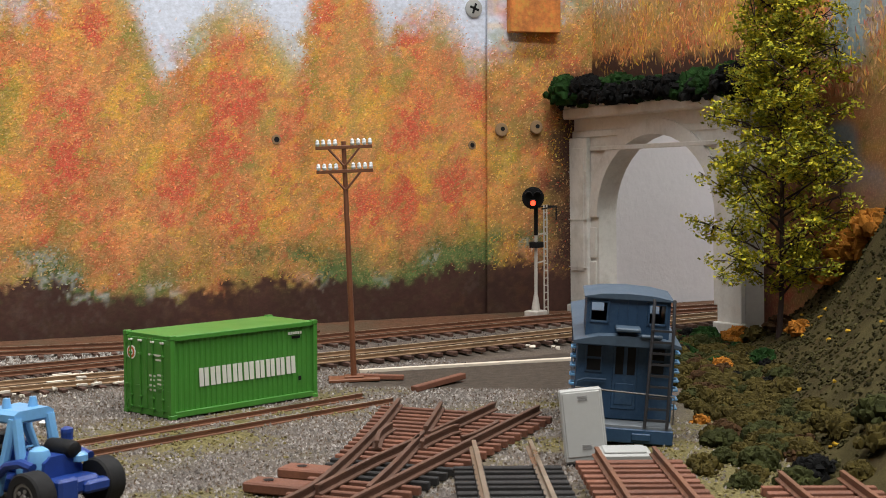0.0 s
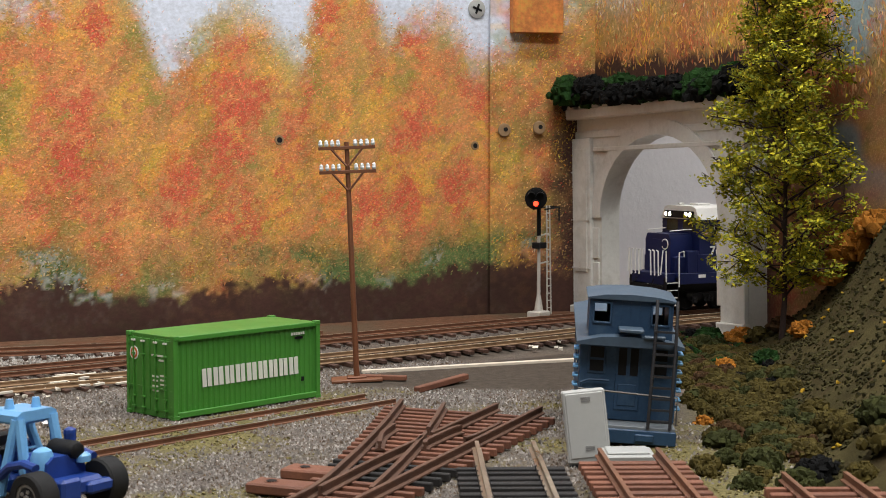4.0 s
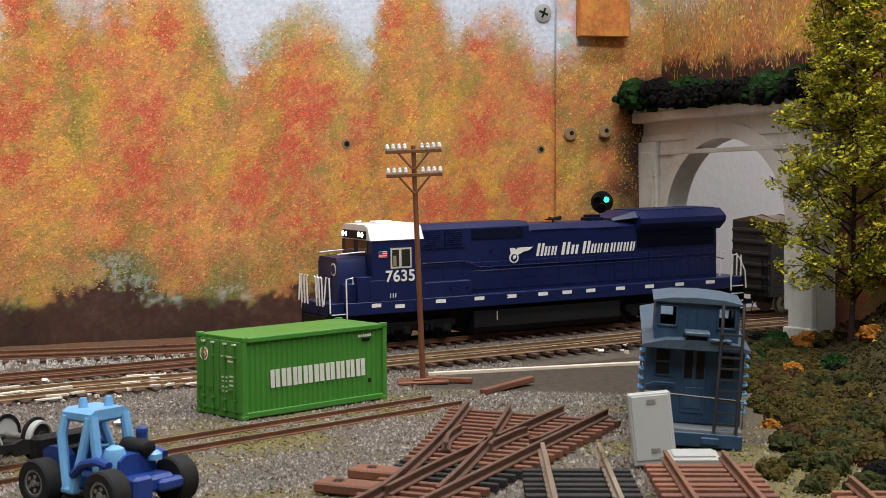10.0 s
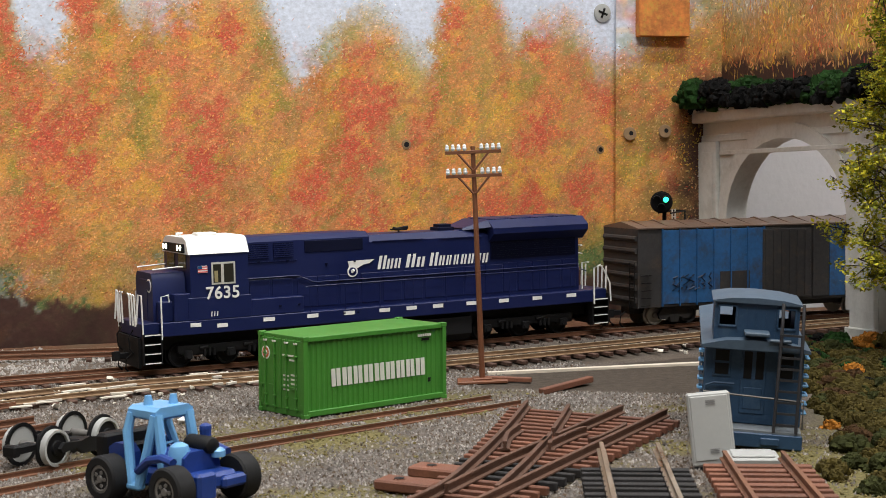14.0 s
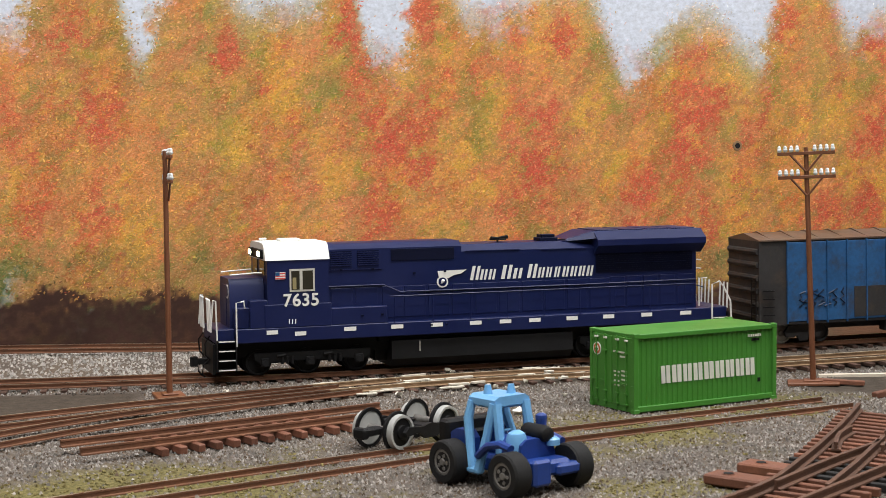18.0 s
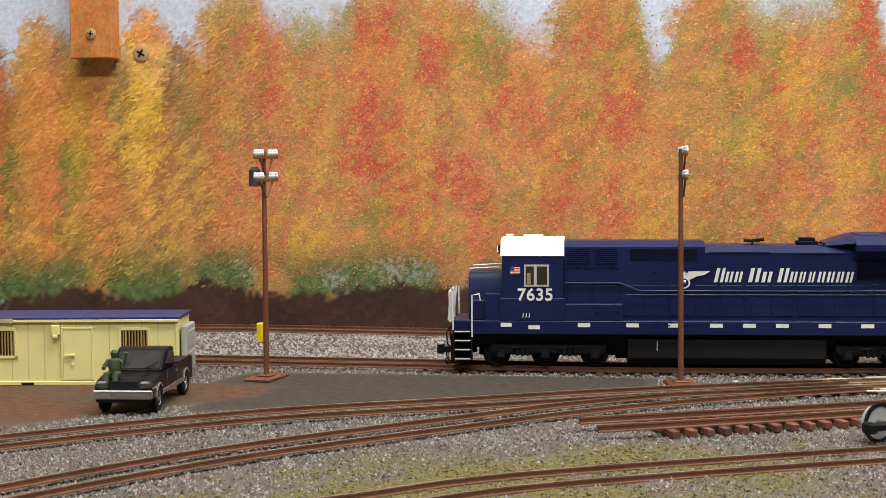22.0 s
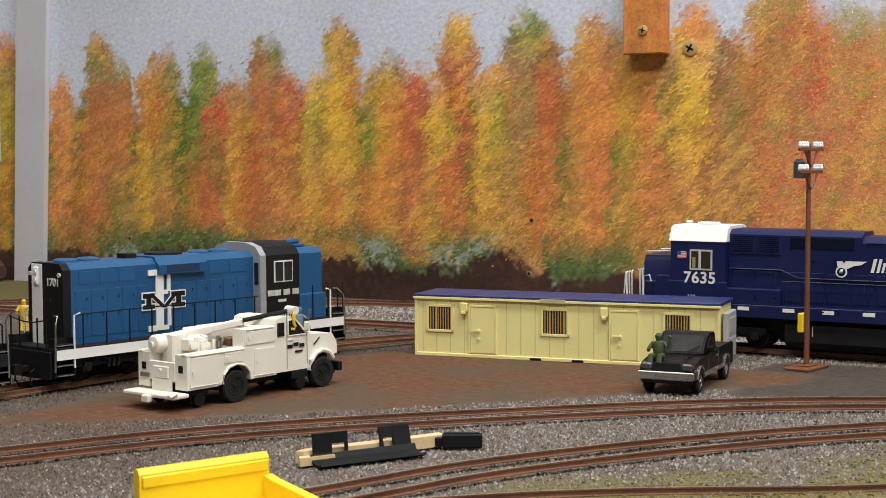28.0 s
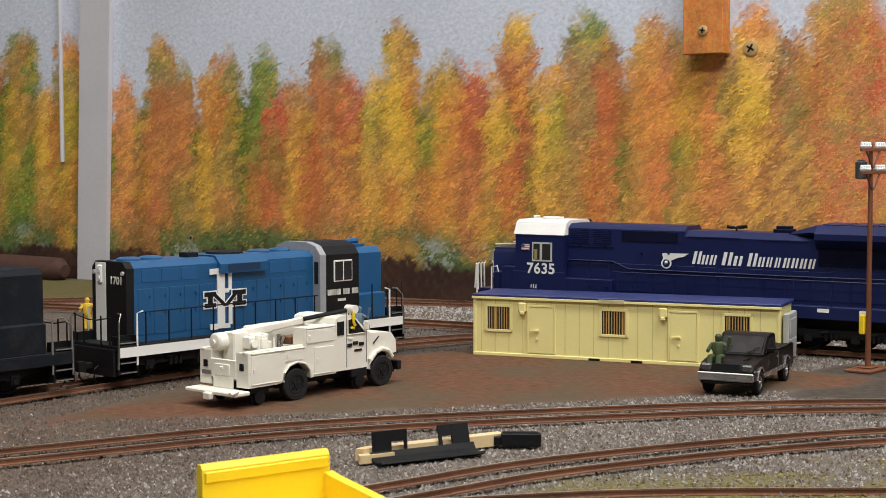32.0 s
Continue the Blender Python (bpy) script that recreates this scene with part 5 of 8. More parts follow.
# ---- container, poles, signal, tunnel mouth ----
def container():
    ob = thing("shipping_container", mpose(0, 0, 0, 0, 0, 20), "bright green twenty-foot shipping container with pale lettering", "container")
    L, W, H = 69.6, 28.0, 29.8
    # corrugated long sides
    for y, s in ((1.0, -1), (W - 1.0, 1)):
        pts, n, x0, x1 = [], 27, 2.0, L - 2.0
        p = (x1 - x0) / n
        for k in range(n):
            a = x0 + k * p
            pts += [(a, 0), (a + 0.35 * p, 0), (a + 0.5 * p, 0.42), (a + 0.85 * p, 0.42)]
        pts.append((x1, 0))
        v = [(x, y - s * d, z) for x, d in pts for z in (2.2, H - 1.8)]
        f = [(2 * i, 2 * i + 2, 2 * i + 3, 2 * i + 1)[:: -s] for i in range(len(pts) - 1)]
        wallpart = part("side_wall", Geo().add(v, f), GREEN, ob, "corrugated green steel side")
        body = wallpart if s < 0 else body
    part("roof", Geo().box(0.8, 0.8, H - 1.2, L - 0.8, W - 0.8, H - 0.35, 0.1), GREEN, ob)
    part("base", Geo().box(0.5, 0.5, 0.4, L - 0.5, W - 0.5, 2.4), GREEN, ob)
    part("front_wall", Geo().box(L - 1.6, 1, 2, L - 0.9, W - 1, H - 1.5), GREEN, ob)
    for y in (0.0, W - 1.4):
        part("bottom_rail", Geo().box(2, y, 0.6, L - 2, y + 1.4, 2.6, 0.15), GREEN, ob)
        part("top_rail", Geo().box(2, y + 0.1, H - 2.0, L - 2, y + 1.3, H - 0.3, 0.15), GREEN, ob)
        for x in (0.0, L - 2.0):
            part("corner_post", Geo().box(x, y - 0.0, 0, x + 2.0, y + 1.4, H, 0.15), GREEN, ob)
    for x in (0, L - 2.6):
        for y in (-0.15, W - 2.05):
            for z in (0, H - 1.5):
                part("corner_casting", Geo().box(x - 0.12, y, z, x + 2.7, y + 2.2, z + 1.6, 0.2), GREEN, ob)
    doors = part("door_end", Geo().box(0.7, 1.2, 1.8, 1.3, W - 1.2, H - 1.2), GREEN, ob)
    for k in range(2):
        y0 = 1.5 + k * (W / 2 - 1.0)
        d = part("door", Geo().box(0.3, y0, 2.4, 0.8, y0 + W / 2 - 1.8, H - 1.8, 0.15), GREEN, doors)
        for yy in (y0 + 3.4, y0 + W / 2 - 5.0):
            part("lock_bar", Geo().cyl((-0.1, yy, 1.4), (-0.1, yy, H - 1.4), 0.32, 6), GREEN, d)
            for z in (2.6, 6.5, H - 8.0, H - 3.2):
                part("bar_bracket", Geo().box(-0.45, yy - 0.9, z, 0.3, yy + 0.9, z + 0.7, 0.1), GREEN if z < H - 5 else OFFWHITE, d)
            part("handle", Geo().box(-0.5, yy - 0.2, 10.4, -0.05, yy + 3.0, 10.9), GREEN, d)
        for z in (3.5, 9, 20, 25.5):
            part("hinge", Geo().box(0.0, 1.1 if k == 0 else W - 2.3, z, 0.6, 2.3 if k == 0 else W - 1.1, z + 1.3), GREEN, d)
    # round badge and rows of small print on the doors
    badge = part("badge", Geo().cyl((0.3, W - 4.6, H - 7.5), (0.12, W - 4.6, H - 7.5), 2.5, 22), WHITE, doors, "round orange and white badge")
    part("badge_ring", Geo().cyl((0.2, W - 4.6, H - 7.5), (0.06, W - 4.6, H - 7.5), 2.0, 22), surface("orange_print", (0.55, 0.14, 0.04), 0.5), badge)
    part("badge_core", Geo().cyl((0.1, W - 4.6, H - 7.5), (0.0, W - 4.6, H - 7.5), 1.2, 16), WHITE, badge)
    rnd = random.Random(2)
    for k, (y, z, w) in enumerate([(11.5, 22, 3), (7.2, 22, 5), (7.2, 20.4, 3.4), (11, 14.5, 3.6), (11, 13, 2.8), (11, 11, 3.2), (11, 9.4, 3.4), (6.4, 15, 3.2), (6.4, 13.4, 3.2), (6.4, 11.8, 3.2), (6.4, 10.2, 3.2)]):
        part("print_bar", Geo().box(0.12, y - w / 2, z, 0.3, y + w / 2, z + 0.62), OFFWHITE, doors)
    # nine large marks along the side
    w = [4.2, 4.4, 4.0, 4.2, 4.6, 4.2, 4.0, 4.0, 4.4]
    x = 13.5
    for k, ww in enumerate([1.0 * q for q in w]):
        g = Geo().prism(mark(x, 10.4, ww * 0.44, 6.6, -0.05, k), "y", 0.84, 1.05).prism(mark(x + ww * 0.56, 10.4, ww * 0.44, 6.6, -0.05, k), "y", 0.84, 1.05)
        part("lettering_mark", g, OFFWHITE, body, "pale block lettering mark")
        x += ww + 0.95
    for x0, x1, z in ((55.5, 62.5, 25.2), (57.5, 61.5, 23.6)):
        for k in range(6):
            part("small_mark", Geo().box(x0 + (x1 - x0) * k / 6, 0.7, z, x0 + (x1 - x0) * (k + 0.7) / 6, 1.05, z + 1.0), OFFWHITE if z > 24 else BLACK, body)
    part("small_mark", Geo().box(60.6, 0.7, 7.4, 61.8, 1.05, 9.0), BLACK, body)
    return ob


container()


def utility_pole(x, y, turn, lean=(0, 0), tank=False, base_turn=0, up=98.0, label=""):
    ob = thing("utility_pole", mpose(x, y, 0.6, lean[0], lean[1], turn), label or "brown plastic utility pole with two crossarms and clear insulators", "utility pole", "poles along the yard")
    part("pole", Geo().cyl((0, 0, 0), (0, 0, up), 1.25, 12, 0.95), BROWN_POLE, ob)
    part("base_plate", Geo().box(-10.5, -6, -0.4, 10.5, 6, 0.9, 0.3).box(-4, -3.2, 0.9, 4, 3.2, 1.7, 0.3), BROWN_POLE, ob, "brown base plate", mpose(0, 0, 0, 0, 0, base_turn))
    for z in (up - 2.4, up - 12.2):
        arm = part("crossarm", Geo().box(-11.6, -1.5, z - 0.7, 11.6, -0.3, z + 0.7, 0.15), BROWN_POLE, ob)
        for s in (-1, 1):
            part("brace", Geo().tube([(s * 6.4, -1.0, z - 0.4), (0.4 * s, -1.0, z - 7.4)], 0.5, 5), BROWN_POLE, arm)
            for k in range(4):
                part("insulator", Geo().lathe((s * (3.5 + 2.4 * k), -0.9, z + 0.6), (0, 0, 1), [(0, 0.45), (0.6, 0.9), (1.1, 0.95), (1.5, 0.7), (2.2, 0.75), (2.8, 0.35)], 10), GLASSY, arm)
    if tank:
        part("transformer", Geo().lathe((0, 4.4, up - 15), (0, 0, 1), [(0, 1.6), (0.3, 2.6), (7.2, 2.6), (7.6, 1.8), (8.4, 1.6)], 14).box(-0.8, 0.5, up - 12, 0.8, 2.2, up - 9), surface("dark_grey_transformer", (0.06, 0.065, 0.07), 0.5), ob, "dark grey transformer can")
        part("yellow_box", Geo().box(-2.2, 1.0, 15.5, 2.2, 3.6, 24.0, 0.4), YELLOW, ob, "yellow box fixed to the pole")
    return ob


utility_pole(94.5, 55, -22, (0, -2.2), label="leaning brown utility pole with two crossarms on a base plate")
utility_pole(-169, 77, 98, (0, 1.2), label="brown utility pole turned end on beside the main line")
utility_pole(-346.5, 74, 81, (0, 0), True, label="brown utility pole with grey transformer and yellow box")


def tunnel_portal():
    """The cast tunnel mouth: it stands across the main line and faces -x. y runs to its left."""
    ob = thing("tunnel_portal", mpose(325.5, 166, 0, -1.5, 0, 0), "pale grey cast plaster tunnel portal with arched opening", "tunnel portal")
    half, high, r, tall = 80.0, 121.0, 55.0, 0.833
    spring = 58.0
    arch = [(r * math.cos(math.pi * k / 20) - 2.0, spring + r * tall * math.sin(math.pi * k / 20)) for k in range(21)]
    # wall with the arch cut through, as two faces and the reveals
    outer = [(half, -4), (half, high), (-half, high), (-half, -4)]
    x0, x1 = -3.0, 9.0
    g = Geo()
    ring = [(r - 2.0, -4)] + arch + [(-r - 2.0, -4)]
    n = len(ring)
    oring = []
    for k, (y, z) in enumerate(ring):
        if k == 0:
            oring.append((half, -4))
        elif k == n - 1:
            oring.append((-half, -4))
        else:
            a = math.pi * (k - 1) / 20
            c, s = math.cos(a), math.sin(a)
            t = min(half / abs(c) if abs(c) > 1e-6 else 1e9, (high - spring) / s if s > 1e-6 else 1e9)
            oring.append((t * c, spring + t * s))
    v = [(x, y, z) for x in (x0, x1) for y, z in ring] + [(x, y, z) for x in (x0, x1) for y, z in oring]
    f = []
    for k in range(n - 1):
        a, b = k, k + 1
        f += [(2 * n + a, 2 * n + b, b, a), (n + a, n + b, 3 * n + b, 3 * n + a), (a, b, n + b, n + a), (2 * n + b, 2 * n + a, 3 * n + a, 3 * n + b)]
    g.add(v, f)
    part("facade", g, CONCRETE, ob)
    # raised arch ring
    g2 = Geo()
    r2 = r + 9
    out = [(r2 * math.cos(math.pi * k / 20) - 2.0, spring + (r * tall + 8.5) * math.sin(math.pi * k / 20)) for k in range(21)]
    v2 = [(x, y, z) for x in (-4.4, -3.0) for y, z in arch] + [(x, y, z) for x in (-4.4, -3.0) for y, z in out]
    f2 = []
    m = 21
    for k in range(20):
        f2 += [(2 * m + k, 2 * m + k + 1, k + 1, k), (2 * m + k + 1, 2 * m + k, 3 * m + k, 3 * m + k + 1), (k, k + 1, m + k + 1, m + k)]
    g2.add(v2, f2)
    part("arch_ring", g2, CONCRETE, ob, "raised arch ring")
    for s in (-1, 1):
        p = part("pilaster", Geo().box(-6.0, s * half, -4, -3.0, s * (half - 19), 104, 0.5).box(-8, s * (half + 1), -4, -3, s * (half - 21), 6, 0.6), CONCRETE, ob)
        part("pilaster_panel", Geo().box(-6.6, s * (half - 3), 26, -6.0, s * (half - 16), 98, 0.25), CONCRETE, p)
        for z in (28, 56, 84):
            part("joint", Geo().box(-6.75, s * half, z, -5.9, s * (half - 19), z + 0.5), surface("dark_joint", (0.26, 0.25, 0.22), 0.9) if z == 28 and s == -1 else CONCRETE, p)
        for z in (24, 44):
            part("quoin", Geo().box(-4.2, s * (r + 0.2), z - 10, -2.9, s * (r + 8 + 4 * (z % 40 == 4)), z + 8, 0.4), CONCRETE, ob)
    part("frieze", Geo().box(-4.6, -half + 20, 96, -3, half - 20, 98.5, 0.3).box(-4.0, -half, 104, 9, half, 108, 0.4), CONCRETE, ob)
    cap = part("coping", Geo().box(-10.5, -half - 3, 115, 8, half, 121.5, 0.9), CONCRETE, ob, "coping with chipped edge")
    rnd = random.Random(4)
    for k in range(12):
        y = -half + 6 + k * 13.2
        part("dentil", Geo().prism([(y, 121.4), (y + rnd.uniform(7, 10), 121.4), (y + rnd.uniform(4, 7), 121.4 + rnd.uniform(2.0, 3.4)), (y + 1.0, 121.4 + rnd.uniform(1.2, 2.6))], "x", -10.2, 8), CONCRETE, cap)
    return ob


tunnel_portal()
single("tunnel_floor_card", Geo().box(326, 96, 0.6, 560, 150, 1.4, 0.2), WHITE, "white card lying inside the tunnel", "card")
single("foam_strip", Geo().prism([(105, 72.6), (195, 62.6), (245, 57), (246, 61.5), (106, 76)], "z", 0.1, 1.3), surface("white_foam", (0.66, 0.58, 0.48), 0.9, 0, 0.08), "pale foam board strip along the track", "foam strip")


def office_cabin():
    ob = thing("office_cabin", mpose(-521, 31, 0.2, 0, 0, 8.6), "cream site office cabin with dark blue roof and barred windows", "cabin")
    L, W, H = 144.0, 29.0, 27.6
    body = part("cabin_shell", Geo().box(0.6, 0.6, 1.4, L - 0.6, W, H, 0.2), CREAM, ob)
    part("sill", Geo().box(0, 0, 0, L, W + 0.6, 1.6, 0.2), CREAM, ob)
    for x0 in (57, 77):
        part("fork_pocket", Geo().box(x0, -0.1, 0.1, x0 + 5.4, 0.3, 1.2), BLACK, ob)
    part("roof", Geo().box(-0.4, -0.4, H, L + 0.4, W + 0.8, H + 1.5, 0.3), ROYAL, ob, "dark blue flat roof")
    part("roof_edge", Geo().box(-0.5, -0.6, H - 0.8, L + 0.5, 0.0, H + 0.3, 0.1), CREAM, ob)
    for x in (0.0, L - 1.4):
        part("corner_post", Geo().box(x, 0.1, 0.8, x + 1.4, 1.4, H, 0.2), CREAM, ob)
    part("name_plate", Geo().box(62, -0.9, H - 1.0, 74, -0.3, H + 0.8, 0.1), surface("plate_tan", (0.5, 0.45, 0.25), 0.5), ob)
    x = 4.0
    while x < L - 4:
        # each groove is a thin strip whose darker cream stands for its shade
        part("wall_groove", Geo().box(x, 0.5, 2, x + 0.35, 0.66, H - 1), surface("cream_shade", (0.62, 0.55, 0.22), 0.6) if x < 5 else bpy.data.materials["cream_shade"], body)
        x += 6.9
    wood = surface("ochre_bars", (0.42, 0.26, 0.07), 0.6)
    for x0 in (7.0, 63.0, 119.5):
        fr = part("window", Geo().box(x0 - 1, 0.0, 11.4, x0 + 12.6, 0.7, 12.6, 0.1).box(x0 - 1, 0.0, 23.2, x0 + 12.6, 0.7, 24.4, 0.1).box(x0 - 1, 0.0, 11.4, x0 + 0.2, 0.7, 24.4, 0.1).box(x0 + 11.4, 0.0, 11.4, x0 + 12.6, 0.7, 24.4, 0.1), CREAM, ob, "window with vertical bars")
        part("pane", Geo().box(x0, 0.52, 12, x0 + 11.6, 0.7, 24), GLASS_DARK, fr)
        for k in range(9):
            part("bar", Geo().box(x0 + 0.9 + 1.25 * k, 0.15, 12.2, x0 + 1.35 + 1.25 * k, 0.5, 23.6), wood, fr)
    for x0 in (28.0, 95.0):
        d = part("door", Geo().box(x0, 0.1, 2.2, x0 + 12.0, 0.7, 23.6, 0.15), CREAM, ob)
        part("door_frame", Geo().box(x0 - 0.9, -0.1, 2, x0 - 0.1, 0.7, 24.4, 0.1).box(x0 + 12.1, -0.1, 2, x0 + 12.9, 0.7, 24.4, 0.1).box(x0 - 0.9, -0.1, 23.7, x0 + 12.9, 0.7, 24.6, 0.1), CREAM, d)
        part("door_handle", Geo().box(x0 + 1.0, -0.9, 12.4, x0 + 4.4, -0.3, 13.1, 0.1).cyl((x0 + 4.2, 0.2, 12.6), (x0 + 4.2, -0.6, 12.6), 0.8, 10), CREAM, d)
        part("lock", Geo().box(x0 + 3.6, -0.4, 8.2, x0 + 4.6, 0.2, 9.4, 0.1), CREAM, d)
        part("lamp", Geo().box(x0 - 4.6, -1.6, 21.4, x0 - 1.2, 0.6, 25.6, 0.3).box(x0 - 3.9, -2.0, 20.2, x0 - 1.9, 0.4, 21.6, 0.2), CREAM, ob)
    part("air_conditioner", Geo().box(L + 0.2, 5, 4, L + 2.8, 24, 24.5, 0.4).box(L + 2.7, 7, 6, L + 3.2, 22, 13, 0.2).box(L + 2.7, 7, 15, L + 3.2, 22, 22, 0.2), GREYPLASTIC, ob, "grey plastic end unit")
    return ob


office_cabin()


# ---- parked locomotives on the shop track ----
BMGREY = surface("dull_grey_paint", (0.30, 0.31, 0.33), 0.5)
SOOT = surface("sooty_blue_paint", (0.008, 0.010, 0.015), 0.7, 0, 0.3, 0.5, 0.05, 0.15, dirt=(0.03, 0.027, 0.024), dirt_amount=0.6, spec=0.15)
SOOT_TOP = surface("dusty_roof", (0.036, 0.032, 0.030), 0.8, 0, 0.25, spec=0.15)
DULL = surface("dull_rail_steel", (0.20, 0.19, 0.18), 0.5, 0.3)


def road_switcher(m, blue, top, end, stripe, label, cab_at, marked, length=178.0):
    """A four-axle hood unit; its long hood end is at x = 0 and its right side is -y."""
    ob = thing("road_switcher", m, label, "locomotive", "parked locomotives")
    L = length
    sill = part("walkway", Geo().box(0, -17, 16.2, L, 17, 18.4, 0.3), BLACK, ob)
    for y in (-17.25, 17.0):
        part("sill_stripe", Geo().box(1, y, 13.6, L - 1, y + 0.3, 17.6), stripe, sill)
    # the lower box is added filler that blocks light and view below the frame
    part("underframe", Geo().box(4, -10, 9.5, L - 4, 10, 16.4).box(4, -5, 5.0, L - 4, 5, 10), BLACK, ob)
    part("air_tank", Geo().lathe((60, -13.2, 10.5), (1, 0, 0), [(0, 1.0), (0.6, 2.6), (26, 2.6), (26.8, 1.0)], 14), BLACK, ob)
    c0, c1 = cab_at
    hood = part("long_hood", Geo().prism([(-11.5, 18), (11.5, 18), (11.5, 48.5), (9, 51), (-9, 51), (-11.5, 48.5)], "x", 9, c0), blue, ob)
    part("hood_end", Geo().prism([(-11.7, 18), (11.7, 18), (11.7, 48.6), (9.1, 51.2), (-9.1, 51.2), (-11.7, 48.6)], "x", 8.2, 12), end, ob, "black hood end")
    part("end_stripe", Geo().box(7.9, 2.0, 18, 8.3, 9.0, 50.6, 0.1), stripe, ob)
    part("lamp_plate", Geo().box(7.0, 4.0, 42, 8.2, 7.0, 49.5, 0.4), stripe, ob)
    for z in (44, 47.5):
        part("headlight", Geo().cyl((7.2, 5.5, z), (6.6, 5.5, z), 1.1, 12), GLASSY if marked else BLACK, ob)
    for y in (-10.6, 10.6):
        part("class_lamp", Geo().cyl((8.4, y * 0.92, 46.6), (7.4, y * 0.92, 46.6), 0.9, 10), SILVER if marked else BLACK, ob)
    for k in range(12):
        x0 = 14 + k * (c0 - 16) / 12
        w = (c0 - 16) / 12 - 1.0
        part("hood_door", Geo().box(x0, -11.72, 21, x0 + w, -11.4, 40, 0.12), blue, hood)
        part("door_latch", Geo().box(x0 + w - 1.4, -12.3, 29, x0 + w - 0.6, -11.7, 30.6), blue, hood)
        part("door_latch", Geo().box(x0 + w - 1.4, -12.3, 36, x0 + w - 0.6, -11.7, 37.2), blue, hood)
    for x0, x1 in ((16, 24), (26, 34), (36, 44), (c0 - 26, c0 - 16), (c0 - 14, c0 - 4)):
        part("louvre", Geo().box(x0, -11.68, 42.4, x1, -11.3, 47.6, 0.1), top, hood)
    fan = part("dynamic_brake_blister", Geo().prism([(-13.6, 44), (13.6, 44), (13.6, 48), (10, 51.6), (-10, 51.6), (-13.6, 48)], "x", c0 * 0.50, c0 * 0.74), blue, hood)
    part("blister_grille", Geo().box(c0 * 0.54, -13.8, 44.8, c0 * 0.70, -13.5, 48.0), surface("dark_blue_grille", (0.004, 0.030, 0.085), 0.6) if marked else end, fan)
    for x in (18, 29, 88, 100):
        if x < c0 - 6:
            part("roof_fan", Geo().lathe((x, 0, 50.8), (0, 0, 1), [(0, 5.2), (1.0, 5.0), (1.6, 3.8), (1.8, 0.4)], 18), blue, hood)
    part("exhaust", Geo().box(46, -3, 50.8, 52, 3, 53, 0.3).box(62, -3, 50.8, 68, 3, 52.6, 0.3), end, hood)
    part("large_fan", Geo().lathe((c0 * 0.62, 0, 51.2), (0, 0, 1), [(0, 8.4), (1.2, 8.2), (1.5, 6.8), (1.3, 0.4)], 22), end, hood)
    cab = part("cab", Geo().prism([(-16, 18), (16, 18), (16, 49), (13, 52.8), (7, 54.6), (-7, 54.6), (-13, 52.8), (-16, 49)], "x", c0 + 3.6, c1), end, ob)
    part("cab_front", Geo().prism([(-16.2, 18), (16.2, 18), (16.2, 49.2), (13.1, 53), (7, 54.8), (-7, 54.8), (-13.1, 53), (-16.2, 49.2)], "x", c0, c0 + 3.6), BMGREY if marked else blue, ob)
    part("front_window", Geo().box(c0 - 0.25, -15, 36, c0 + 0.3, -12.4, 46, 0.1), GLASS_DARK, ob)
    a0, a1 = (c0 + 8.5, c1 - 4.5) if marked else (c0 + 11, c1 - 5)
    win = part("cab_window", Geo().box(a0, -16.4, 36.6, a1, -15.9, 46.4, 0.1), WHITE if marked else SILVER, cab)
    mid = (a0 + a1) / 2
    part("pane", Geo().box(a0 + 0.6, -16.6, 37.2, mid - 0.4, -16.2, 45.8), CLEAR, win)
    part("pane", Geo().box(mid + 0.4, -16.6, 37.2, a1 - 0.6, -16.2, 45.8), CLEAR, win)
    part("short_hood", Geo().prism([(-11.5, 18), (11.5, 18), (11.5, 48.5), (9, 51), (-9, 51), (-11.5, 48.5)], "x", c1, L - 10), blue, ob)
    part("bell_and_horn", Geo().box(c1 + 4, -3.5, 51, c1 + 16, 3.5, 52.4, 0.3).cyl((c1 + 6, 0, 53.4), (c1 + 14, 0, 53.6), 1.1, 8, 1.6), blue, ob)
    part("battery_box", Geo().box(c1, -16.5, 18.2, L - 12, -11.6, 30, 0.4), blue, ob)
    for a in (30, L - 38):
        truck_frame(ob, (a - 13, a + 13), 9.0, 12.5)
    part("fuel_tank", Geo().prism([(-13, 7), (-10, 4.5), (10, 4.5), (13, 7), (13, 14), (-13, 14)], "x", 66, 112), BLACK, ob)
    for x, sx in ((0, -1), (L, 1)):
        part("pilot", Geo().box(x, -15.5, 6, x + 1.2 * sx, 15.5, 17, 0.2), BLACK, ob)
        coupler(ob, x, sx, BLACK)
        for out in (-16.8, 16.8):
            stepwell(ob, x - 1.0 * sx if sx < 0 else x - 0.0, out, BLACK, DULL, -sx)
            handrail(ob, [(x - 0.4 * sx, out, 9), (x - 0.8 * sx, out, 28), (x - 3.0 * sx, out * 0.9, 31), (x - 3.2 * sx, out * 0.75, 31)], STEEL if marked else DULL, 0.4)
            handrail(ob, [(x - 9.6 * sx, out, 10), (x - 9.6 * sx, out, 31), (x - 12.5 * sx, out, 31.8)], WHITE if marked else DULL, 0.42)
        for y in (-12, -6, 6, 12):
            handrail(ob, [(x + 0.2 * sx, y, 17), (x + 0.2 * sx, y, 30)], BLACK, 0.35, "end_stanchion")
        handrail(ob, [(x + 0.2 * sx, -13, 29.6), (x + 0.2 * sx, -3, 28), (x + 0.2 * sx, 3, 28), (x + 0.2 * sx, 13, 29.6)], BLACK, 0.3, "end_rail")
    for k in range(9):
        x0 = 14 + k * (c0 - 18) / 8
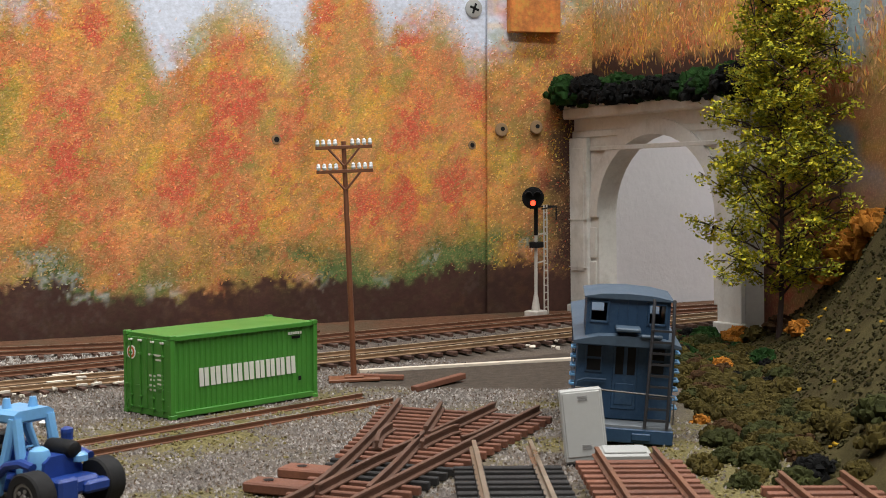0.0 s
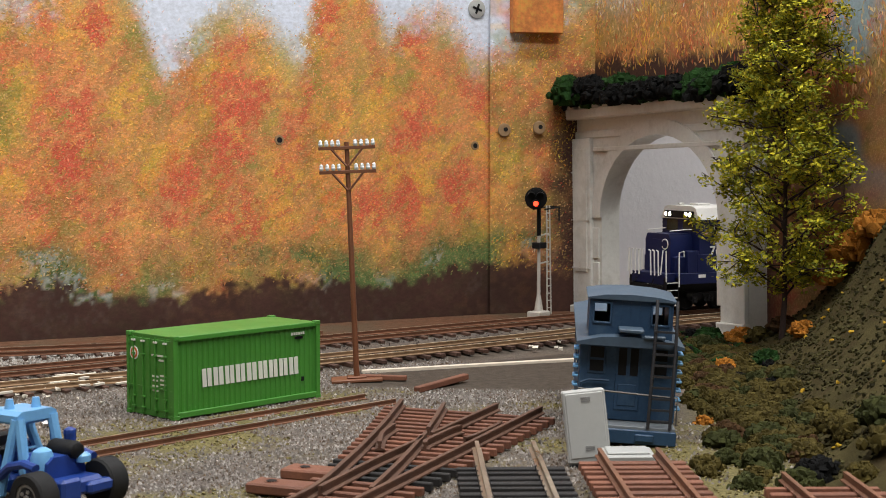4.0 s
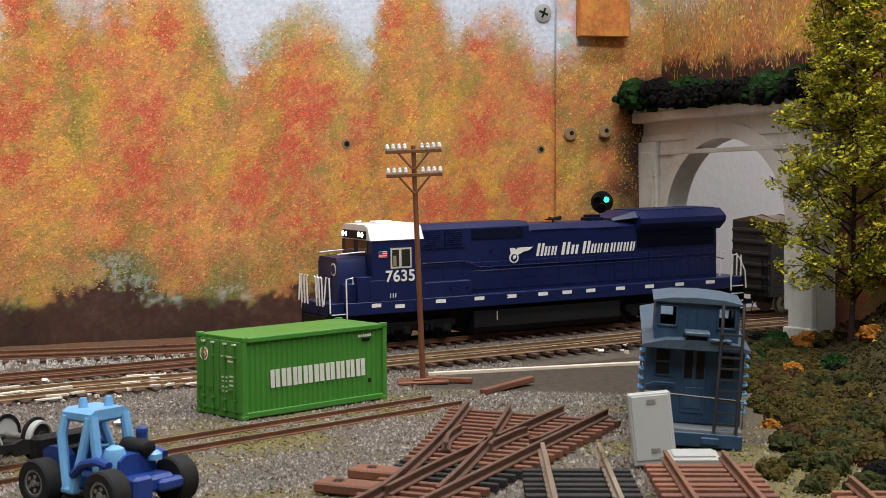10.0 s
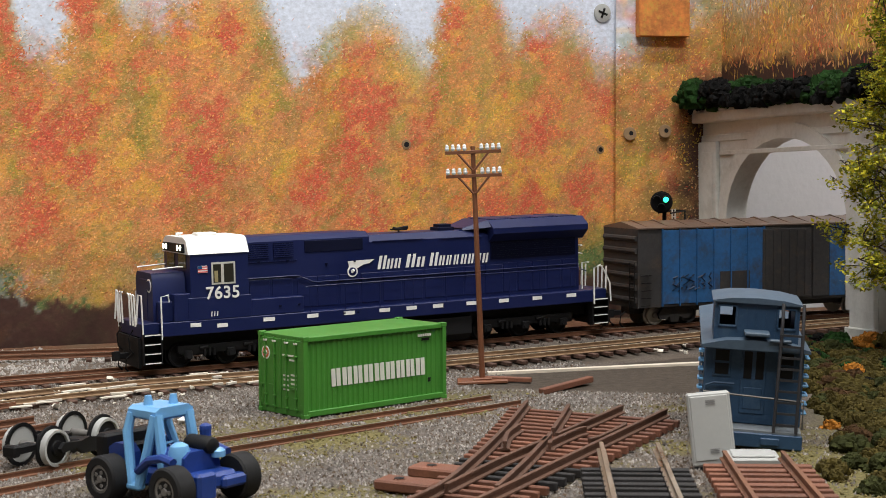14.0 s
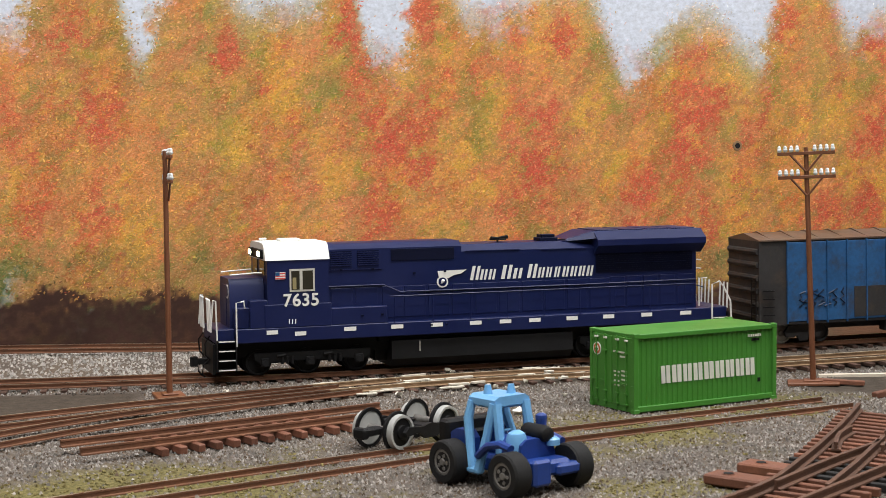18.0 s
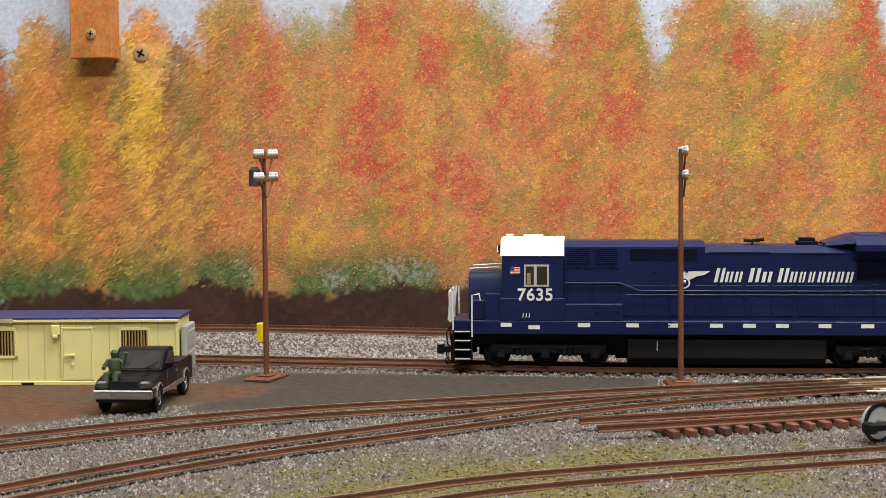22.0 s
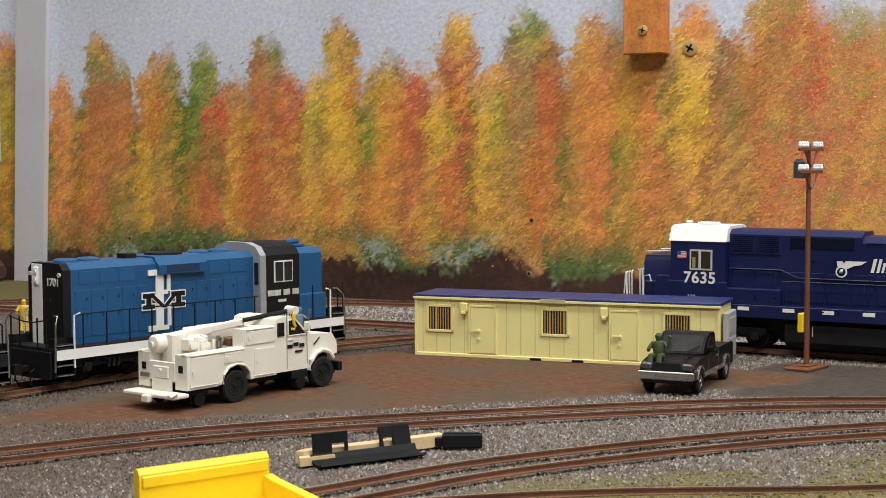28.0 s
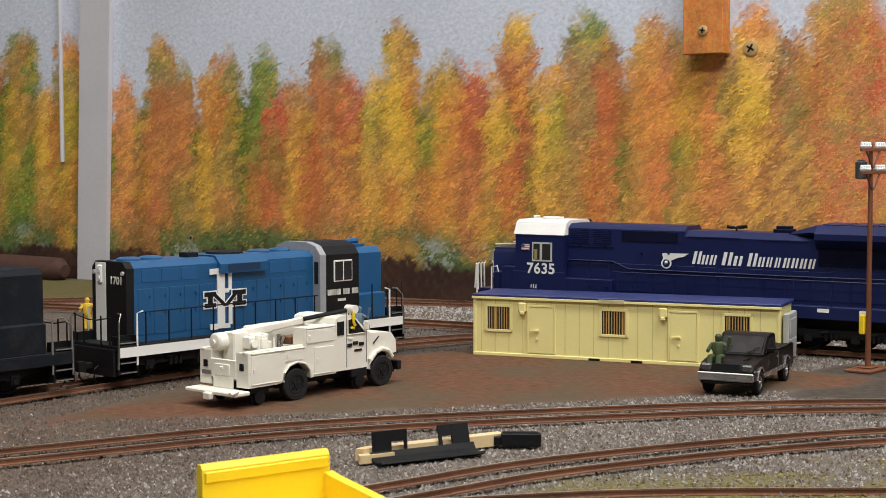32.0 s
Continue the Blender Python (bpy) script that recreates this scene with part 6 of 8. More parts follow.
        part("stanchion", Geo().cyl((x0, -16.6, 14), (x0, -16.6, 31.2), 0.36, 5), BLACK, ob)
    handrail(ob, [(12, -16.6, 31.2), (c0 - 2, -16.6, 31.2)], BLACK, 0.28)
    for k in range(3):
        part("stanchion", Geo().cyl((c1 + 8 + 10 * k, -16.6, 16), (c1 + 8 + 10 * k, -16.6, 34), 0.34, 5), BLACK, ob)
    if marked:
        letters("1701", 4.4, OFFWHITE, ob, mpose(8.0, -5.2, 43.4, 90, 0, -90), "road_number")
        letters("1701", 4.8, OFFWHITE, cab, mpose((c0 + c1) / 2 + 2.5, -16.35, 21.4, 90, 0, 0), "road_number")
        for k in range(14):
            if k not in (6, 10):
                part("lettering_mark", Geo().box(c0 + 4.6 + 1.4 * k, -16.3, 30.6, c0 + 5.05 + 1.4 * k, -15.9, 33.2).box(c0 + 5.3 + 1.4 * k, -16.3, 30.6, c0 + 5.65 + 1.4 * k, -15.9, 33.2), OFFWHITE, cab)
        for k in range(4):
            part("lettering_mark", Geo().box(c0 + 11 + 1.3 * k, -16.3, 27.6, c0 + 12 + 1.3 * k, -15.9, 28.8), OFFWHITE, cab)
        # large interlaced emblem on the hood: a white upright with two bumps, crossed by a black band edged in white
        em = part("hood_emblem", Geo().box(54.6, -12.35, 20.5, 58.6, -11.8, 46.2).box(50.6, -12.35, 43.8, 54.8, -11.8, 46.2).box(50.6, -12.35, 20.2, 54.8, -11.8, 22.6)
                  .box(58.4, -12.35, 44.2, 61.2, -11.8, 46.2).box(60.6, -12.35, 36.6, 62.4, -11.8, 44.8).box(58.4, -12.35, 35.6, 61.0, -11.8, 37.4)
                  .box(58.4, -12.35, 20.4, 61.4, -11.8, 22.4).box(60.8, -12.35, 22.0, 62.6, -11.8, 30.4).box(58.4, -12.35, 29.4, 61.2, -11.8, 31.0), WHITE, ob, "white interlaced emblem")
        band = ((47.4, 53.6, 34.4, 36.4), (47.4, 53.6, 29.8, 31.6), (49.2, 51.8, 31.2, 34.8), (62.6, 70.0, 34.4, 36.4), (62.6, 70.0, 29.8, 31.6), (65.2, 68.0, 31.2, 34.8))
        slant = ((51.6, 36.2, 58.8, 30.0), (58.8, 30.0, 65.6, 36.2))
        for nm, mat, e, y in (("band_edge", WHITE, 0.55, -12.45), ("band", BLACK, 0.0, -12.55)):
            g = Geo()
            for x0, x1, z0, z1 in band:
                g.box(x0 - e, y, z0 - e, x1 + e, y + 0.3, z1 + e)
            for x0, z0, x1, z1 in slant:
                w = 1.2 + e
                g.prism([(z0, x0 - w), (z0, x0 + w), (z1, x1 + w), (z1, x1 - w)][:: 1 if z0 < z1 else -1], "y", y - 0.05, y + 0.25)
            part(nm, g, mat, em)
    return ob


road_switcher(mpose(-600, -137, 0.2, 0, 0, 79.6), BMBLUE, surface("blue_grille", (0.008, 0.085, 0.23), 0.5), BLACK, WHITE,
              "bright blue road switcher with black end and white sill stripe, parked", (110.5, 135), True, 164.0)
road_switcher(mpose(-637, -330, 0.2, 0, 0, 80), SOOT, SOOT_TOP, SOOT, SOOT, "dusty dark blue road switcher coupled behind, parked", (30, 54), False)


# ---- road vehicles ----
def wheel(parent, x, y, z, r, w, s, hub, name="wheel"):
    """A tyre with a hub; s: the outer side along y."""
    ob = part(name, Geo().lathe((x, y, z), (0, s, 0), [(0, r * 0.6), (0, r - 0.5), (0.5, r), (w - 0.5, r), (w, r - 0.5), (w, r * 0.62), (w - 0.4, r * 0.6)], 20), RUBBER, parent)
    h = Geo().lathe((x, y, z), (0, s, 0), [(w * 0.3, r * 0.62), (w - 0.35, r * 0.62), (w - 0.2, r * 0.5), (w - 0.7, r * 0.4), (w - 0.6, r * 0.18), (w, r * 0.15)], 16)
    for k in range(5):
        a = 2 * math.pi * k / 5
        h.cyl((x + r * 0.3 * math.cos(a), y + s * (w - 0.7), z + r * 0.3 * math.sin(a)), (x + r * 0.3 * math.cos(a), y + s * (w - 0.15), z + r * 0.3 * math.sin(a)), r * 0.09, 6)
    part("rim", h, hub, ob)
    return ob


TRUCKWHITE = surface("cream_white_plastic", (0.80, 0.77, 0.68), 0.45, 0, 0.04, bump=0.04)
SEATBROWN = surface("brown_crate", (0.20, 0.085, 0.04), 0.7)
CHROME = surface("dull_chrome", (0.55, 0.55, 0.56), 0.25, 0.9, 0.1)


def utility_truck():
    """White high-rail service truck, its nose along +x, right side -y."""
    ob = thing("utility_truck", mpose(-514.5, -146.7, 0.2, 0, 0, 81.5), "white high-rail utility truck with crane boom and tool boxes", "truck")
    W = 27.0
    body = part("service_body", Geo().prism([(7.5, 3), (20.5, 3), (20.5, 31), (27.5, 31), (27.5, 47.5), (8.2, 47.5), (8.2, 34), (11.5, 33.5), (14, 31), (14.8, 27), (14, 23), (11.5, 20.5), (8, 20), (7.5, 17)][::-1], "y", 0, 6.4).prism([(7.5, 3), (20.5, 3), (20.5, 31), (27.5, 31), (27.5, 47.5), (8.2, 47.5), (8.2, 34), (14, 31), (14, 23), (8, 20)][::-1], "y", W - 6.4, W), TRUCKWHITE, ob)
    part("bed_floor", Geo().box(3, 6.4, 10, 47, W - 6.4, 12), surface("bed_grey", (0.35, 0.33, 0.3), 0.7), ob)
    part("headboard", Geo().box(44.5, 6.3, 10, 47.4, W - 6.3, 27, 0.3), TRUCKWHITE, ob)
    part("tailgate", Geo().box(2.6, 6.4, 10.5, 3.8, W - 6.4, 17.5, 0.2), TRUCKWHITE, ob)
    part("rear_step", Geo().box(-4, -0.6, 5.0, 3.6, W + 0.6, 6.6, 0.4).box(2.4, 8, 6.6, 3.2, W - 8, 11, 0.2), TRUCKWHITE, ob, "white rear step bumper")
    for y in (2.2, W - 4.4):
        part("tail_lamp", Geo().box(2.7, y, 14.0, 3.2, y + 2.2, 16.6), BLACK, ob)
    part("plate_bar", Geo().box(2.1, W - 7, 11.2, 2.5, W - 2, 12.8), DULL, ob)
    part("arch_lip", Geo().tube([(20, -0.2, 8), (20.6, -0.2, 11.5), (23, -0.2, 14), (27, -0.2, 15), (31, -0.2, 14), (33.6, -0.2, 11.5), (34.2, -0.2, 8.2)], 0.5, 6), TRUCKWHITE, ob)
    for x0, x1, z0, z1 in ((4.4, 18.5, 8.6, 19.4), (21, 30, 15.6, 19.6), (36, 46.4, 9.4, 19.6), (32, 46.6, 21.4, 26.6)):
        d = part("locker_door", Geo().box(x0, -0.35, z0, x1, 0.1, z1, 0.15), TRUCKWHITE, body)
        part("latch", Geo().box(x0 + 0.8, -0.7, (z0 + z1) / 2 - 0.7, x0 + 1.8, -0.3, (z0 + z1) / 2 + 0.7, 0.1), TRUCKWHITE, d)
    cab = part("cab", Geo().prism([(8.5, 47.8), (25.5, 47.8), (29.6, 49.5), (30.4, 52), (30.4, 57), (29.4, 59.5), (23.4, 66), (22.2, 68), (21.4, 80), (18.0, 82.6), (13, 83), (12.4, 79.4), (14.4, 77), (15.2, 73.5), (14.4, 70), (12, 67.6), (8.5, 67)][::-1], "y", 1.6, W - 1.6), TRUCKWHITE, ob)
    for y, s in ((1.5, -1), (W - 1.5, 1)):
        part("side_window", Geo().prism([(22.8, 55.5), (28.4, 55.5), (28.7, 57), (28.5, 59.2), (23.4, 64.3), (22.8, 64.3)][::-1], "y", y, y + 0.25 * s), GLASS_DARK, cab)
        part("rear_side_window", Geo().box(49.6, y, 22.8, 53.2, y + 0.25 * s, 28.2), GLASS_DARK, cab)
        part("fender", Geo().tube([(66.4, y + 0.3 * s, 7.6), (67.4, y + 0.6 * s, 11.4), (70, y + 0.8 * s, 14.2), (73.5, y + 0.8 * s, 15.2), (77, y + 0.8 * s, 14.2), (79.6, y + 0.6 * s, 11.4)], 1.0, 8), TRUCKWHITE, cab)
        for k in range(3):
            part("door_mark", Geo().box(55 + 3.2 * k, y + 0.05 * s, 17.6 + 0.6 * (k % 2), 57.6 + 3.2 * k, y + 0.3 * s, 19.0 + 0.6 * (k % 2)), BLACK, cab)
        part("door_mark", Geo().box(59, y + 0.05 * s, 15.6, 63, y + 0.3 * s, 16.4), BLACK, cab)
    part("windscreen", Geo().prism([(29.1, 59.9), (23.7, 66.1), (23.3, 65.7), (28.7, 59.5)][::-1], "y", 4, W - 4), GLASS_DARK, cab)
    part("front_bumper", Geo().box(82.6, 0.5, 5.5, 85.0, W - 0.5, 9.4, 0.4).box(80, 3, 4.5, 83, W - 3, 7), BLACK, ob)
    part("chassis", Geo().box(4, 6, 5.2, 80, W - 6, 9.2), BLACK, ob)
    for x in (27.0, 73.5):
        for y, s in ((3.6, -1), (W - 3.6, 1)):
            wheel(ob, x, y, 6.2, 6.3, 3.4, s, BLACK)
            part("arch_liner", Geo().box(x - 6.6, min(y - 0.4 * s, y - 3 * s), 5, x + 6.6, max(y - 0.4 * s, y - 3 * s), 13.6, 0.5), BLACK, ob)
    for y, s in ((1.5, -1), (W - 1.5, 1)):
        part("door_seam", Geo().box(54.6, y, 9.5, 54.85, y + 0.12 * s, 30.6).box(65.6, y, 10.5, 65.85, y + 0.12 * s, 23.6).box(54.6, y, 22.7, 66, y + 0.12 * s, 22.95), DULL, cab)
        part("door_handle", Geo().box(55.6, y, 20.6, 58.0, y + 0.5 * s, 21.3, 0.15), TRUCKWHITE, cab)
        part("mirror", Geo().box(64.0, y, 23.8, 65.0, y + 2.6 * s, 27.4, 0.3), TRUCKWHITE, cab)
        part("headlamp", Geo().box(80.4, y - 3.8 * s, 15.6, 83.2, y - 0.4 * s, 18.4, 0.5), GLASSY, cab)
        part("hood_vent", Geo().tube([(69.5, y + 0.1 * s, 17.8), (72.6, y + 0.1 * s, 20.4)], 0.3, 5), BLACK, cab)
    part("window_frame", Geo().tube([(55.3, 1.35, 22.6), (64.6, 1.35, 22.6), (64.4, 1.35, 23.5), (59.3, 1.35, 28.7), (56.8, 1.35, 28.9), (55.3, 1.35, 28.6), (55.3, 1.35, 22.6)], 0.3, 5), TRUCKWHITE, cab)
    for x0, x1, z in ((4.4, 18.6, 8.4), (4.4, 31, 20.0), (32, 46.4, 27.0), (35.6, 46.6, 9.0)):
        part("body_lip", Geo().box(x0, -0.5, z, x1, 0.1, z + 0.45, 0.15), TRUCKWHITE, body)
    for y in (0.6, W - 3.0):
        part("side_rail_cap", Geo().box(2.6, y, 20.2, 31.4, y + 2.4, 21.2, 0.3), TRUCKWHITE, body)
    part("tow_hitch", Geo().box(-5.6, 11.5, 3.2, -3.4, 15.5, 6.0, 0.4).cyl((-5.8, -0.4, 6.4), (-2.4, -0.4, 7.2), 0.9, 8), TRUCKWHITE, ob)
    part("tailgate_panel", Geo().box(2.0, 9.4, 11.6, 2.7, W - 9.4, 15.8, 0.2).box(1.4, 12.6, 14.0, 2.2, 14.2, 15.0, 0.2), TRUCKWHITE, ob)
    for x in (10.0, 62.0):
        g = part("rail_wheel_gear", Geo().box(x - 2.4, 3.6, 3.0, x + 2.4, W - 3.6, 7.0, 0.3).box(x - 4.6, 1.6, 5.0, x + 4.6, 4.0, 8.5, 0.3), BLACK, ob)
        for y, s in ((3.6, -1), (W - 3.6, 1)):
            part("rail_wheel", Geo().lathe((x, y, 3.4), (0, s, 0), [(0, 3.2), (0.6, 3.2), (0.7, 2.6), (2.2, 2.5), (2.2, 1.0)], 14), BLACK, g)
    # crane: pedestal, long tank, boom over the cab, hook
    part("crane_pedestal", Geo().box(8, 13.5, 12, 15, 20, 27, 0.5).cyl((18, 9, 12), (18, 9, 25), 1.3, 10).box(15, 8.4, 18, 21, 14, 26, 0.6), TRUCKWHITE, ob)
    part("crane_tank", Geo().lathe((3.4, 19.5, 23.4), (1, 0, 0), [(0, 1.0), (0.3, 2.9), (0.9, 3.5), (17, 3.5), (17.8, 2.8)], 18).cyl((2.6, 19.5, 23.4), (3.6, 19.5, 23.4), 1.1, 10), TRUCKWHITE, ob)
    part("crane_valves", Geo().box(16.5, 7.6, 20, 19.5, 11, 24.5, 0.3).box(20.2, 8.6, 20, 22.4, 10.6, 23.0, 0.3).cyl((18, 9, 24), (18, 9, 26.2), 0.7, 8).cyl((23.4, 8.6, 20), (23.4, 8.6, 24), 0.5, 8).box(12.2, 9.4, 20.5, 15.2, 13.8, 25.2, 0.4).cyl((13.6, 9.2, 22.6), (13.6, 8.2, 22.6), 1.5, 12), TRUCKWHITE, ob)
    boom = part("crane_boom", Geo().box(10, 14.2, 23.0, 30, 17.2, 26.6, 0.5, pose(0, 0, 0, 0, -4.5, 0)).box(28, 14.6, 23.4, 47, 16.8, 26.2, 0.4, pose(0, 0, 0, 0, -4.5, 0)).box(19, 17.6, 26.0, 31, 21.6, 28.2, 0.6).cyl((14, 15.7, 22), (24, 15.7, 25.4), 0.9, 8), TRUCKWHITE, ob, "white crane boom")
    part("boom_tip", Geo().cyl((44, 14.6, 29.0), (57, 3.6, 32.2), 0.9, 8).cyl((58.5, 0.6, 32.6), (58.5, 4.6, 32.6), 0.9, 12), BLACK, boom)
    part("boom_sheave", Geo().cyl((58.5, 0.2, 32.6), (58.5, 5.0, 32.6), 1.7, 14), TRUCKWHITE, boom, "white sheave at the boom tip")
    part("hook", Geo().box(57.0, 0.0, 28.6, 58.4, 1.2, 31.6, 0.3).tube([(57.7, 0.6, 29), (57.7, 0.6, 27.6), (58.5, 0.6, 26.2), (57.9, 0.6, 25.0), (56.7, 0.6, 25.4)], 0.6, 6), YELLOW, boom, "yellow crane hook")
    part("crate", Geo().box(31, 8, 20.6, 41, 14, 23.6, 0.3), SEATBROWN, ob, "brown crate in the bed")
    part("clutter", Geo().cyl((27, 10, 20), (27, 10, 25), 0.8, 8).cyl((29, 11, 20), (31, 11, 24), 0.6, 8), STEEL, ob)
    return ob


stretched(utility_truck(), 1.045)
PICKUPBLACK = surface("black_car_paint", (0.007, 0.0055, 0.0055), 0.36, 0, 0.15, bump=0.02, spec=0.16)
SCREEN = surface("tinted_windscreen", (0.018, 0.016, 0.016), 0.25, 0, 0.2, bump=0, spec=0.25)


LAMPGREY = surface("smoked_headlamp", (0.06, 0.056, 0.056), 0.2)


def pickup():
    """Black pickup, nose along +x."""
    ob = thing("pickup_truck", mpose(-376.0, 6.5, 0.2, 0, 0, -85), "black pickup truck with silver bumper and grey trim", "pickup truck")
    w = 10.9
    body = part("body", Geo().prism([(4.2, -31), (13.5, -31), (13.5, -4), (13.2, 8), (13.0, 14), (12.5, 22), (11.4, 28.0), (10.4, 29.6), (8.6, 30.5), (4.4, 30.5), (4.2, 26.5), (7.4, 25.4), (8.8, 22.4), (8.8, 20.4), (7.4, 17.6), (4.2, 16.5), (4.2, -14), (7.4, -15), (8.8, -18), (8.8, -20.4), (7.4, -23.4), (4.2, -24.4)], "y", -w, w), PICKUPBLACK, ob)
    cab = part("cab", Geo().prism([(13.2, -7.5), (20.6, -5.6), (21.6, -3.6), (21.6, 2.6), (20.8, 4.6), (13.4, 12.4)], "y", -w + 1.3, w - 1.3), PICKUPBLACK, ob)
    part("windscreen", Geo().prism([(14.2, 11.9), (20.7, 5.0), (20.3, 4.6), (13.8, 11.5)], "y", -w + 2.4, w - 2.4), SCREEN, cab)
    for s in (-1, 1):
        part("side_window", Geo().prism([(14.0, -6.2), (19.8, -4.6), (20.0, 2.4), (14.2, 8.6)], "y", s * (w - 1.35), s * (w - 1.0)), SCREEN, cab)
        part("mirror", Geo().box(7.2, s * (w - 1), 14.2, 8.6, s * (w + 2.0), 16.4, 0.3), PICKUPBLACK, cab)
        part("rocker_trim", Geo().box(-13.5, s * (w - 0.1), 4.3, 16, s * (w + 0.35), 6.4, 0.15), CHROME, body)
        for x in (-19.4, 21.4):
            part("arch_trim", Geo().tube([(x - 5.0, s * (w + 0.1), 4.6), (x - 4.0, s * (w + 0.2), 7.6), (x - 1.4, s * (w + 0.2), 9.4), (x + 1.4, s * (w + 0.2), 9.4), (x + 4.0, s * (w + 0.2), 7.6), (x + 5.0, s * (w + 0.1), 4.6)], 0.65, 6), CHROME, body)
        for x in (-19.4, 21.4):
            wheel(ob, x, s * (w - 2.6), 4.9, 4.9, 2.9, s, CHROME)
        part("headlamp", Geo().box(29.2, s * 5.8, 8.4, 31.0, s * 10.5, 11.6, 0.8), LAMPGREY, body)
        part("fender_flare", Geo().box(24.6, s * (w - 0.4), 8.0, 30.3, s * (w + 0.25), 9.0, 0.3), CHROME, body)
        part("windscreen_pillar", Geo().tube([(12.3, s * (w - 1.6), 13.5), (5.0, s * (w - 1.9), 20.9)], 0.45, 6), PICKUPBLACK, cab)
        part("door_line", Geo().box(8.4, s * (w - 0.02), 6.6, 8.6, s * (w + 0.08), 13.2).box(-6.6, s * (w - 0.02), 6.6, -6.4, s * (w + 0.08), 13.2).box(-5.4, s * w, 10.8, -3.4, s * (w + 0.4), 11.5, 0.1), DULL, body)
        part("wiper", Geo().tube([(12.9, s * 5.5 - 2.5, 14.3), (10.2, s * 5.5 + 2.0, 16.8)], 0.22, 5), BLACK, cab)
        part("bed_rail", Geo().box(-30.5, s * (w - 1.2), 13.4, -7.5, s * (w - 0.1), 14.2, 0.2), PICKUPBLACK, body)
    part("bed_hollow", Geo().box(-29.6, -w + 1.6, 13.2, -8.6, w - 1.6, 13.62), BLACK, body)
    part("grille", Geo().box(30.3, -5.6, 8.2, 30.9, 5.6, 11.8, 0.2), BLACK, body)
    part("front_bumper", Geo().box(29.8, -w - 0.1, 4.4, 32.2, w + 0.1, 7.9, 0.5), CHROME, ob, "silver front bumper")
    part("bumper_slot", Geo().box(32.1, -4.5, 5.9, 32.35, 4.5, 6.7), DULL, ob)
    part("bumper_trim", Geo().box(31.6, -w - 0.2, 7.5, 32.5, w + 0.2, 8.1, 0.2), WHITE, ob)
    part("lower_valance", Geo().box(29.4, -w + 0.6, 3.0, 31.4, w - 0.6, 4.5, 0.4), BLACK, ob)
    part("bonnet_ridge", Geo().box(13.0, -6.4, 12.9, 27.5, -5.8, 13.25, 0.1).box(13.0, 5.8, 12.9, 27.5, 6.4, 13.25, 0.1), PICKUPBLACK, body)
    part("dash_and_seats", Geo().box(2.0, -w + 3, 13.0, 4.0, w - 3, 17.0, 0.6), SCREEN, cab)
    part("underside", Geo().box(-28, -w + 2, 3.0, 29, w - 2, 5.0), BLACK, ob)
    part("rear_bumper", Geo().box(-32, -w, 4.2, -30.8, w, 6.4, 0.3), CHROME, ob)
    return ob


PICKUP = pickup()
# the body sits high over large wheels
for me in {o.data for o in PICKUP.children_recursive if not o.name.startswith(("wheel", "rim"))}:
    me.transform(Matrix.Translation((0, 0, 2.0 * MM)) @ Matrix.Diagonal((1, 1, 0.92, 1)))
OLIVE = surface("olive_green_figure", (0.06, 0.085, 0.035), 0.6, 0, 0.3)
BLUEGREY = surface("blue_grey_figure", (0.11, 0.17, 0.24), 0.6, 0, 0.25)
FIGYELLOW = surface("yellow_figure", (0.75, 0.50, 0.05), 0.5)


def figurine(m, material, label, sitting=False, arm_up=True, side=1):
    """A small moulded plastic figurine, one plain piece."""
    g = Geo()
    if sitting:
        g.tube([(0, -1.6, 8), (4.4, -1.8, 8.2), (5.4, -1.9, 3.0), (6.6, -1.9, 2.4)], 1.15, 7).tube([(0, 1.6, 8), (4.4, 1.8, 8.2), (5.4, 1.9, 3.0), (6.6, 1.9, 2.4)], 1.15, 7)
        h = 8
    else:
        g.tube([(0.4, -1.3, 0), (0, -1.2, 4), (0, -0.9, 8)], 1.15, 7).tube([(0, 1.3, 0), (0, 1.2, 4), (0, 0.9, 8)], 1.15, 7)
        h = 8
    g.lathe((0, 0, h - 0.8), (0, 0, 1), [(0, 1.8), (1.5, 2.1), (4.5, 2.6), (6.2, 2.2), (6.8, 0.8)], 10)
    g.lathe((0.2, 0, h + 5.6), (0, 0, 1), [(0, 0.7), (0.7, 1.2), (1.8, 1.4), (2.4, 1.5), (2.5, 1.2), (3.2, 0.8)], 10)
    g.tube([(0, 2.3, h + 5.0), (0.6, 4.2, h + 4.0), (1.0, 5.0, h + (8.0 if arm_up else 1.0))], 0.8, 6)
    g.tube([(0, -2.3, h + 5.0), (1.4, -3.6, h + 2.6), (3.0, -3.2, h + 2.2)], 0.8, 6)
    g.v = [(x, y * side, z) for x, y, z in g.v]
    g.f = [f[::side] for f in g.f]
    return single("figurine", g, material, label, "figurine", m)


figurine(mpose(-379.2, -17.6, 6.9, 0, 0, -88), OLIVE, "olive green plastic figurine seated on the pickup bonnet, one arm raised", True)
figurine(mpose(-526.5, -55, 13.6, 0, 0, 95), BLUEGREY, "blue-grey plastic figurine waving from the bonnet of the white truck", True, True, -1)
figurine(mpose(-752, 10, 1.0, 0, 0, -60), FIGYELLOW, "small yellow plastic figurine by the track", False, False)


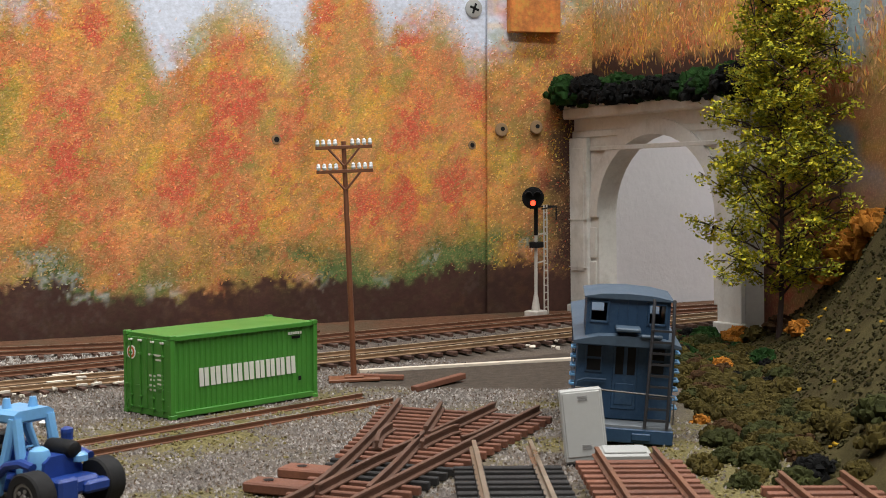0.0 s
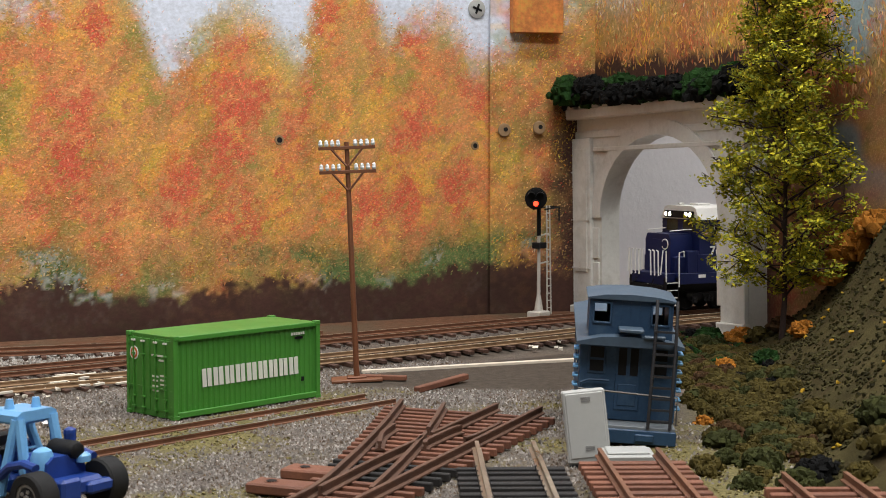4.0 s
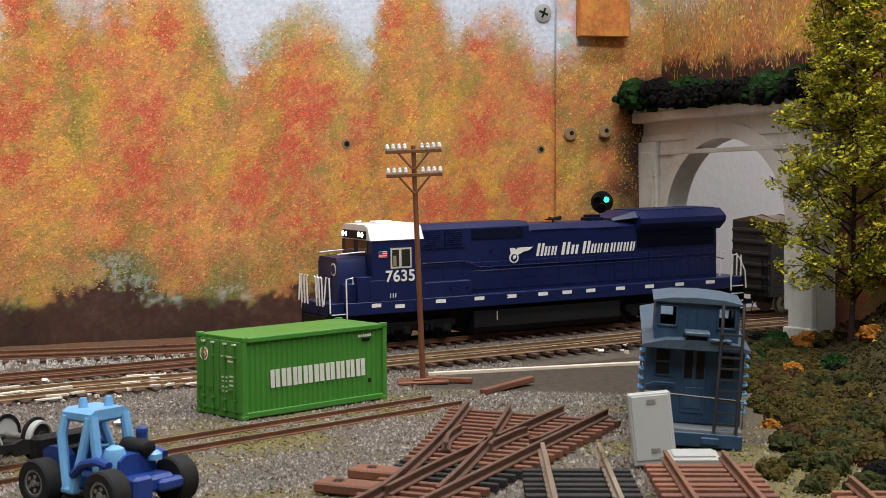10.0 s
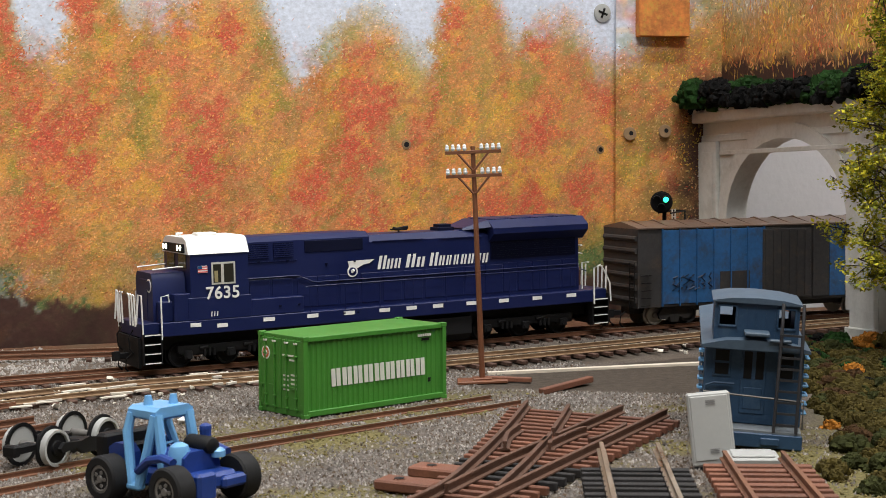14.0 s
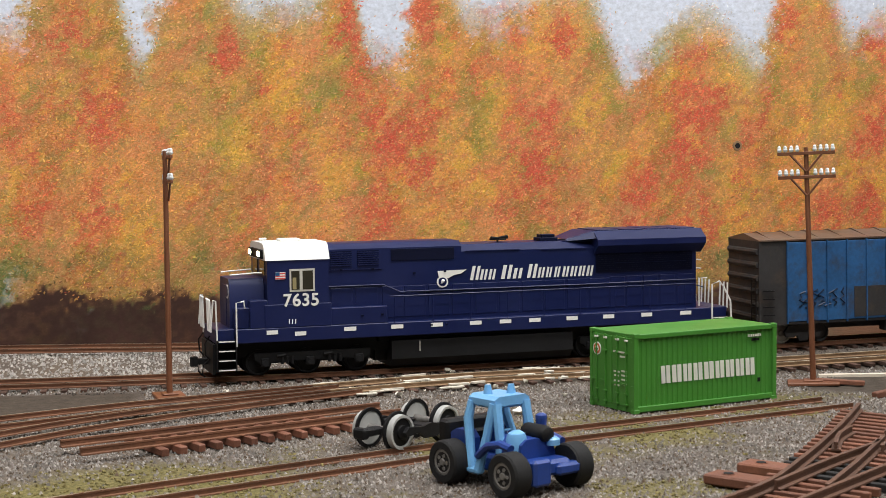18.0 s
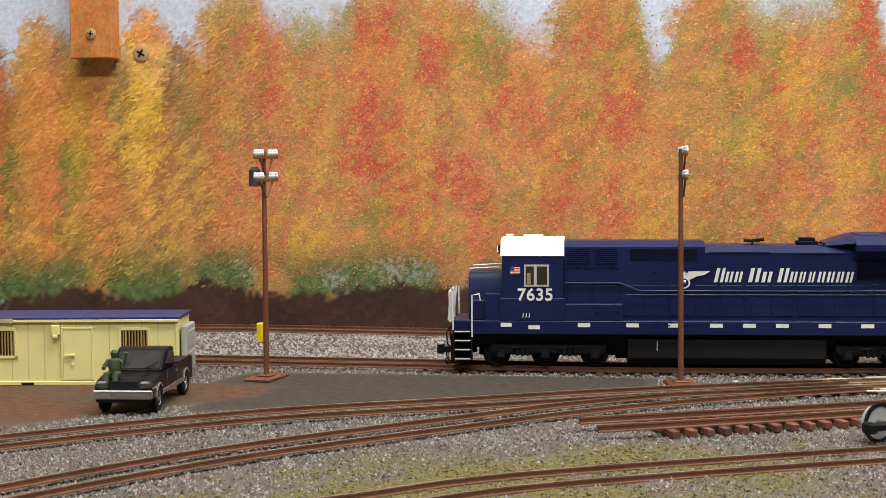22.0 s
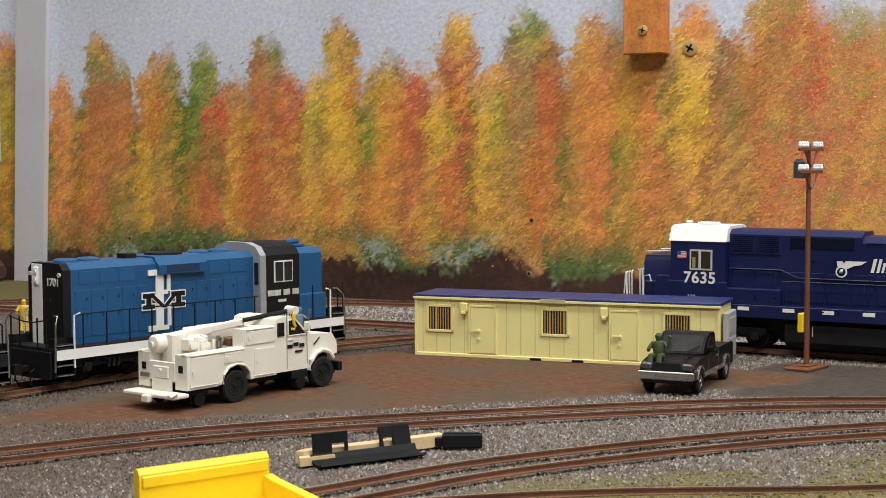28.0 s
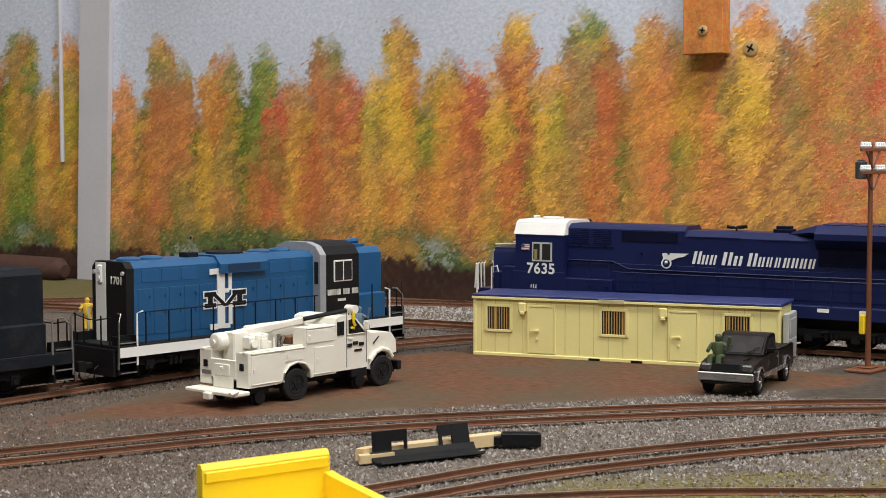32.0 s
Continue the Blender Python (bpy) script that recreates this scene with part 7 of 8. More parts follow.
# ---- caboose, plastic boxes and loose track on the east side ----
def caboose():
    """Blue caboose off its wheels; its end faces -x and it leans over."""
    m = mpose(114.8, -110.5, 0.4, 0, 0, 58.4) @ pose(0, 0, 0, 3.4, -1.0, 0)
    ob = thing("caboose", m, "weathered blue plastic caboose with cupola, leaning off its wheels", "caboose")
    B = CABOOSE
    w = 15.8
    def roof_line(h, r, e=0.0):
        return [(-h - e, 0), (h + e, 0), (h + e, 0.9), (h * 0.6, r * 0.78 + 0.9), (0, r + 0.9), (-h * 0.6, r * 0.78 + 0.9), (-h - e, 0.9)]
    body = part("body", Geo().box(7, -w, 6.6, 100, w, 32.4, 0.3), B, ob)
    part("roof", Geo().prism([(y, z + 31.6) for y, z in roof_line(w, 2.4, 1.4)], "x", 0.5, 106), surface("pale_worn_blue", (0.055, 0.088, 0.13), 0.6, 0, 0.2), ob, "faded grey-blue roof")
    part("roof_walk", Geo().box(-0.5, -4, 36.2, 8, 4, 37.4, 0.3).box(-0.5, -11, 34.6, 2, -4, 35.6, 0.3), bpy.data.materials["pale_worn_blue"], ob)
    cup = part("cupola", Geo().box(8.9, -13.5, 32, 35.1, -12.6, 46.4), B, ob)
    part("cupola_wall", Geo().box(8.9, 12.6, 32, 35.1, 13.5, 46.4), B, cup)
    for x in (8.0, 35.0):
        g = Geo()
        g.box(x, -13.5, 32, x + 1.0, 13.5, 38.4).box(x, -13.5, 44.4, x + 1.0, 13.5, 46.4)
        for y0, y1 in ((-13.5, -12.0), (-6.8, 6.8), (12.0, 13.5)):
            g.box(x, y0, 38.3, x + 1.0, y1, 44.5)
        part("cupola_wall", g, B, cup)
    part("cupola_roof", Geo().prism([(-14.4, 45.9), (14.4, 45.9), (14.4, 46.3), (8.4, 47.4), (0, 47.8), (-8.4, 47.4), (-14.4, 46.3)], "x", 6.6, 37.4), bpy.data.materials["pale_worn_blue"], cup)
    for x in (7.7, 36.0):
        for y in (-9.4, 9.4):
            part("cupola_window", Geo().box(x - 0.3, y - 3.1, 37.8, x + 0.5, y - 2.5, 45.0, 0.1).box(x - 0.3, y + 2.5, 37.8, x + 0.5, y + 3.1, 45.0, 0.1).box(x - 0.3, y - 3.1, 44.4, x + 0.5, y + 3.1, 45.0, 0.1).box(x - 0.3, y - 3.1, 37.8, x + 0.5, y + 3.1, 38.4, 0.1), B, cup, "open window frame")
    for k in range(5):
        part("board_seam", Geo().box(7.75, -6 + 3 * k, 33, 8.02, -5.8 + 3 * k, 46), B, cup)
    door = part("end_door", Geo().box(6.6, -4.0, 10, 7.2, 4.0, 31, 0.2), B, ob)
    for y in (-1.9, 1.9):
        part("pane", Geo().box(6.4, y - 1.3, 21.5, 6.8, y + 1.3, 30.4), BLACK, door)
    part("door_panel", Geo().box(6.35, -3, 11.5, 6.8, 3, 18.6, 0.2), B, door)
    for y in (-10.2, 10.2):
        f = part("end_window", Geo().box(6.5, y - 2.9, 21.6, 7.2, y + 2.9, 31.2, 0.2), B, ob)
        for z in (22.4, 26.8):
            part("pane", Geo().box(6.3, y - 2.2, z, 6.7, y + 2.2, z + 3.6), BLACK, f)
    for s in (-1, 1):
        for k in range(4):
            f = part("side_window", Geo().box(20 + 20 * k, s * w, 20, 28 + 20 * k, s * (w + 0.4), 29, 0.2), B, body)
            part("pane", Geo().box(21 + 20 * k, s * (w + 0.3), 21, 27 + 20 * k, s * (w + 0.55), 28), GLASS_DARK, f)
        for k in range(7):
            part("grab_iron", Geo().tube([(9, s * (w + 0.2), 11 + 3 * k), (9, s * (w + 1.6), 11 + 3 * k), (14, s * (w + 1.6), 11 + 3 * k), (14, s * (w + 0.2), 11 + 3 * k)], 0.45, 5), TOYLIGHT, body)
    part("platform", Geo().box(-1, -w, 4.8, 107, w, 6.4, 0.2), surface("worn_grey_deck", (0.17, 0.19, 0.21), 0.7), ob)
    part("end_beam", Geo().box(-1.8, -w - 0.4, 0.8, -0.2, w + 0.4, 5.4, 0.3).box(-2.6, -9, 1.8, -1.4, -3, 4.2, 0.3).box(-2.4, 5, 1.4, -1.4, 12, 3.8, 0.3), B, ob)
    part("underframe", Geo().box(2, -8, 0.2, 104, 8, 4.9), BLACK, ob)
    handrail(ob, [(-0.8, w, 7.4), (-0.8, w, 17.6), (-0.8, -w, 16.4), (-0.8, -w, 7.4)], surface("dark_wire", (0.09, 0.08, 0.07), 0.5), 0.35, "platform_rail")
    part("curved_grab", Geo().tube([(6.2, 15, 16), (5.6, 15, 18.6), (5.6, 12.5, 19.6), (5.6, 6, 19.6)], 0.4, 5), B, ob)
    dark = surface("dark_ladder", (0.03, 0.03, 0.035), 0.5)
    lad = part("ladder", Geo().tube([(-1.4, -7.0, 6), (-0.8, -7.6, 36), (3, -7.8, 47)], 0.55, 6).tube([(-1.4, -14.0, 6), (-0.8, -14.2, 36), (3, -14.2, 47)], 0.55, 6), dark, ob, "dark end ladder up to the roof")
    for k in range(9):
        part("rung", Geo().box(-1.4, -14, 8.2 + 3.6 * k, -0.7, -7, 8.9 + 3.6 * k), dark, lad)
    return ob


caboose()
bx = thing("relay_cabinet", mpose(82.0, -130.5, 0.2, -7, -6, -29), "pale grey plastic relay cabinet leaning on the caboose", "cabinet")
part("shell", Geo().box(-0.3, 0, 0.6, 12.6, 8, 22.5, 0.5).box(0.4, 0.6, -0.6, 11.8, 7.4, 0.8, 0.2), GREYPLASTIC, bx)
part("door", Geo().box(0.6, -0.4, 2.2, 11.8, 0.2, 21.6, 0.2), GREYPLASTIC, bx)
for z in (4.4, 19.0):
    for k in range(3):
        part("vent_slot", Geo().box(5.2, -0.6, z + 0.55 * k, 8.0, -0.2, z + 0.25 + 0.55 * k), surface("slot_grey", (0.25, 0.25, 0.25), 0.6) if "slot_grey" not in bpy.data.materials else bpy.data.materials["slot_grey"], bx)
part("base_strip", Geo().box(0, 0.2, -1.2, 12.2, 7.8, 0.6, 0.2), BLACK, bx)
single("plastic_base", Geo().box(0, 0, 0, 15.5, 9, 5.6, 0.5).box(1.4, 1.2, 5.5, 14, 7.8, 6.3, 0.3), GREYPLASTIC, "pale grey plastic base lying beside the cabinet", "plastic part", mpose(84.5, -144.5, 0.3, 6, 0, -24))


def loose_panel(name, m, n, ties, label, rails=RUST, over=8.0, gap=6.2, length=30.0, thick=2.4):
    """A loose length of track: n ties under two rails, along x."""
    ob = thing(name, m, label, "track panel", "loose track panels")
    span = (n - 1) * gap
    kinds = [tie_mesh(ties, length, 2.5, thick, seed=k) for k in range(3)]
    for k in range(n):
        part("tie", kinds[k % 3], ties, ob, "", mpose(k * gap, 0, 0, 0, 0, 90))
        for s in (-8.25, 8.25):
            part("tie_clip", Geo().box(k * gap - 0.8, s - 1.5, thick - 0.05, k * gap + 0.8, s + 1.5, thick + 0.5, 0.1), ties, ob)
    line = [Vector((-over + (span + 2 * over) * k / 10, 0, 0)) for k in range(11)]
    for s in (-8.25, 8.25):
        part("rail", rail_mesh(line, s, thick, rails, rails, 1.2), RUST, ob)
    return ob


loose_panel("track_panel", mpose(-176, -32, 0.3, 0, 0, 25.5), 12, TIE_RED, "loose red-brown track panel lying beside the yard", over=26.0, gap=6.4, thick=2.4)
loose_panel("track_panel", mpose(8.4, -236, 5.0, 0, 0, 64.1), 16, TIE_DARK, "loose dark grey track panel with pale rails", RAIL_TOP, over=26.0, gap=6.2)
loose_panel("track_panel", mpose(40.0, -251, 5.0, 0, 0, 64.3), 17, TIE_RED, "loose red-brown track panel stacked over another")
loose_panel("track_panel", mpose(86.7, -256, 5.0, 0, 0, 64.3), 9, TIE_RED, "loose red-brown track panel below the hillside")
loose_panel("track_panel", mpose(116, -266, 0.5, 0, 0, 154), 20, TIE_DARK, "loose dark track panel under the others")


def turnout():
    """A loose left-hand turnout lying in the gravel, its toe at x = 0."""
    ob = thing("loose_turnout", mpose(-16, -161.5, 0.5, 0, 0, 40.7), "loose red-brown track turnout lying in the gravel", "turnout", "loose track panels")
    n = 25
    def off(x):
        return 0.0 if x < 15 else ((x - 15) / 145.0) ** 1.25 * 35.0
    for k in range(n):
        x = 3 + k * 6.45
        lo, hi = -15.0, 15.0 + off(x)
        mat = TIE_DARK if 7 <= k <= 10 else TIE_RED
        g = Geo().box(x - 1.05, lo, 0, x + 1.05, hi, 2.4, 0.25)
        part("tie", g, mat, ob)
    for x0 in (31.0, 51.0):
        part("head_block", Geo().box(x0 - 4.4, 14, 0, x0 + 4.4, 32, 3.0, 0.5).cyl((x0, 26, 3.0), (x0, 26, 3.15), 2.0, 14), TIE_RED, ob, "tie block with round hole")
        part("block_hole", Geo().cyl((x0, 26, 3.1), (x0, 26, 3.3), 1.5, 14), BLACK, ob)
    def rail(pts):
        part("rail", rail_mesh(curve([(x, y, 0) for x, y in pts], 4.0), 0.0, 2.4, DARKRUST, DARKRUST, 1.35), RUST, ob)
    rail([(-16, -8.25), (40, -8.25), (100, -8.25), (166, -8.25)])
    rail([(-16, 8.25), (20, 8.25), (60, 8.25 + off(60)), (100, 8.25 + off(100)), (132, 8.25 + off(132)), (160, 8.25 + off(160))])
    rail([(22, 6.6), (60, 8.25), (92, 8.25), (98, 9.6)])
    rail([(104, 8.25), (130, 8.25), (166, 8.25)])
    rail([(26, -6.6), (60, -8.25 + off(60) + 0.4), (90, -8.25 + off(90)), (100, -8.0 + off(98)), (106, 11.0)])
    rail([(112, -8.25 + off(112)), (135, -8.25 + off(135)), (160, -8.25 + off(160))])
    rail([(88, 4.0), (92, 5.4), (116, 5.4), (120, 3.6)])
    rail([(84, off(84) + 3.6), (100, off(100) + 5.6), (116, off(116) + 4.0)])
    rail([(100, -4.4), (106, -5.6), (128, -5.6), (132, -4.4)])
    return ob


turnout()
single("scrap_tie", Geo().box(-16, -1.5, 0, 16, 1.5, 2.4, 0.3).box(-6, 1.2, 0, 14, 3.8, 1.6, 0.3), TIE_RED, "piece of scrap red-brown plastic tie", "scrap", mpose(118, 24, 0.6, 0, -3, 24))
single("scrap_tie", Geo().box(-10, -1.3, 0, 10, 1.3, 2.0, 0.3), TIE_RED, "piece of scrap red-brown plastic tie", "scrap", mpose(104, 50, 0.6, 0, 0, -38))
single("plaster_crumb", Geo().lump((0, 0, 1.4), 2.2, 0.7, 0.4, random.Random(8)).lump((2.4, 1, 1.0), 1.4, 0.7, 0.4, random.Random(9)), WHITE, "white crumb of plaster on the gravel", "crumb", mpose(-42, 8, 0.2))


# ---- toy loader and loose bogie ----
def loader():
    """Toy tractor loader, its front along +x."""
    ob = thing("toy_loader", mpose(-70.8, -106, 0.2, 0, 0, -61), "blue and light blue plastic toy loader with black tyres", "toy loader")
    part("chassis", Geo().box(-15, -5.5, 4, 15, 5.5, 9.0, 1.0).box(10, -6.5, 5, 18.5, 6.5, 9.5, 1.0), TOYBLUE, ob)
    part("engine_hood", Geo().prism([(-5.6, 8.5), (5.6, 8.5), (5.2, 13.6), (3.6, 15.0), (-3.6, 15.0), (-5.2, 13.6)], "x", 1.5, 12.5), TOYBLUE, ob)
    cab = part("cab_roof", Geo().prism([(-5.6, 23.2), (5.6, 23.2), (5.6, 25.0), (4.2, 26.0), (-4.2, 26.0), (-5.6, 25.0)], "x", -10.0, 1.6).box(-9.4, -5.0, 22.4, 1.0, 5.0, 23.4, 0.4), TOYLIGHT, ob, "light blue cab roof")
    for s in (-1, 1):
        # the posts lean together towards the foot of the door
        part("cab_post", Geo().tube([(-9.0, s * 5.2, 24.0), (-9.6, s * 6.0, 19.0), (-6.2, s * 7.6, 8.0), (-5.2, s * 7.8, 4.6)], [1.1, 1.3, 1.2, 1.2], 8), TOYLIGHT, cab)
        part("cab_post", Geo().tube([(0.6, s * 5.2, 24.0), (-0.4, s * 6.6, 15.0), (-2.6, s * 7.8, 4.6)], [1.2, 1.2, 1.3], 8), TOYLIGHT, cab)
        part("step", Geo().box(-6.8, s * 6.4, 3.6, -1.4, s * 9.0, 5.6, 0.6), TOYLIGHT, cab)
        part("front_pillar", Geo().tube([(1.0, s * 4.6, 24.0), (3.0, s * 5.0, 14.0), (3.2, s * 5.0, 10.0)], 1.3, 8), TOYLIGHT, cab)
        part("fender", Geo().tube([(-2.2, s * 8.2, 9.0), (2.6, s * 8.4, 12.6), (8.0, s * 8.4, 13.8), (12.0, s * 8.2, 13.0)], 1.2, 8), TOYBLUE, ob)
        part("rear_fender", Geo().prism([(9.0, -16.0), (14.0, -16.0), (15.4, -13.5), (15.4, -9.5), (13.2, -7.2), (9.0, -6.8)][::-1], "y", s * 5.6 - 1.6, s * 5.6 + 1.6), TOYBLUE, ob)
        part("front_lump", Geo().lathe((9.0, s * 4.2, 11.0), (0, 0, 1), [(0, 2.6), (4.0, 2.7), (5.6, 2.2), (6.4, 1.0)], 12), TOYLIGHT, ob)
    part("roof_lamp", Geo().cyl((-5.6, -2.6, 25.8), (-5.6, -2.6, 28.6), 1.3, 12, 0.8), TOYLIGHT, cab)
    part("roof_lamp", Geo().cyl((-2.4, 2.6, 25.8), (-2.4, 2.6, 28.6), 1.3, 12, 0.8), TOYLIGHT, cab)
    part("seat", Geo().box(-6, -3.2, 9, -1.5, 3.2, 11, 0.6).box(-7.4, -3.2, 10, -5.6, 3.2, 17, 0.6), TOYBLUE, ob)
    part("steering_column", Geo().cyl((-0.5, 0, 10), (-2.0, 0, 15), 0.6, 8).lathe((-2.0, 0, 15), (-0.3, 0, 1), [(0, 2.0), (0.5, 2.0), (0.6, 1.6)], 12), TOYLIGHT, ob)
    part("exhaust_drum", Geo().lathe((4.0, 2.6, 15.8), (1, 0, 0), [(0, 1.4), (0.6, 2.4), (8.0, 2.5), (9.4, 2.0), (10.0, 1.0)], 14), BLACK, ob, "black drum on the bonnet")
    part("exhaust_pipe", Geo().cyl((7.4, 5.0, 13.5), (7.4, 5.0, 19.4), 1.3, 10, 1.5).lathe((7.4, 5.0, 19.4), (0, 0, 1), [(0, 1.6), (1.0, 1.5), (1.6, 0.6)], 10), TOYBLUE, ob)
    part("lamp_bar", Geo().lathe((13.2, 4.4, 12.6), (0, 0, 1), [(0, 1.8), (1.6, 1.8), (2.4, 1.0)], 12), TOYLIGHT, ob)
    part("front_bumper", Geo().box(17.5, -7.0, 3.0, 20.5, -1.4, 10.5, 0.8).box(16.5, 1.0, 5.0, 20.0, 9.0, 8.4, 0.8), TOYBLUE, ob)
    part("rear_plate", Geo().box(-21.0, -8.0, 5, -16.6, 8.0, 17.4, 0.8).box(-16.8, -4, 6, -14, 4, 14, 0.6), BLACK, ob, "black rear plate")
    for x in (-12.5, 14.0):
        for s in (-1, 1):
            wheel(ob, x, s * 7.4, 6.3, 6.4, 5.2, s, DULL)
    return ob


stretched(loader(), 1.0, 1.2)


def loose_bogie():
    ob = thing("loose_bogie", mpose(-91, -40.5, 0.4, 0, 0, 40), "loose black freight bogie with pale steel wheels", "bogie")
    part("bolster", Geo().box(-2.6, -10, 5.2, 2.6, 10, 7.6, 0.5).cyl((0, 0, 7.4), (0, 0, 8.6), 3.0, 14), BLACK, ob)
    for s in (-1, 1):
        part("side_frame", Geo().prism([(6.6, -13.0), (8.2, -11.0), (7.6, -4.0), (8.4, 0.0), (7.6, 4.0), (8.2, 11.0), (6.6, 13.0), (5.2, 12.0), (5.8, 6.0), (3.6, 3.0), (3.6, -3.0), (5.8, -6.0), (5.2, -12.0)][::-1], "y", s * 10.4 - 0.7, s * 10.4 + 0.7), BLACK, ob)
        for d in (-1.6, 0.0, 1.6):
            part("spring", Geo().cyl((d, s * 10.4, 3.8), (d, s * 10.4, 6.6), 0.7, 8), DULL, ob)
    for x in (-11.5, 11.5):
        ax = part("axle", Geo().lathe((x, -8, 6.4), (0, 1, 0), [(0, 1.0), (1.0, 1.5), (5, 1.3), (8, 1.1), (11, 1.3), (15, 1.5), (16, 1.0)], 12), DULL, ob)
        for s in (-1, 1):
            part("wheel", Geo().lathe((x, s * 6.4, 6.4), (0, s, 0), [(-0.5, 1.6), (-0.6, 5.4), (-0.3, 5.8), (2.2, 5.6), (2.2, 4.8), (1.5, 4.5), (1.3, 2.2), (2.4, 2.0), (2.4, 0.3)], 24), GREYPLASTIC, ax, "pale steel wheel")
            ring = Geo().lathe((x, s * 6.4, 6.4), (0, s, 0), [(-0.8, 5.5), (-0.8, 6.7), (0.0, 6.7), (0.2, 5.75)], 24)
            ring.f = ring.f[:-2]
            part("flange", ring, BLACK, ax)
            part("wheel_face", Geo().lathe((x, s * 7.8, 6.4), (0, s, 0), [(0, 4.6), (0.2, 4.6), (0.3, 2.4), (1.0, 2.2), (1.1, 0.6)], 18), BLACK, ax)
    part("coupler_box", Geo().box(-21, -2.0, 5.4, -13, 2.0, 7.8, 0.4).box(-23.5, -2.6, 4.8, -20.6, 2.6, 8.4, 0.6), BLACK, ob)
    return ob


loose_bogie()

# ---- scraps in the yard foreground ----
st = thing("wooden_stick", mpose(-411, -180, 0.4, 0, 0, 63), "raw wooden stick lying on the gravel", "stick")
PINE = surface("raw_pine", (0.66, 0.50, 0.28), 0.7, 0, 0.12, 0.8, 0.05, 0.2)
part("stick", Geo().prism([(-24, -1.6), (-26, 0.4), (-22, 2.2), (27, 2.0), (27, -2.0), (0, -2.4)], "z", 0.4, 4.2), PINE, st)
part("split_piece", Geo().prism([(-27, -4.2), (-15, -4.6), (-15, -1.8), (-26, -1.4)], "z", 0.2, 2.8), PINE, st, "split end of the stick")


def bent_scrap():
    """A bent black sheet lying against the stick, with two upright flaps, each with a square hole."""
    ob = thing("black_scrap", mpose(-408, -186.5, 0.5, 0, 0, 61), "bent black plastic scrap with two upright flaps and square cut-outs", "plastic scrap")
    sole = [(-5.5, 0.9), (-4.2, 0.3), (-1.5, 0.2), (0.6, 1.0), (1.6, 2.6), (2.2, 2.4), (1.2, 0.3), (-1.2, -0.6), (-4.4, -0.5), (-5.9, 0.2)]
    part("curled_sole", Geo().prism([(y, z + 0.6) for y, z in sole][::-1], "x", -18.5, 18), BLACK, ob)
    for x0, x1, hole, lean in ((-17.5, -5.5, (-11.0, -6.6), 6), (6.0, 17.0, (7.2, 10.6), 16)):
        a, b = hole
        g = Geo().box(x0, -0.4, 0, a, 0.4, 7.8, 0.15).box(b, -0.4, 0, x1, 0.4, 7.8, 0.15).box(a - 0.1, -0.39, 4.2, b + 0.1, 0.39, 7.78, 0.1).box(a - 0.1, -0.39, 0.05, b + 0.1, 0.39, 1.4, 0.1)
        part("flap", g, BLACK, ob, "upright flap with a square hole", mpose(0, 1.9, 1.6, -lean, 0, 0))
    return ob


bent_scrap()
single("black_block", Geo().box(-6.2, -1.8, 0, 6.6, 1.8, 4.4, 0.3).box(-8.6, -1.3, 0.4, -6.0, 1.3, 3.4, 0.3).box(-3.6, -2.0, 0.8, -2.0, -1.7, 2.0).box(2.6, -2.0, 0.8, 4.4, -1.7, 2.0).box(-5.6, -1.0, 4.3, 5.8, 1.0, 4.8, 0.1), BLACK, "small black plastic block on the gravel", "plastic part", mpose(-391.8, -155.5, 0.6, 0, 0, 30))
yb = thing("yellow_dump_bed", mpose(-398, -302, 3.0, 0, 0, 67), "bright yellow plastic dump bed close to the lens", "toy dump bed")
part("back_wall", Geo().prism([(0, 0), (0, 15.4), (0.9, 16.6), (2.4, 16.6), (3.2, 15.6), (3.2, 0)][::-1], "x", 0, 35.6), YELLOW, yb)
part("wall_rib", Geo().box(0.6, -0.5, 12.2, 35.0, 0.2, 15.0, 0.3), YELLOW, yb)
part("floor_plate", Geo().box(0, -46, 0, 36, 0, 2.6, 0.4), YELLOW, yb)
part("side_wall", Geo().prism([(0.5, 2), (0.5, 11.0), (-3, 10.4), (-20, 9.0), (-44, 7), (-46, 2)], "x", 34.0, 36.8), YELLOW, yb)
part("chassis_block", Geo().box(-13, -9, -2.6, -0.8, 7, 7.6, 1.4).box(4, -40, -2.8, 34, -2, 0.1, 0.3), BLACK, yb, "black chassis part")


# ---- signal by the tunnel ----
SIGWHITE = surface("silver_signal_paint", (0.58, 0.56, 0.52), 0.4, 0.2, 0.1)
sg = thing("railway_signal", mpose(283, 225, 0.8, 0, 0, 26), "black railway signal head with lit lamp on a silver mast", "signal")
part("mast", Geo().cyl((0, 0, 0), (0, 0, 62), 1.1, 10, 0.9), SIGWHITE, sg)
part("mast_base", Geo().box(-5.5, -4.5, -0.5, 5.5, 4.5, 3.0, 0.5).lathe((0, 0, 3), (0, 0, 1), [(0, 2.6), (4, 2.0), (8, 1.3), (9, 1.1)], 12), SIGWHITE, sg)
part("upper_mast", Geo().cyl((0, 0, 46), (0, 0, 67), 1.25, 10), BLACK, sg)
hd = part("signal_head", Geo().lathe((0, 0, 0), (1, 0, 0), [(-4.6, 2.0), (-4.0, 4.6), (-1.0, 6.0), (1.2, 6.3), (1.4, 5.6)], 20).box(-6.5, -2.4, -5.5, -2.0, 2.4, 4.5, 0.8).box(-9, -1.0, -6.0, -5, 1.0, -2.0, 0.3), BLACK, sg, "black signal head", mpose(-6.5, -2.2, 67.5, 0, 4, -146.6))
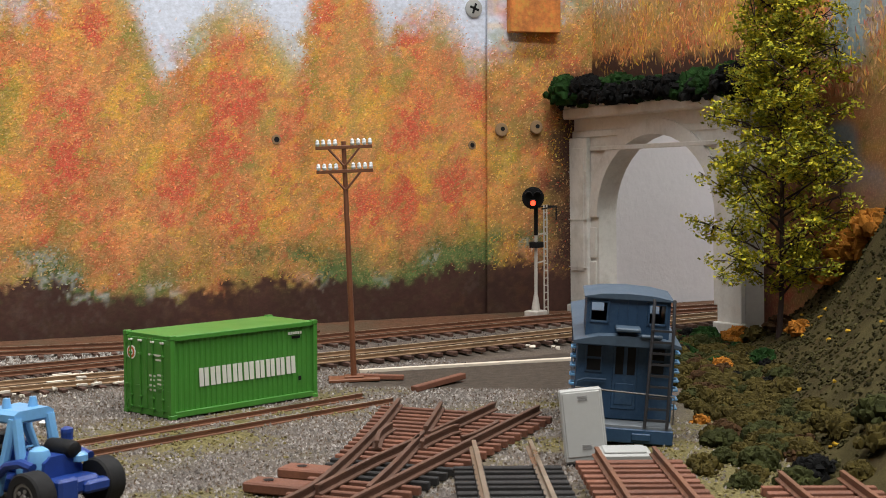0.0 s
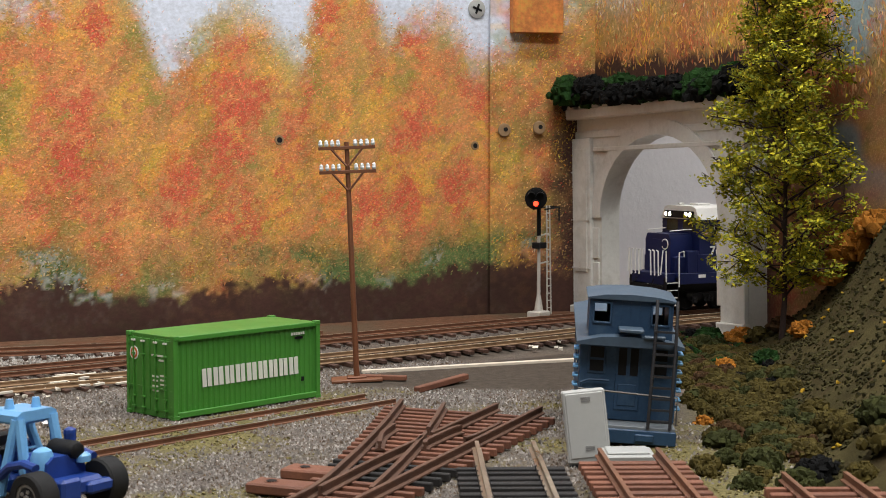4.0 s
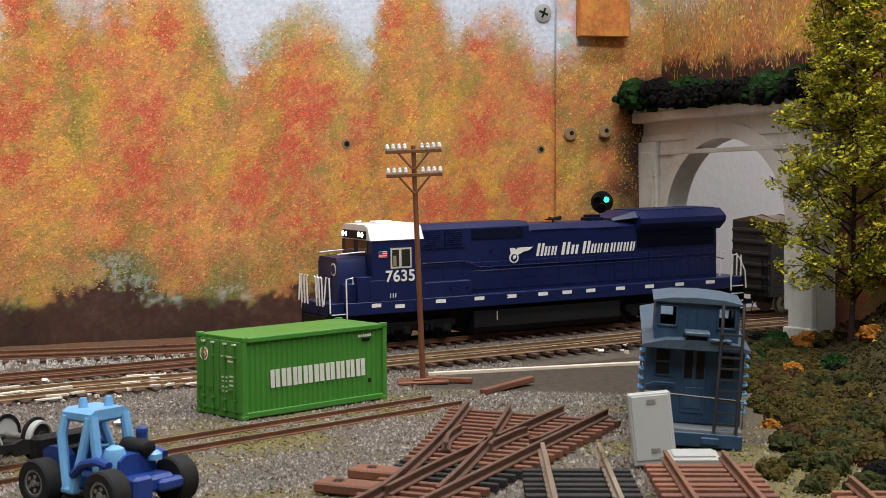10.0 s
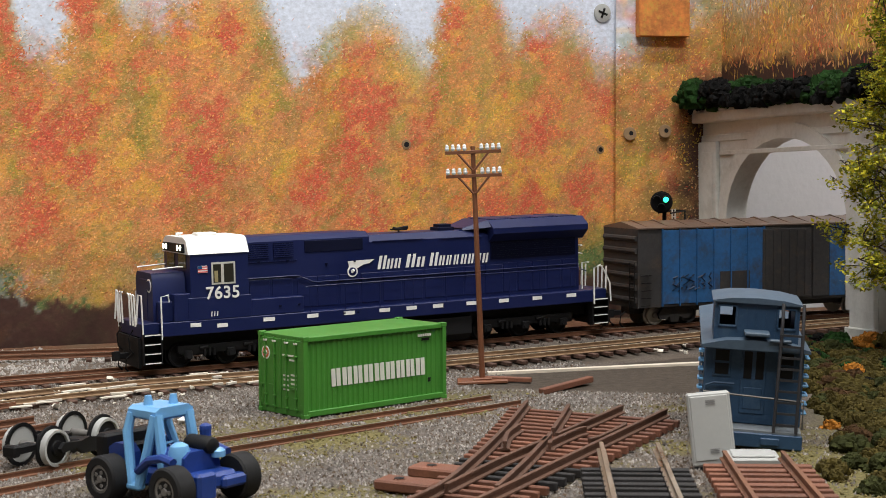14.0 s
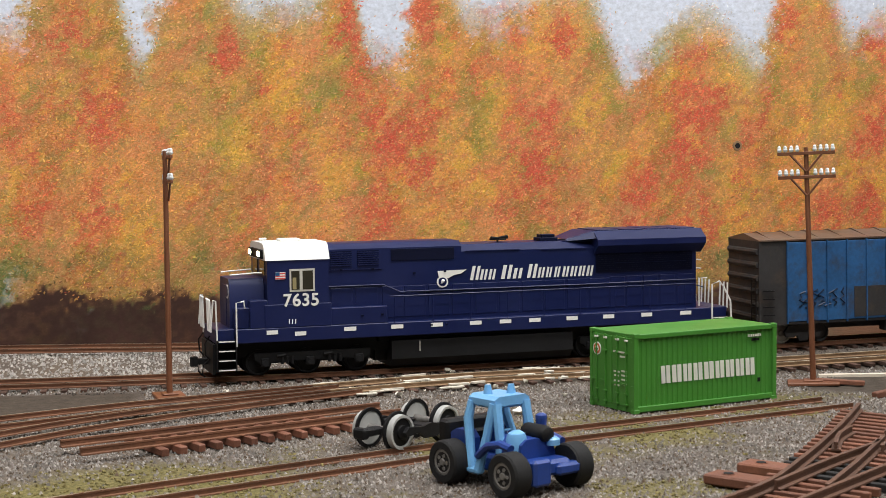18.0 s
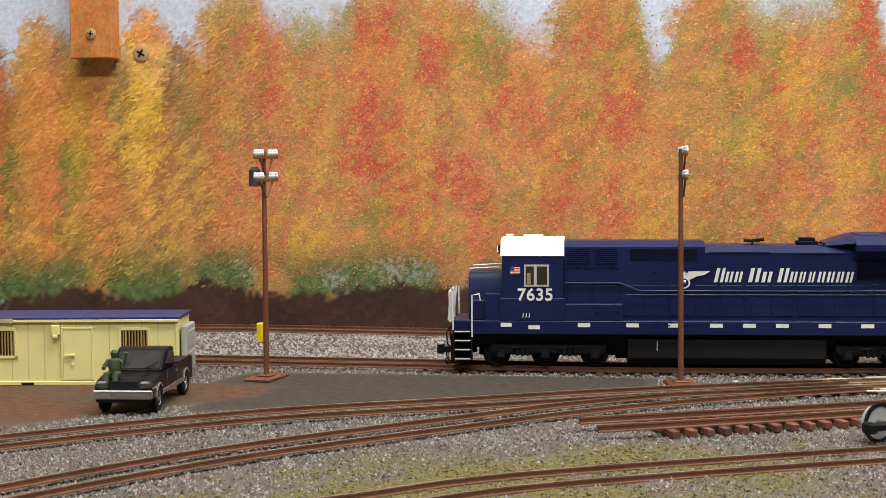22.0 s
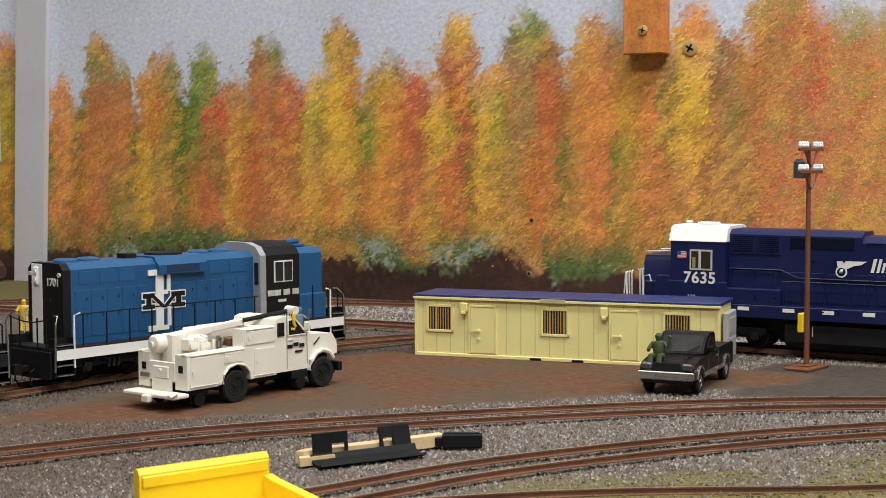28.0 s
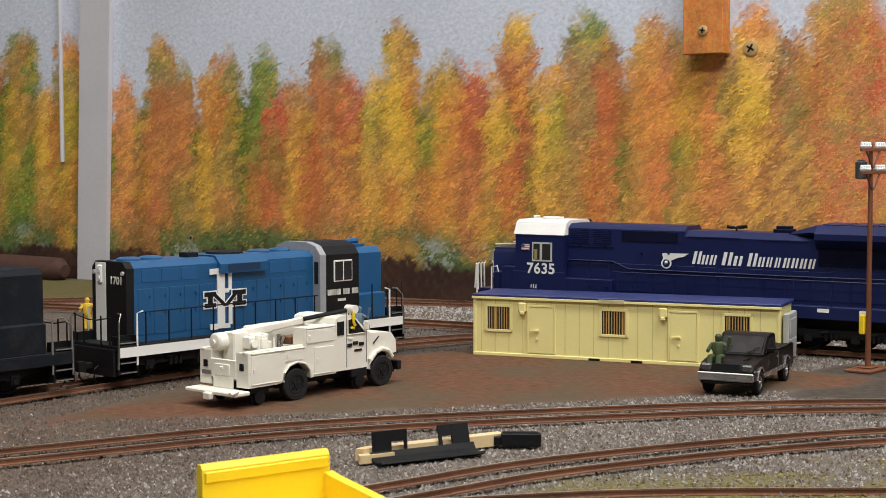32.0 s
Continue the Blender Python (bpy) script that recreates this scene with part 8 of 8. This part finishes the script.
for k, (nm, hue) in enumerate((("red_lens", (1.0, 0.05, 0.02)), ("amber_lens", (1.0, 0.45, 0.02)), ("green_lens", (0.03, 1.0, 0.42)))):
    a = radians(-90 - 120 * k)
    y, z = 2.9 * math.cos(a), 2.9 * math.sin(a)
    part(nm, Geo().cyl((1.3, y, z), (1.7, y, z), 1.5, 14), glowing(nm + "_glow", hue, 4.0), hd, "glowing signal lens")
    hood = [(2.5, y + 2.2 * math.cos(b), z + 2.2 * math.sin(b)) for b in (0.0, 0.5, 1.0, 1.57, 2.1, 2.6, 3.14)]
    part("hood", Geo().add(hood + [(6.0, p[1], p[2]) for p in hood] + [(2.5, p[1], p[2] + 0.35) for p in hood] + [(6.0, p[1], p[2] + 0.35) for p in hood],
                           [q for i in range(6) for q in ((i, i + 1, 8 + i, 7 + i), (14 + i, 21 + i, 22 + i, 15 + i), (7 + i, 8 + i, 22 + i, 21 + i))]), BLACK, hd)
# an added turning mask leaves one of the always-lit lenses open at a time
g = Geo()
for x in (2.0, 2.3):
    g.v += [(x, 5.5 * math.cos(2 * math.pi * k / 28), 5.5 * math.sin(2 * math.pi * k / 28)) for k in range(28)]
    g.v += [(x, 1.6 * math.cos(2 * math.pi * k / 28), -2.9 + 1.6 * math.sin(2 * math.pi * k / 28)) for k in range(28)]
for k in range(28):
    j = (k + 1) % 28
    g.f += [(k, j, 28 + j, 28 + k), (56 + j, 56 + k, 84 + k, 84 + j), (k, 56 + k, 56 + j, j), (28 + k, 28 + j, 84 + j, 84 + k)]
MASK = part("lens_mask", g, BLACK, hd, "added black turning mask that hides the lenses not shown lit")
part("relay_box", Geo().box(-3.4, -2.6, 38.8, 4.4, 2.6, 42.2, 0.4), BLACK, sg)
la = part("ladder", Geo().cyl((9.0, 0, 0), (8.0, 0, 63), 0.5, 6).cyl((13.0, 0, 0), (11.0, 0, 63), 0.5, 6), SIGWHITE, sg)
for k in range(14):
    part("rung", Geo().cyl((9.0 - 0.07 * k, 0, 4 + 4.2 * k), (12.9 - 0.14 * k, 0, 4 + 4.2 * k), 0.35, 5), SIGWHITE, la)
part("platform_rail", Geo().tube([(0, -4, 61), (15, -4, 62), (15, 4, 62), (0, 4, 61)], 0.5, 5).tube([(15, -4, 54), (15, -4, 62)], 0.5, 5).tube([(15, 4, 54), (15, 4, 62)], 0.5, 5), BLACK, sg)
for z in (30, 46):
    part("ladder_stay", Geo().cyl((0, 0, z), (10, 0, z + 0.8), 0.5, 5), SIGWHITE, sg)

# ---- fixings on the backdrop ----
BLOCKPAINT = surface("orange_painted_wood", (0.60, 0.20, 0.045), 0.7, 0, 0.45, 0.5, 0.08, 0.3, dirt=(0.60, 0.36, 0.06), dirt_amount=0.8)
SCREWMETAL = surface("painted_screw", (0.52, 0.34, 0.14), 0.5, 0.1, 0.25)


def screw(x, y, z, r, mat, turn=0, name="screw"):
    ob = single(name, Geo().lathe((0, 0, 0), (0, -1, 0), [(0, r), (0.8, r), (1.2, r * 0.8), (1.3, r * 0.3)], 18), mat, "cross-head screw in the backdrop", "screw", mpose(x, y, z), "screws in the backdrop")
    part("cross_slot", Geo().box(-r * 0.55, -1.5, -r * 0.12, r * 0.55, -1.1, r * 0.12).box(-r * 0.12, -1.5, -r * 0.55, r * 0.12, -1.1, r * 0.55), BLACK, ob, "", mpose(0, 0, 0, 0, turn, 0))
    return ob


single("painted_wood_block", Geo().box(-507, WALL_Y - 12, 152.5, -482.5, WALL_Y - 0.5, 215, 0.5), BLOCKPAINT, "wooden block painted orange, screwed to the backdrop", "wood block", group="blocks on the backdrop")
screw(-494.5, WALL_Y - 12, 166, 3.0, SCREWMETAL, 10)
screw(-470, WALL_Y, 155.5, 4.6, SCREWMETAL, 30)
single("painted_wood_block", Geo().box(-15.5, -3, 0, 15.5, 4, 80, 0.5), BLOCKPAINT, "wooden block painted orange, fixed at the backdrop corner", "wood block", mpose(294.5, WALL_Y - 11, 163, 0, 0, -9), "blocks on the backdrop")
screw(260.5, WALL_Y, 176.5, 5.4, GREYPLASTIC, 20, "washer_screw")
HOLE_RIM = surface("crumbled_plaster", (0.30, 0.19, 0.10), 0.9)
for x, z, r in ((139, 101, 2.8), (259.5, 98, 2.6), (-572.2, 53.8, 1.7), (-574, 20.6, 1.8), (-897, 34.6, 1.8)):
    h = single("screw_hole", Geo().lathe((0, 0, 0), (0, -1, 0), [(0, r), (0.35, r * 0.95), (0.5, r * 0.7), (0.45, r * 0.6)], 14), HOLE_RIM, "crumbled screw hole in the painted wall", "hole", mpose(x, WALL_Y - 0.05, z), "holes in the backdrop")
    part("hole_core", Geo().cyl((0, -0.35, 0), (0, -0.6, 0), r * 0.55, 10), BLACK, h)
for x, z in ((276, 107), (297, 108.5)):
    h = single("screw_hole", Geo().lathe((0, 0, 0), (0, -1, 0), [(0, 4.0), (0.5, 3.6), (0.7, 2.4), (0.6, 1.8)], 14), HOLE_RIM, "crumbled screw hole in the painted wall", "hole", mpose(x, WALL_Y - 4.4 - (x - 271) * 0.2, z, 0, 0, -11), "holes in the backdrop")
    part("hole_core", Geo().cyl((0.6, -0.4, 0.4), (0.6, -0.85, 0.4), 1.3, 10), BLACK, h)
single("grey_post", Geo().prism([(-8, -1009), (-8, -979.5), (420, -961), (420, -993)], "y", WALL_Y - 5, WALL_Y - 0.6), GREYWALL, "bare grey post in front of the backdrop joint", "post")
single("pipe", Geo().cyl((-1026, WALL_Y - 1.5, 90), (-1026, WALL_Y - 1.5, 300), 1.8, 12), GREYWALL, "pale pipe in front of the backdrop", "pipe")
g = Geo()
g.tube([(-1300, 232, 7), (-1150, 236, 7.5), (-1060, 238, 8), (-1014, 240, 7.6), (-1008, 240, 7)], [10, 10.5, 10, 9.4, 5], 14)
single("brown_roll", g, surface("brown_painted_foam", (0.075, 0.033, 0.024), 0.85, 0, 0.3, 0.4, 0.05, 0.4), "brown painted foam roll along the foot of the backdrop", "foam roll")


# ---- hillside, shrubs, tree, gravel ----
TURF = surface("dark_green_turf", (0.060, 0.050, 0.022), 0.95, 0, 0.55, 1.1, 0.05, 0.9, 1.3, dirt=(0.05, 0.032, 0.018), dirt_amount=0.6, spec=0.05)


def hill_colour(a, b):
    return np.ones(a.shape + (4,))


def on_hill(along, up):
    return HILL_O.x + HILL_N.x * up + HILL_N.y * along, HILL_O.y + HILL_N.y * up - HILL_N.x * along


def hill_place(a, b):
    x, y = on_hill(a, b)
    x = np.minimum(x, EAST_X - 1)
    return x, y, hill_height(x, y)


hill = tagged(new("hillside", sheet("hillside", np.arange(-40, 420, 4.0), np.arange(-8, 260, 4.0), hill_place, hill_colour, TURF)), "steep hillside of dark green ground foam", "hillside", kind="structure")


def height_at(x, y):
    return float(max(hill_height(np.array([float(x)]), np.array([float(y)]))[0], 0.0))


def foam(name, colour, island=0.55):
    return surface(name, colour, 0.95, 0, 0.5, 1.2, 0.1, 0.8, 1.6, per_island=island, spec=0.1)


FOAM = {"olive": foam("olive_foam", (0.085, 0.066, 0.018)), "green": foam("green_foam", (0.022, 0.062, 0.015)), "dark": foam("blackish_foam", (0.010, 0.010, 0.010)),
        "orange": foam("orange_foam", (0.48, 0.19, 0.03)), "mid": foam("mid_green_foam", (0.05, 0.055, 0.018)), "brown": foam("brown_foam", (0.075, 0.04, 0.018))}


def shrub(x, y, z, r, kind, seed, label, tall=0.75):
    """A clump of foam crumbs."""
    rnd = random.Random(seed)
    g = Geo()
    n = int(26 + r * 9)
    for k in range(n):
        a, h = rnd.uniform(0, 2 * math.pi), rnd.uniform(0.02, 1) ** 0.6
        d = math.sqrt(max(0, 1 - h * h)) * rnd.uniform(0.55, 1.06)
        s = r * rnd.uniform(0.14, 0.30)
        g.lump((r * d * math.cos(a), r * d * math.sin(a), r * tall * h), s, 0.9, 0.42, rnd)
    g.lump((0, 0, r * 0.3), r * 0.72, 0.7, 0.2, rnd)
    return single("shrub", g, FOAM[kind], label, "shrub", mpose(x, y, z), "foam shrubs")


LABEL = {"olive": "olive ground-foam shrub", "green": "bright green ground-foam shrub", "dark": "blackish lichen shrub", "orange": "orange autumn ground-foam shrub", "mid": "dull green ground-foam shrub", "brown": "brown ground-foam shrub"}
rs = random.Random(21)
# along the foot of the hill, from the tunnel to the foreground
for k in range(210):
    s = k / 209.0
    along = 4 + 300 * s
    out = rs.uniform(-36, 6) if s < 0.8 else rs.uniform(-26, 12)
    x, y = on_hill(along, out)
    lee = (x - 122) * 0.86 - (y + 104) * 0.51
    if -112 < y < 0 and lee < 24:
        continue
    if y < -118 and x < 118:
        continue
    kind = rs.choice(["olive", "olive", "olive", "mid", "green" if s < 0.35 else "olive", "dark" if s < 0.55 else "olive", "mid", "orange" if rs.random() < 0.2 else "brown"])
    r = rs.uniform(3.6, 7.0)
    shrub(x, y, height_at(x, y) - 1.0, r, kind, 100 + k, LABEL[kind] + " at the foot of the hillside", 0.8)
for x, y, r, kind in ((296, 84, 9, "green"), (305, 70, 9, "orange"), (287, 72, 8, "green"), (278, 66, 8, "mid"), (302, 92, 7, "green"), (325, 10, 13, "orange"), (318, -8, 11, "orange"), (326, 28, 9, "orange"), (300, 20, 7, "orange"), (312, 48, 7, "brown"), (250, 45, 7, "olive"), (120, -170, 5, "olive"), (132, -158, 7, "mid"), (150, -190, 7, "olive"), (148, -205, 6, "brown"), (126, -182, 6, "mid"), (112, -158, 4, "olive"), (138, -176, 7, "dark"), (160, -178, 8, "mid"), (106, -148, 4, "brown"), (118, -150, 5, "olive"), (128, -146, 5, "mid"), (140, -150, 6, "olive"), (112, -176, 5, "mid"), (136, -196, 6, "olive")):
    shrub(x, y, height_at(x, y) - 1.0, r, kind, int(x * 7 + y), LABEL[kind] + " on the hillside", 0.85)
for k in range(26):
    kind = ("dark", "green", "dark", "green", "green")[k % 5]
    y = 256 - 6.8 * k
    shrub(316 + rs.uniform(-7, 9), y + rs.uniform(-2, 2), 120.5 + (k % 2) * 2, rs.uniform(8.5, 12.5), kind, 300 + k, ("dark green" if kind == "green" else "blackish") + " lichen shrub on top of the tunnel portal", 1.15)
single("shrub", Geo().lump((0, 0, 0), 9, 1.0, 0.4, random.Random(4)).lump((3, -4, 6), 6, 1, 0.4, random.Random(5)), FOAM["dark"], "blackish lichen shrub hanging off the portal corner", "shrub", mpose(312, 258, 116), "foam shrubs")
# fallen leaves and flock crumbs on the slope
g = Geo()
for k in range(9000):
    a, b = rs.uniform(0, 330), rs.uniform(2, 200)
    x, y = on_hill(a, b)
    if x < EAST_X - 4 and y > -330:
        g.lump((x, y, height_at(x, y) + 0.2), rs.uniform(0.4, 1.15), 0.8, 0.5, rs)
tagged(single("slope_flock", g, foam("dark_flock", (0.075, 0.066, 0.026), 0.85), "dark green flock crumbs on the slope", "turf", kind="stuff"))
g = Geo()
for k in range(70):
    a, b = rs.uniform(0, 330), rs.uniform(-6, 140)
    x, y = on_hill(a, b)
    if x < EAST_X - 4:
        g.lump((x, y, height_at(x, y) + 0.8), rs.uniform(0.5, 1.3), 0.7, 0.5, rs)
single("leaf_flock", g, foam("yellow_flock", (0.62, 0.38, 0.04), 0.4), "yellow and orange leaf flock scattered on the slope", "leaves", kind="stuff")


def leafy_tree():
    x, y = 303, 38
    z = height_at(x, y)
    ob = thing("tree", mpose(x, y, z - 1), "slender yellow-green autumn tree with dark trunk", "tree")
    rnd = random.Random(11)
    bark = surface("dark_bark", (0.030, 0.016, 0.013), 0.9, 0, 0.3, 0.8, 0.05, 0.5)
    up = 178 - z
    trunk = [(0, 0, 0), (1.0, -0.5, 20), (1.5, 0.5, 45), (1, 0, 80), (0, 0.5, 120), (0.5, 0, up)]
    part("trunk", Geo().tube(trunk, [1.5, 1.2, 1.05, 0.9, 0.6, 0.25], 8), bark, ob)
    tips = []
    limbs = Geo()
    for k in range(62):
        h = 24 + (up - 30) * (k / 61.0) ** 0.95
        reach = (41 * min(1, (h - 8) / 34) * (1.0 - 0.62 * max(0, (h - 55) / (up - 55)))) * rnd.uniform(0.7, 1.1)
        a = k * 2.4 + rnd.uniform(-0.4, 0.4)
        end = (reach * math.cos(a), reach * math.sin(a), h + reach * rnd.uniform(0.15, 0.6))
        mid = (end[0] * 0.5, end[1] * 0.5, h + reach * 0.16)
        limbs.tube([(1, 0, h - 4), mid, end], [0.7, 0.4, 0.15], 5)
        for j in range(8):
            t = rnd.uniform(0.30, 1.0)
            p = [u * (1 - t) + v * t for u, v in zip((1, 0, h - 2), end)]
            q = [p[0] + rnd.gauss(0, 6.0), p[1] + rnd.gauss(0, 6.0), p[2] + rnd.gauss(0.5, 4.5)]
            limbs.tube([p, q], [0.35, 0.12], 4)
            tips.append(q)
    tagged(part("branchwork", limbs, bark, ob), kind="stuff")
    for name, colour, share, seed in (("yellow_green_leaves", (0.62, 0.56, 0.05), 0.40, 1), ("green_leaves", (0.28, 0.31, 0.04), 0.46, 2), ("golden_leaves", (0.88, 0.62, 0.04), 0.16, 3)):
        r2 = random.Random(seed)
        v, f = [], []
        for q in tips:
            for j in range(int(66 * share) + 1):
                c = Vector((q[0] + r2.gauss(0, 2.5), q[1] + r2.gauss(0, 2.5), q[2] + r2.gauss(0, 1.8)))
                s = r2.uniform(0.7, 1.4)
                a, b = Vector((r2.gauss(0, 1), r2.gauss(0, 1), r2.gauss(0, 0.6))).normalized(), Vector((r2.gauss(0, 1), r2.gauss(0, 1), r2.gauss(0, 0.6))).normalized()
                n = len(v)
                v += [tuple(c - s * a), tuple(c + 0.7 * s * b), tuple(c + s * a), tuple(c - 0.7 * s * b + 0.3 * s * a)]
                f.append((n, n + 1, n + 2, n + 3))
        gg = Geo()
        gg.v, gg.f = v, f
        tagged(part("crown", gg, foam(name, colour, 0.45), ob), kind="stuff")
    return ob


leafy_tree()
# crumbs of white plaster between the tracks
g = Geo()
for k in range(60):
    g.lump((rs.gauss(-45, 40), rs.gauss(84, 14), rs.uniform(0.6, 1.8)), rs.uniform(0.5, 1.7), 0.6, 0.5, rs)
for k in range(26):
    g.lump((rs.gauss(230, 26), rs.gauss(110, 12), rs.uniform(1.6, 3.0)), rs.uniform(0.7, 2.2), 0.6, 0.5, rs)
for k in range(70):
    x = rs.uniform(-120, 70)
    y = float(np.interp(x, [-170, -60, 40, 98], [48, 88, 101, 106])) + rs.choice((-13, -5, 3, 12, 18)) + rs.gauss(0, 2)
    n, w = rs.uniform(1.5, 6.5), rs.uniform(0.5, 1.1)
    g.box(-n, -w, 0, n, w, rs.uniform(0.5, 1.0), 0.1, Matrix.Translation((x, y, rs.uniform(0.8, 1.8))) @ pose(0, 0, 0, 0, 0, 20 + rs.gauss(0, 9)))
single("plaster_crumbs", g, surface("broken_plaster", (0.74, 0.68, 0.58), 0.9, per_island=0.4), "white plaster crumbs scattered between the tracks", "plaster crumbs", kind="stuff")
# tufts of dry turf over the grassy patches
g = Geo()
tx, ty = np.random.default_rng(9).uniform(-340, 150, 16000), np.random.default_rng(10).uniform(-210, 20, 16000)
tz, tg = ground_place(tx, ty)[2], ground_zone(tx, ty)[:, 1]
for x, y, z, w in zip(tx.tolist(), ty.tolist(), tz.tolist(), tg.tolist()):
    if rs.random() < w * 0.8 and hill_off(x, y) < 0:
        g.lump((x, y, z + 0.15), rs.uniform(0.3, 0.75), 0.7, 0.5, rs)
single("dry_turf", g, foam("dry_turf_flock", (0.24, 0.20, 0.085), 0.45), "dry yellow-green turf flock over the gravel", "turf", kind="stuff")


# ---- loose ballast stones, one object of stuff for each tone ----
def stones(name, count, box, accept, size, colour, label, seed, island=0.55, lift=0.0):
    rng = np.random.default_rng(seed)
    x, y = rng.uniform(box[0], box[1], count), rng.uniform(box[2], box[3], count)
    keep = accept(x, y, rng)
    x, y = x[keep], y[keep]
    n = len(x)
    z = ground_place(x, y)[2] + rng.uniform(-0.1, 0.35, n) + lift
    r = rng.uniform(size[0], size[1], n)
    base = np.array([(1, 0, -0.5), (0, 1, -0.5), (-1, 0, -0.5), (0, -1, -0.5), (0, 0, 0.8)], float)
    co = base[None] * r[:, None, None] * rng.uniform(0.6, 1.25, (n, 5, 1)) + rng.normal(0, 0.22, (n, 5, 3)) * r[:, None, None]
    a = rng.uniform(0, 6.28, n)
    c, s = np.cos(a)[:, None], np.sin(a)[:, None]
    co = np.stack([co[..., 0] * c - co[..., 1] * s, co[..., 0] * s + co[..., 1] * c, co[..., 2]], -1) + np.stack([x, y, z], -1)[:, None]
    tri = np.array([(0, 1, 4), (1, 2, 4), (2, 3, 4), (3, 0, 4)])
    faces = (tri[None] + 5 * np.arange(n)[:, None, None]).reshape(-1, 3)
    me = bpy.data.meshes.new(name)
    me.from_pydata((co.reshape(-1, 3) * MM).tolist(), [], faces.tolist())
    ma = surface(name + "_tone", colour, 0.85, 0, 0.25, 1.2, 0.05, 0.0, per_island=island, spec=0.25)
    me.materials.append(ma)
    tagged(new(name, me), label, "gravel", kind="stuff")


def open_gravel(x, y, rng):
    lot = np.maximum(in_lot(x, y, LOT), np.maximum(in_lot(x, y, APRON), in_lot(x, y, PATCH)))
    z = ground_zone(x, y)
    hilly = hill_off(x, y)
    shop, _ = near_line(x, y, SHOP)
    lead, _ = near_line(x, y, YARD)
    shop = np.minimum(shop, np.where(x > -130, lead + 14, 1e9))
    return (lot < -1) & (rng.random(len(x)) > 0.92 * z[:, 1]) & (hilly < 0) & (rng.random(len(x)) > step(40 - shop, 0, 16)) & (rng.random(len(x)) > 0.93 * step(-400 - x, 0, 110))


def pale_bed(x, y, rng):
    d, _ = near_line(x, y, FARLINE)
    e, _ = near_line(x, y, MAIN)
    between = (x > -640) & (x < -60) & (y > np.interp(x, [-640, -400, -250, -160, -60], [100, 124, 128, 131, 142]))
    return ((y > np.interp(x, [-900, -600, -250, 60], [60, 120, 132, 160])) & (d < 34) & (e > 13)) | (between & (y < 246) & (rng.random(len(x)) < 0.7))


def beside_main(x, y, rng):
    e, _ = near_line(x, y, MAIN)
    f, _ = near_line(x, y, SHOP)
    e = np.minimum(e, f)
    return (e < 26) & (rng.random(len(x)) < 0.8)


stones("grey_ballast", 125000, (-600, 160, -300, 130), open_gravel, (0.44, 0.86), (0.25, 0.222, 0.202), "grey ballast stones over the yard", 1, 0.45)
stones("pale_ballast", 60000, (-600, 160, -300, 130), open_gravel, (0.40, 0.78), (0.40, 0.368, 0.34), "pale ballast stones over the yard", 2, 0.35)
stones("brown_ballast", 50000, (-640, 160, -340, 130), open_gravel, (0.38, 0.72), (0.15, 0.105, 0.072), "brown ballast stones over the yard", 3)
stones("earthy_ballast", 42000, (-640, -400, -300, -20), lambda x, y, rng: (in_lot(x, y, LOT) < -1) & (rng.random(len(x)) < step(-400 - x, 0, 90)), (0.42, 0.80), (0.165, 0.132, 0.108), "earthy brown-grey ballast before the parked locomotives", 6, 0.5)
stones("white_ballast", 52000, (-900, 60, 60, 256), pale_bed, (0.6, 1.25), (0.48, 0.45, 0.42), "pale ballast bed of the rear track", 4, 0.5)
stones("track_ballast", 60000, (-700, 300, -340, 190), beside_main, (0.34, 0.75), (0.090, 0.074, 0.063), "dark ballast stones along the main line", 5, 0.6)


# ---- what moves: the train on the main line. Rows: seconds and the locomotive's place along the line, millimetres ----
RUN = [(0.0, 594), (2.5, 486), (4.5, 399.4), (5.5, 355.8), (6.5, 313.0), (7.5, 272.2), (8.0, 252.5), (8.5, 235.2), (9.0, 220.0), (10.0, 189.8), (11.0, 159.8), (12.0, 129.6), (13.0, 100.4),
       (13.5, 85.2), (15.5, 27.0), (16.5, -2.7), (17.5, -31.2), (18.5, -60.4), (19.5, -89.8), (20.5, -119.2), (21.5, -147.8), (22.5, -176.8), (23.5, -206.4), (24.5, -235.2), (25.5, -263.6),
       (27.5, -319.2), (28.5, -346.2), (29.5, -374.0), (30.5, -402.0), (31.0, -416.6), (32.0, -445.2)]


def on_line(x, back, front):
    """A vehicle's pose with its pins at x - front and x + back on the main line."""
    a, b = main_at(x - front), main_at(x + back)
    d = b - a
    mid = a + d * (front / (front + back))
    return mpose(mid.x, mid.y, mid.z, 0, -math.degrees(math.atan2(d.z, math.hypot(d.x, d.y))), math.degrees(math.atan2(d.y, d.x)))


# the signal's added mask turns from red over amber to green: seconds and degrees
ASPECTS = [(0.0, 0), (5.45, 0), (5.5, -60), (5.55, -120), (6.55, -120), (6.6, -180), (6.65, -240), (32.0, -240)]


def motions():
    walk(MASK, [(t, pose(0, 0, 0, a)) for t, a in ASPECTS])
    walk(ENGINE, [(t, on_line(x, 82, 82)) for t, x in RUN])
    walk(CAR, [(t, on_line(x + 235.0, 62, 62)) for t, x in RUN])


motions()
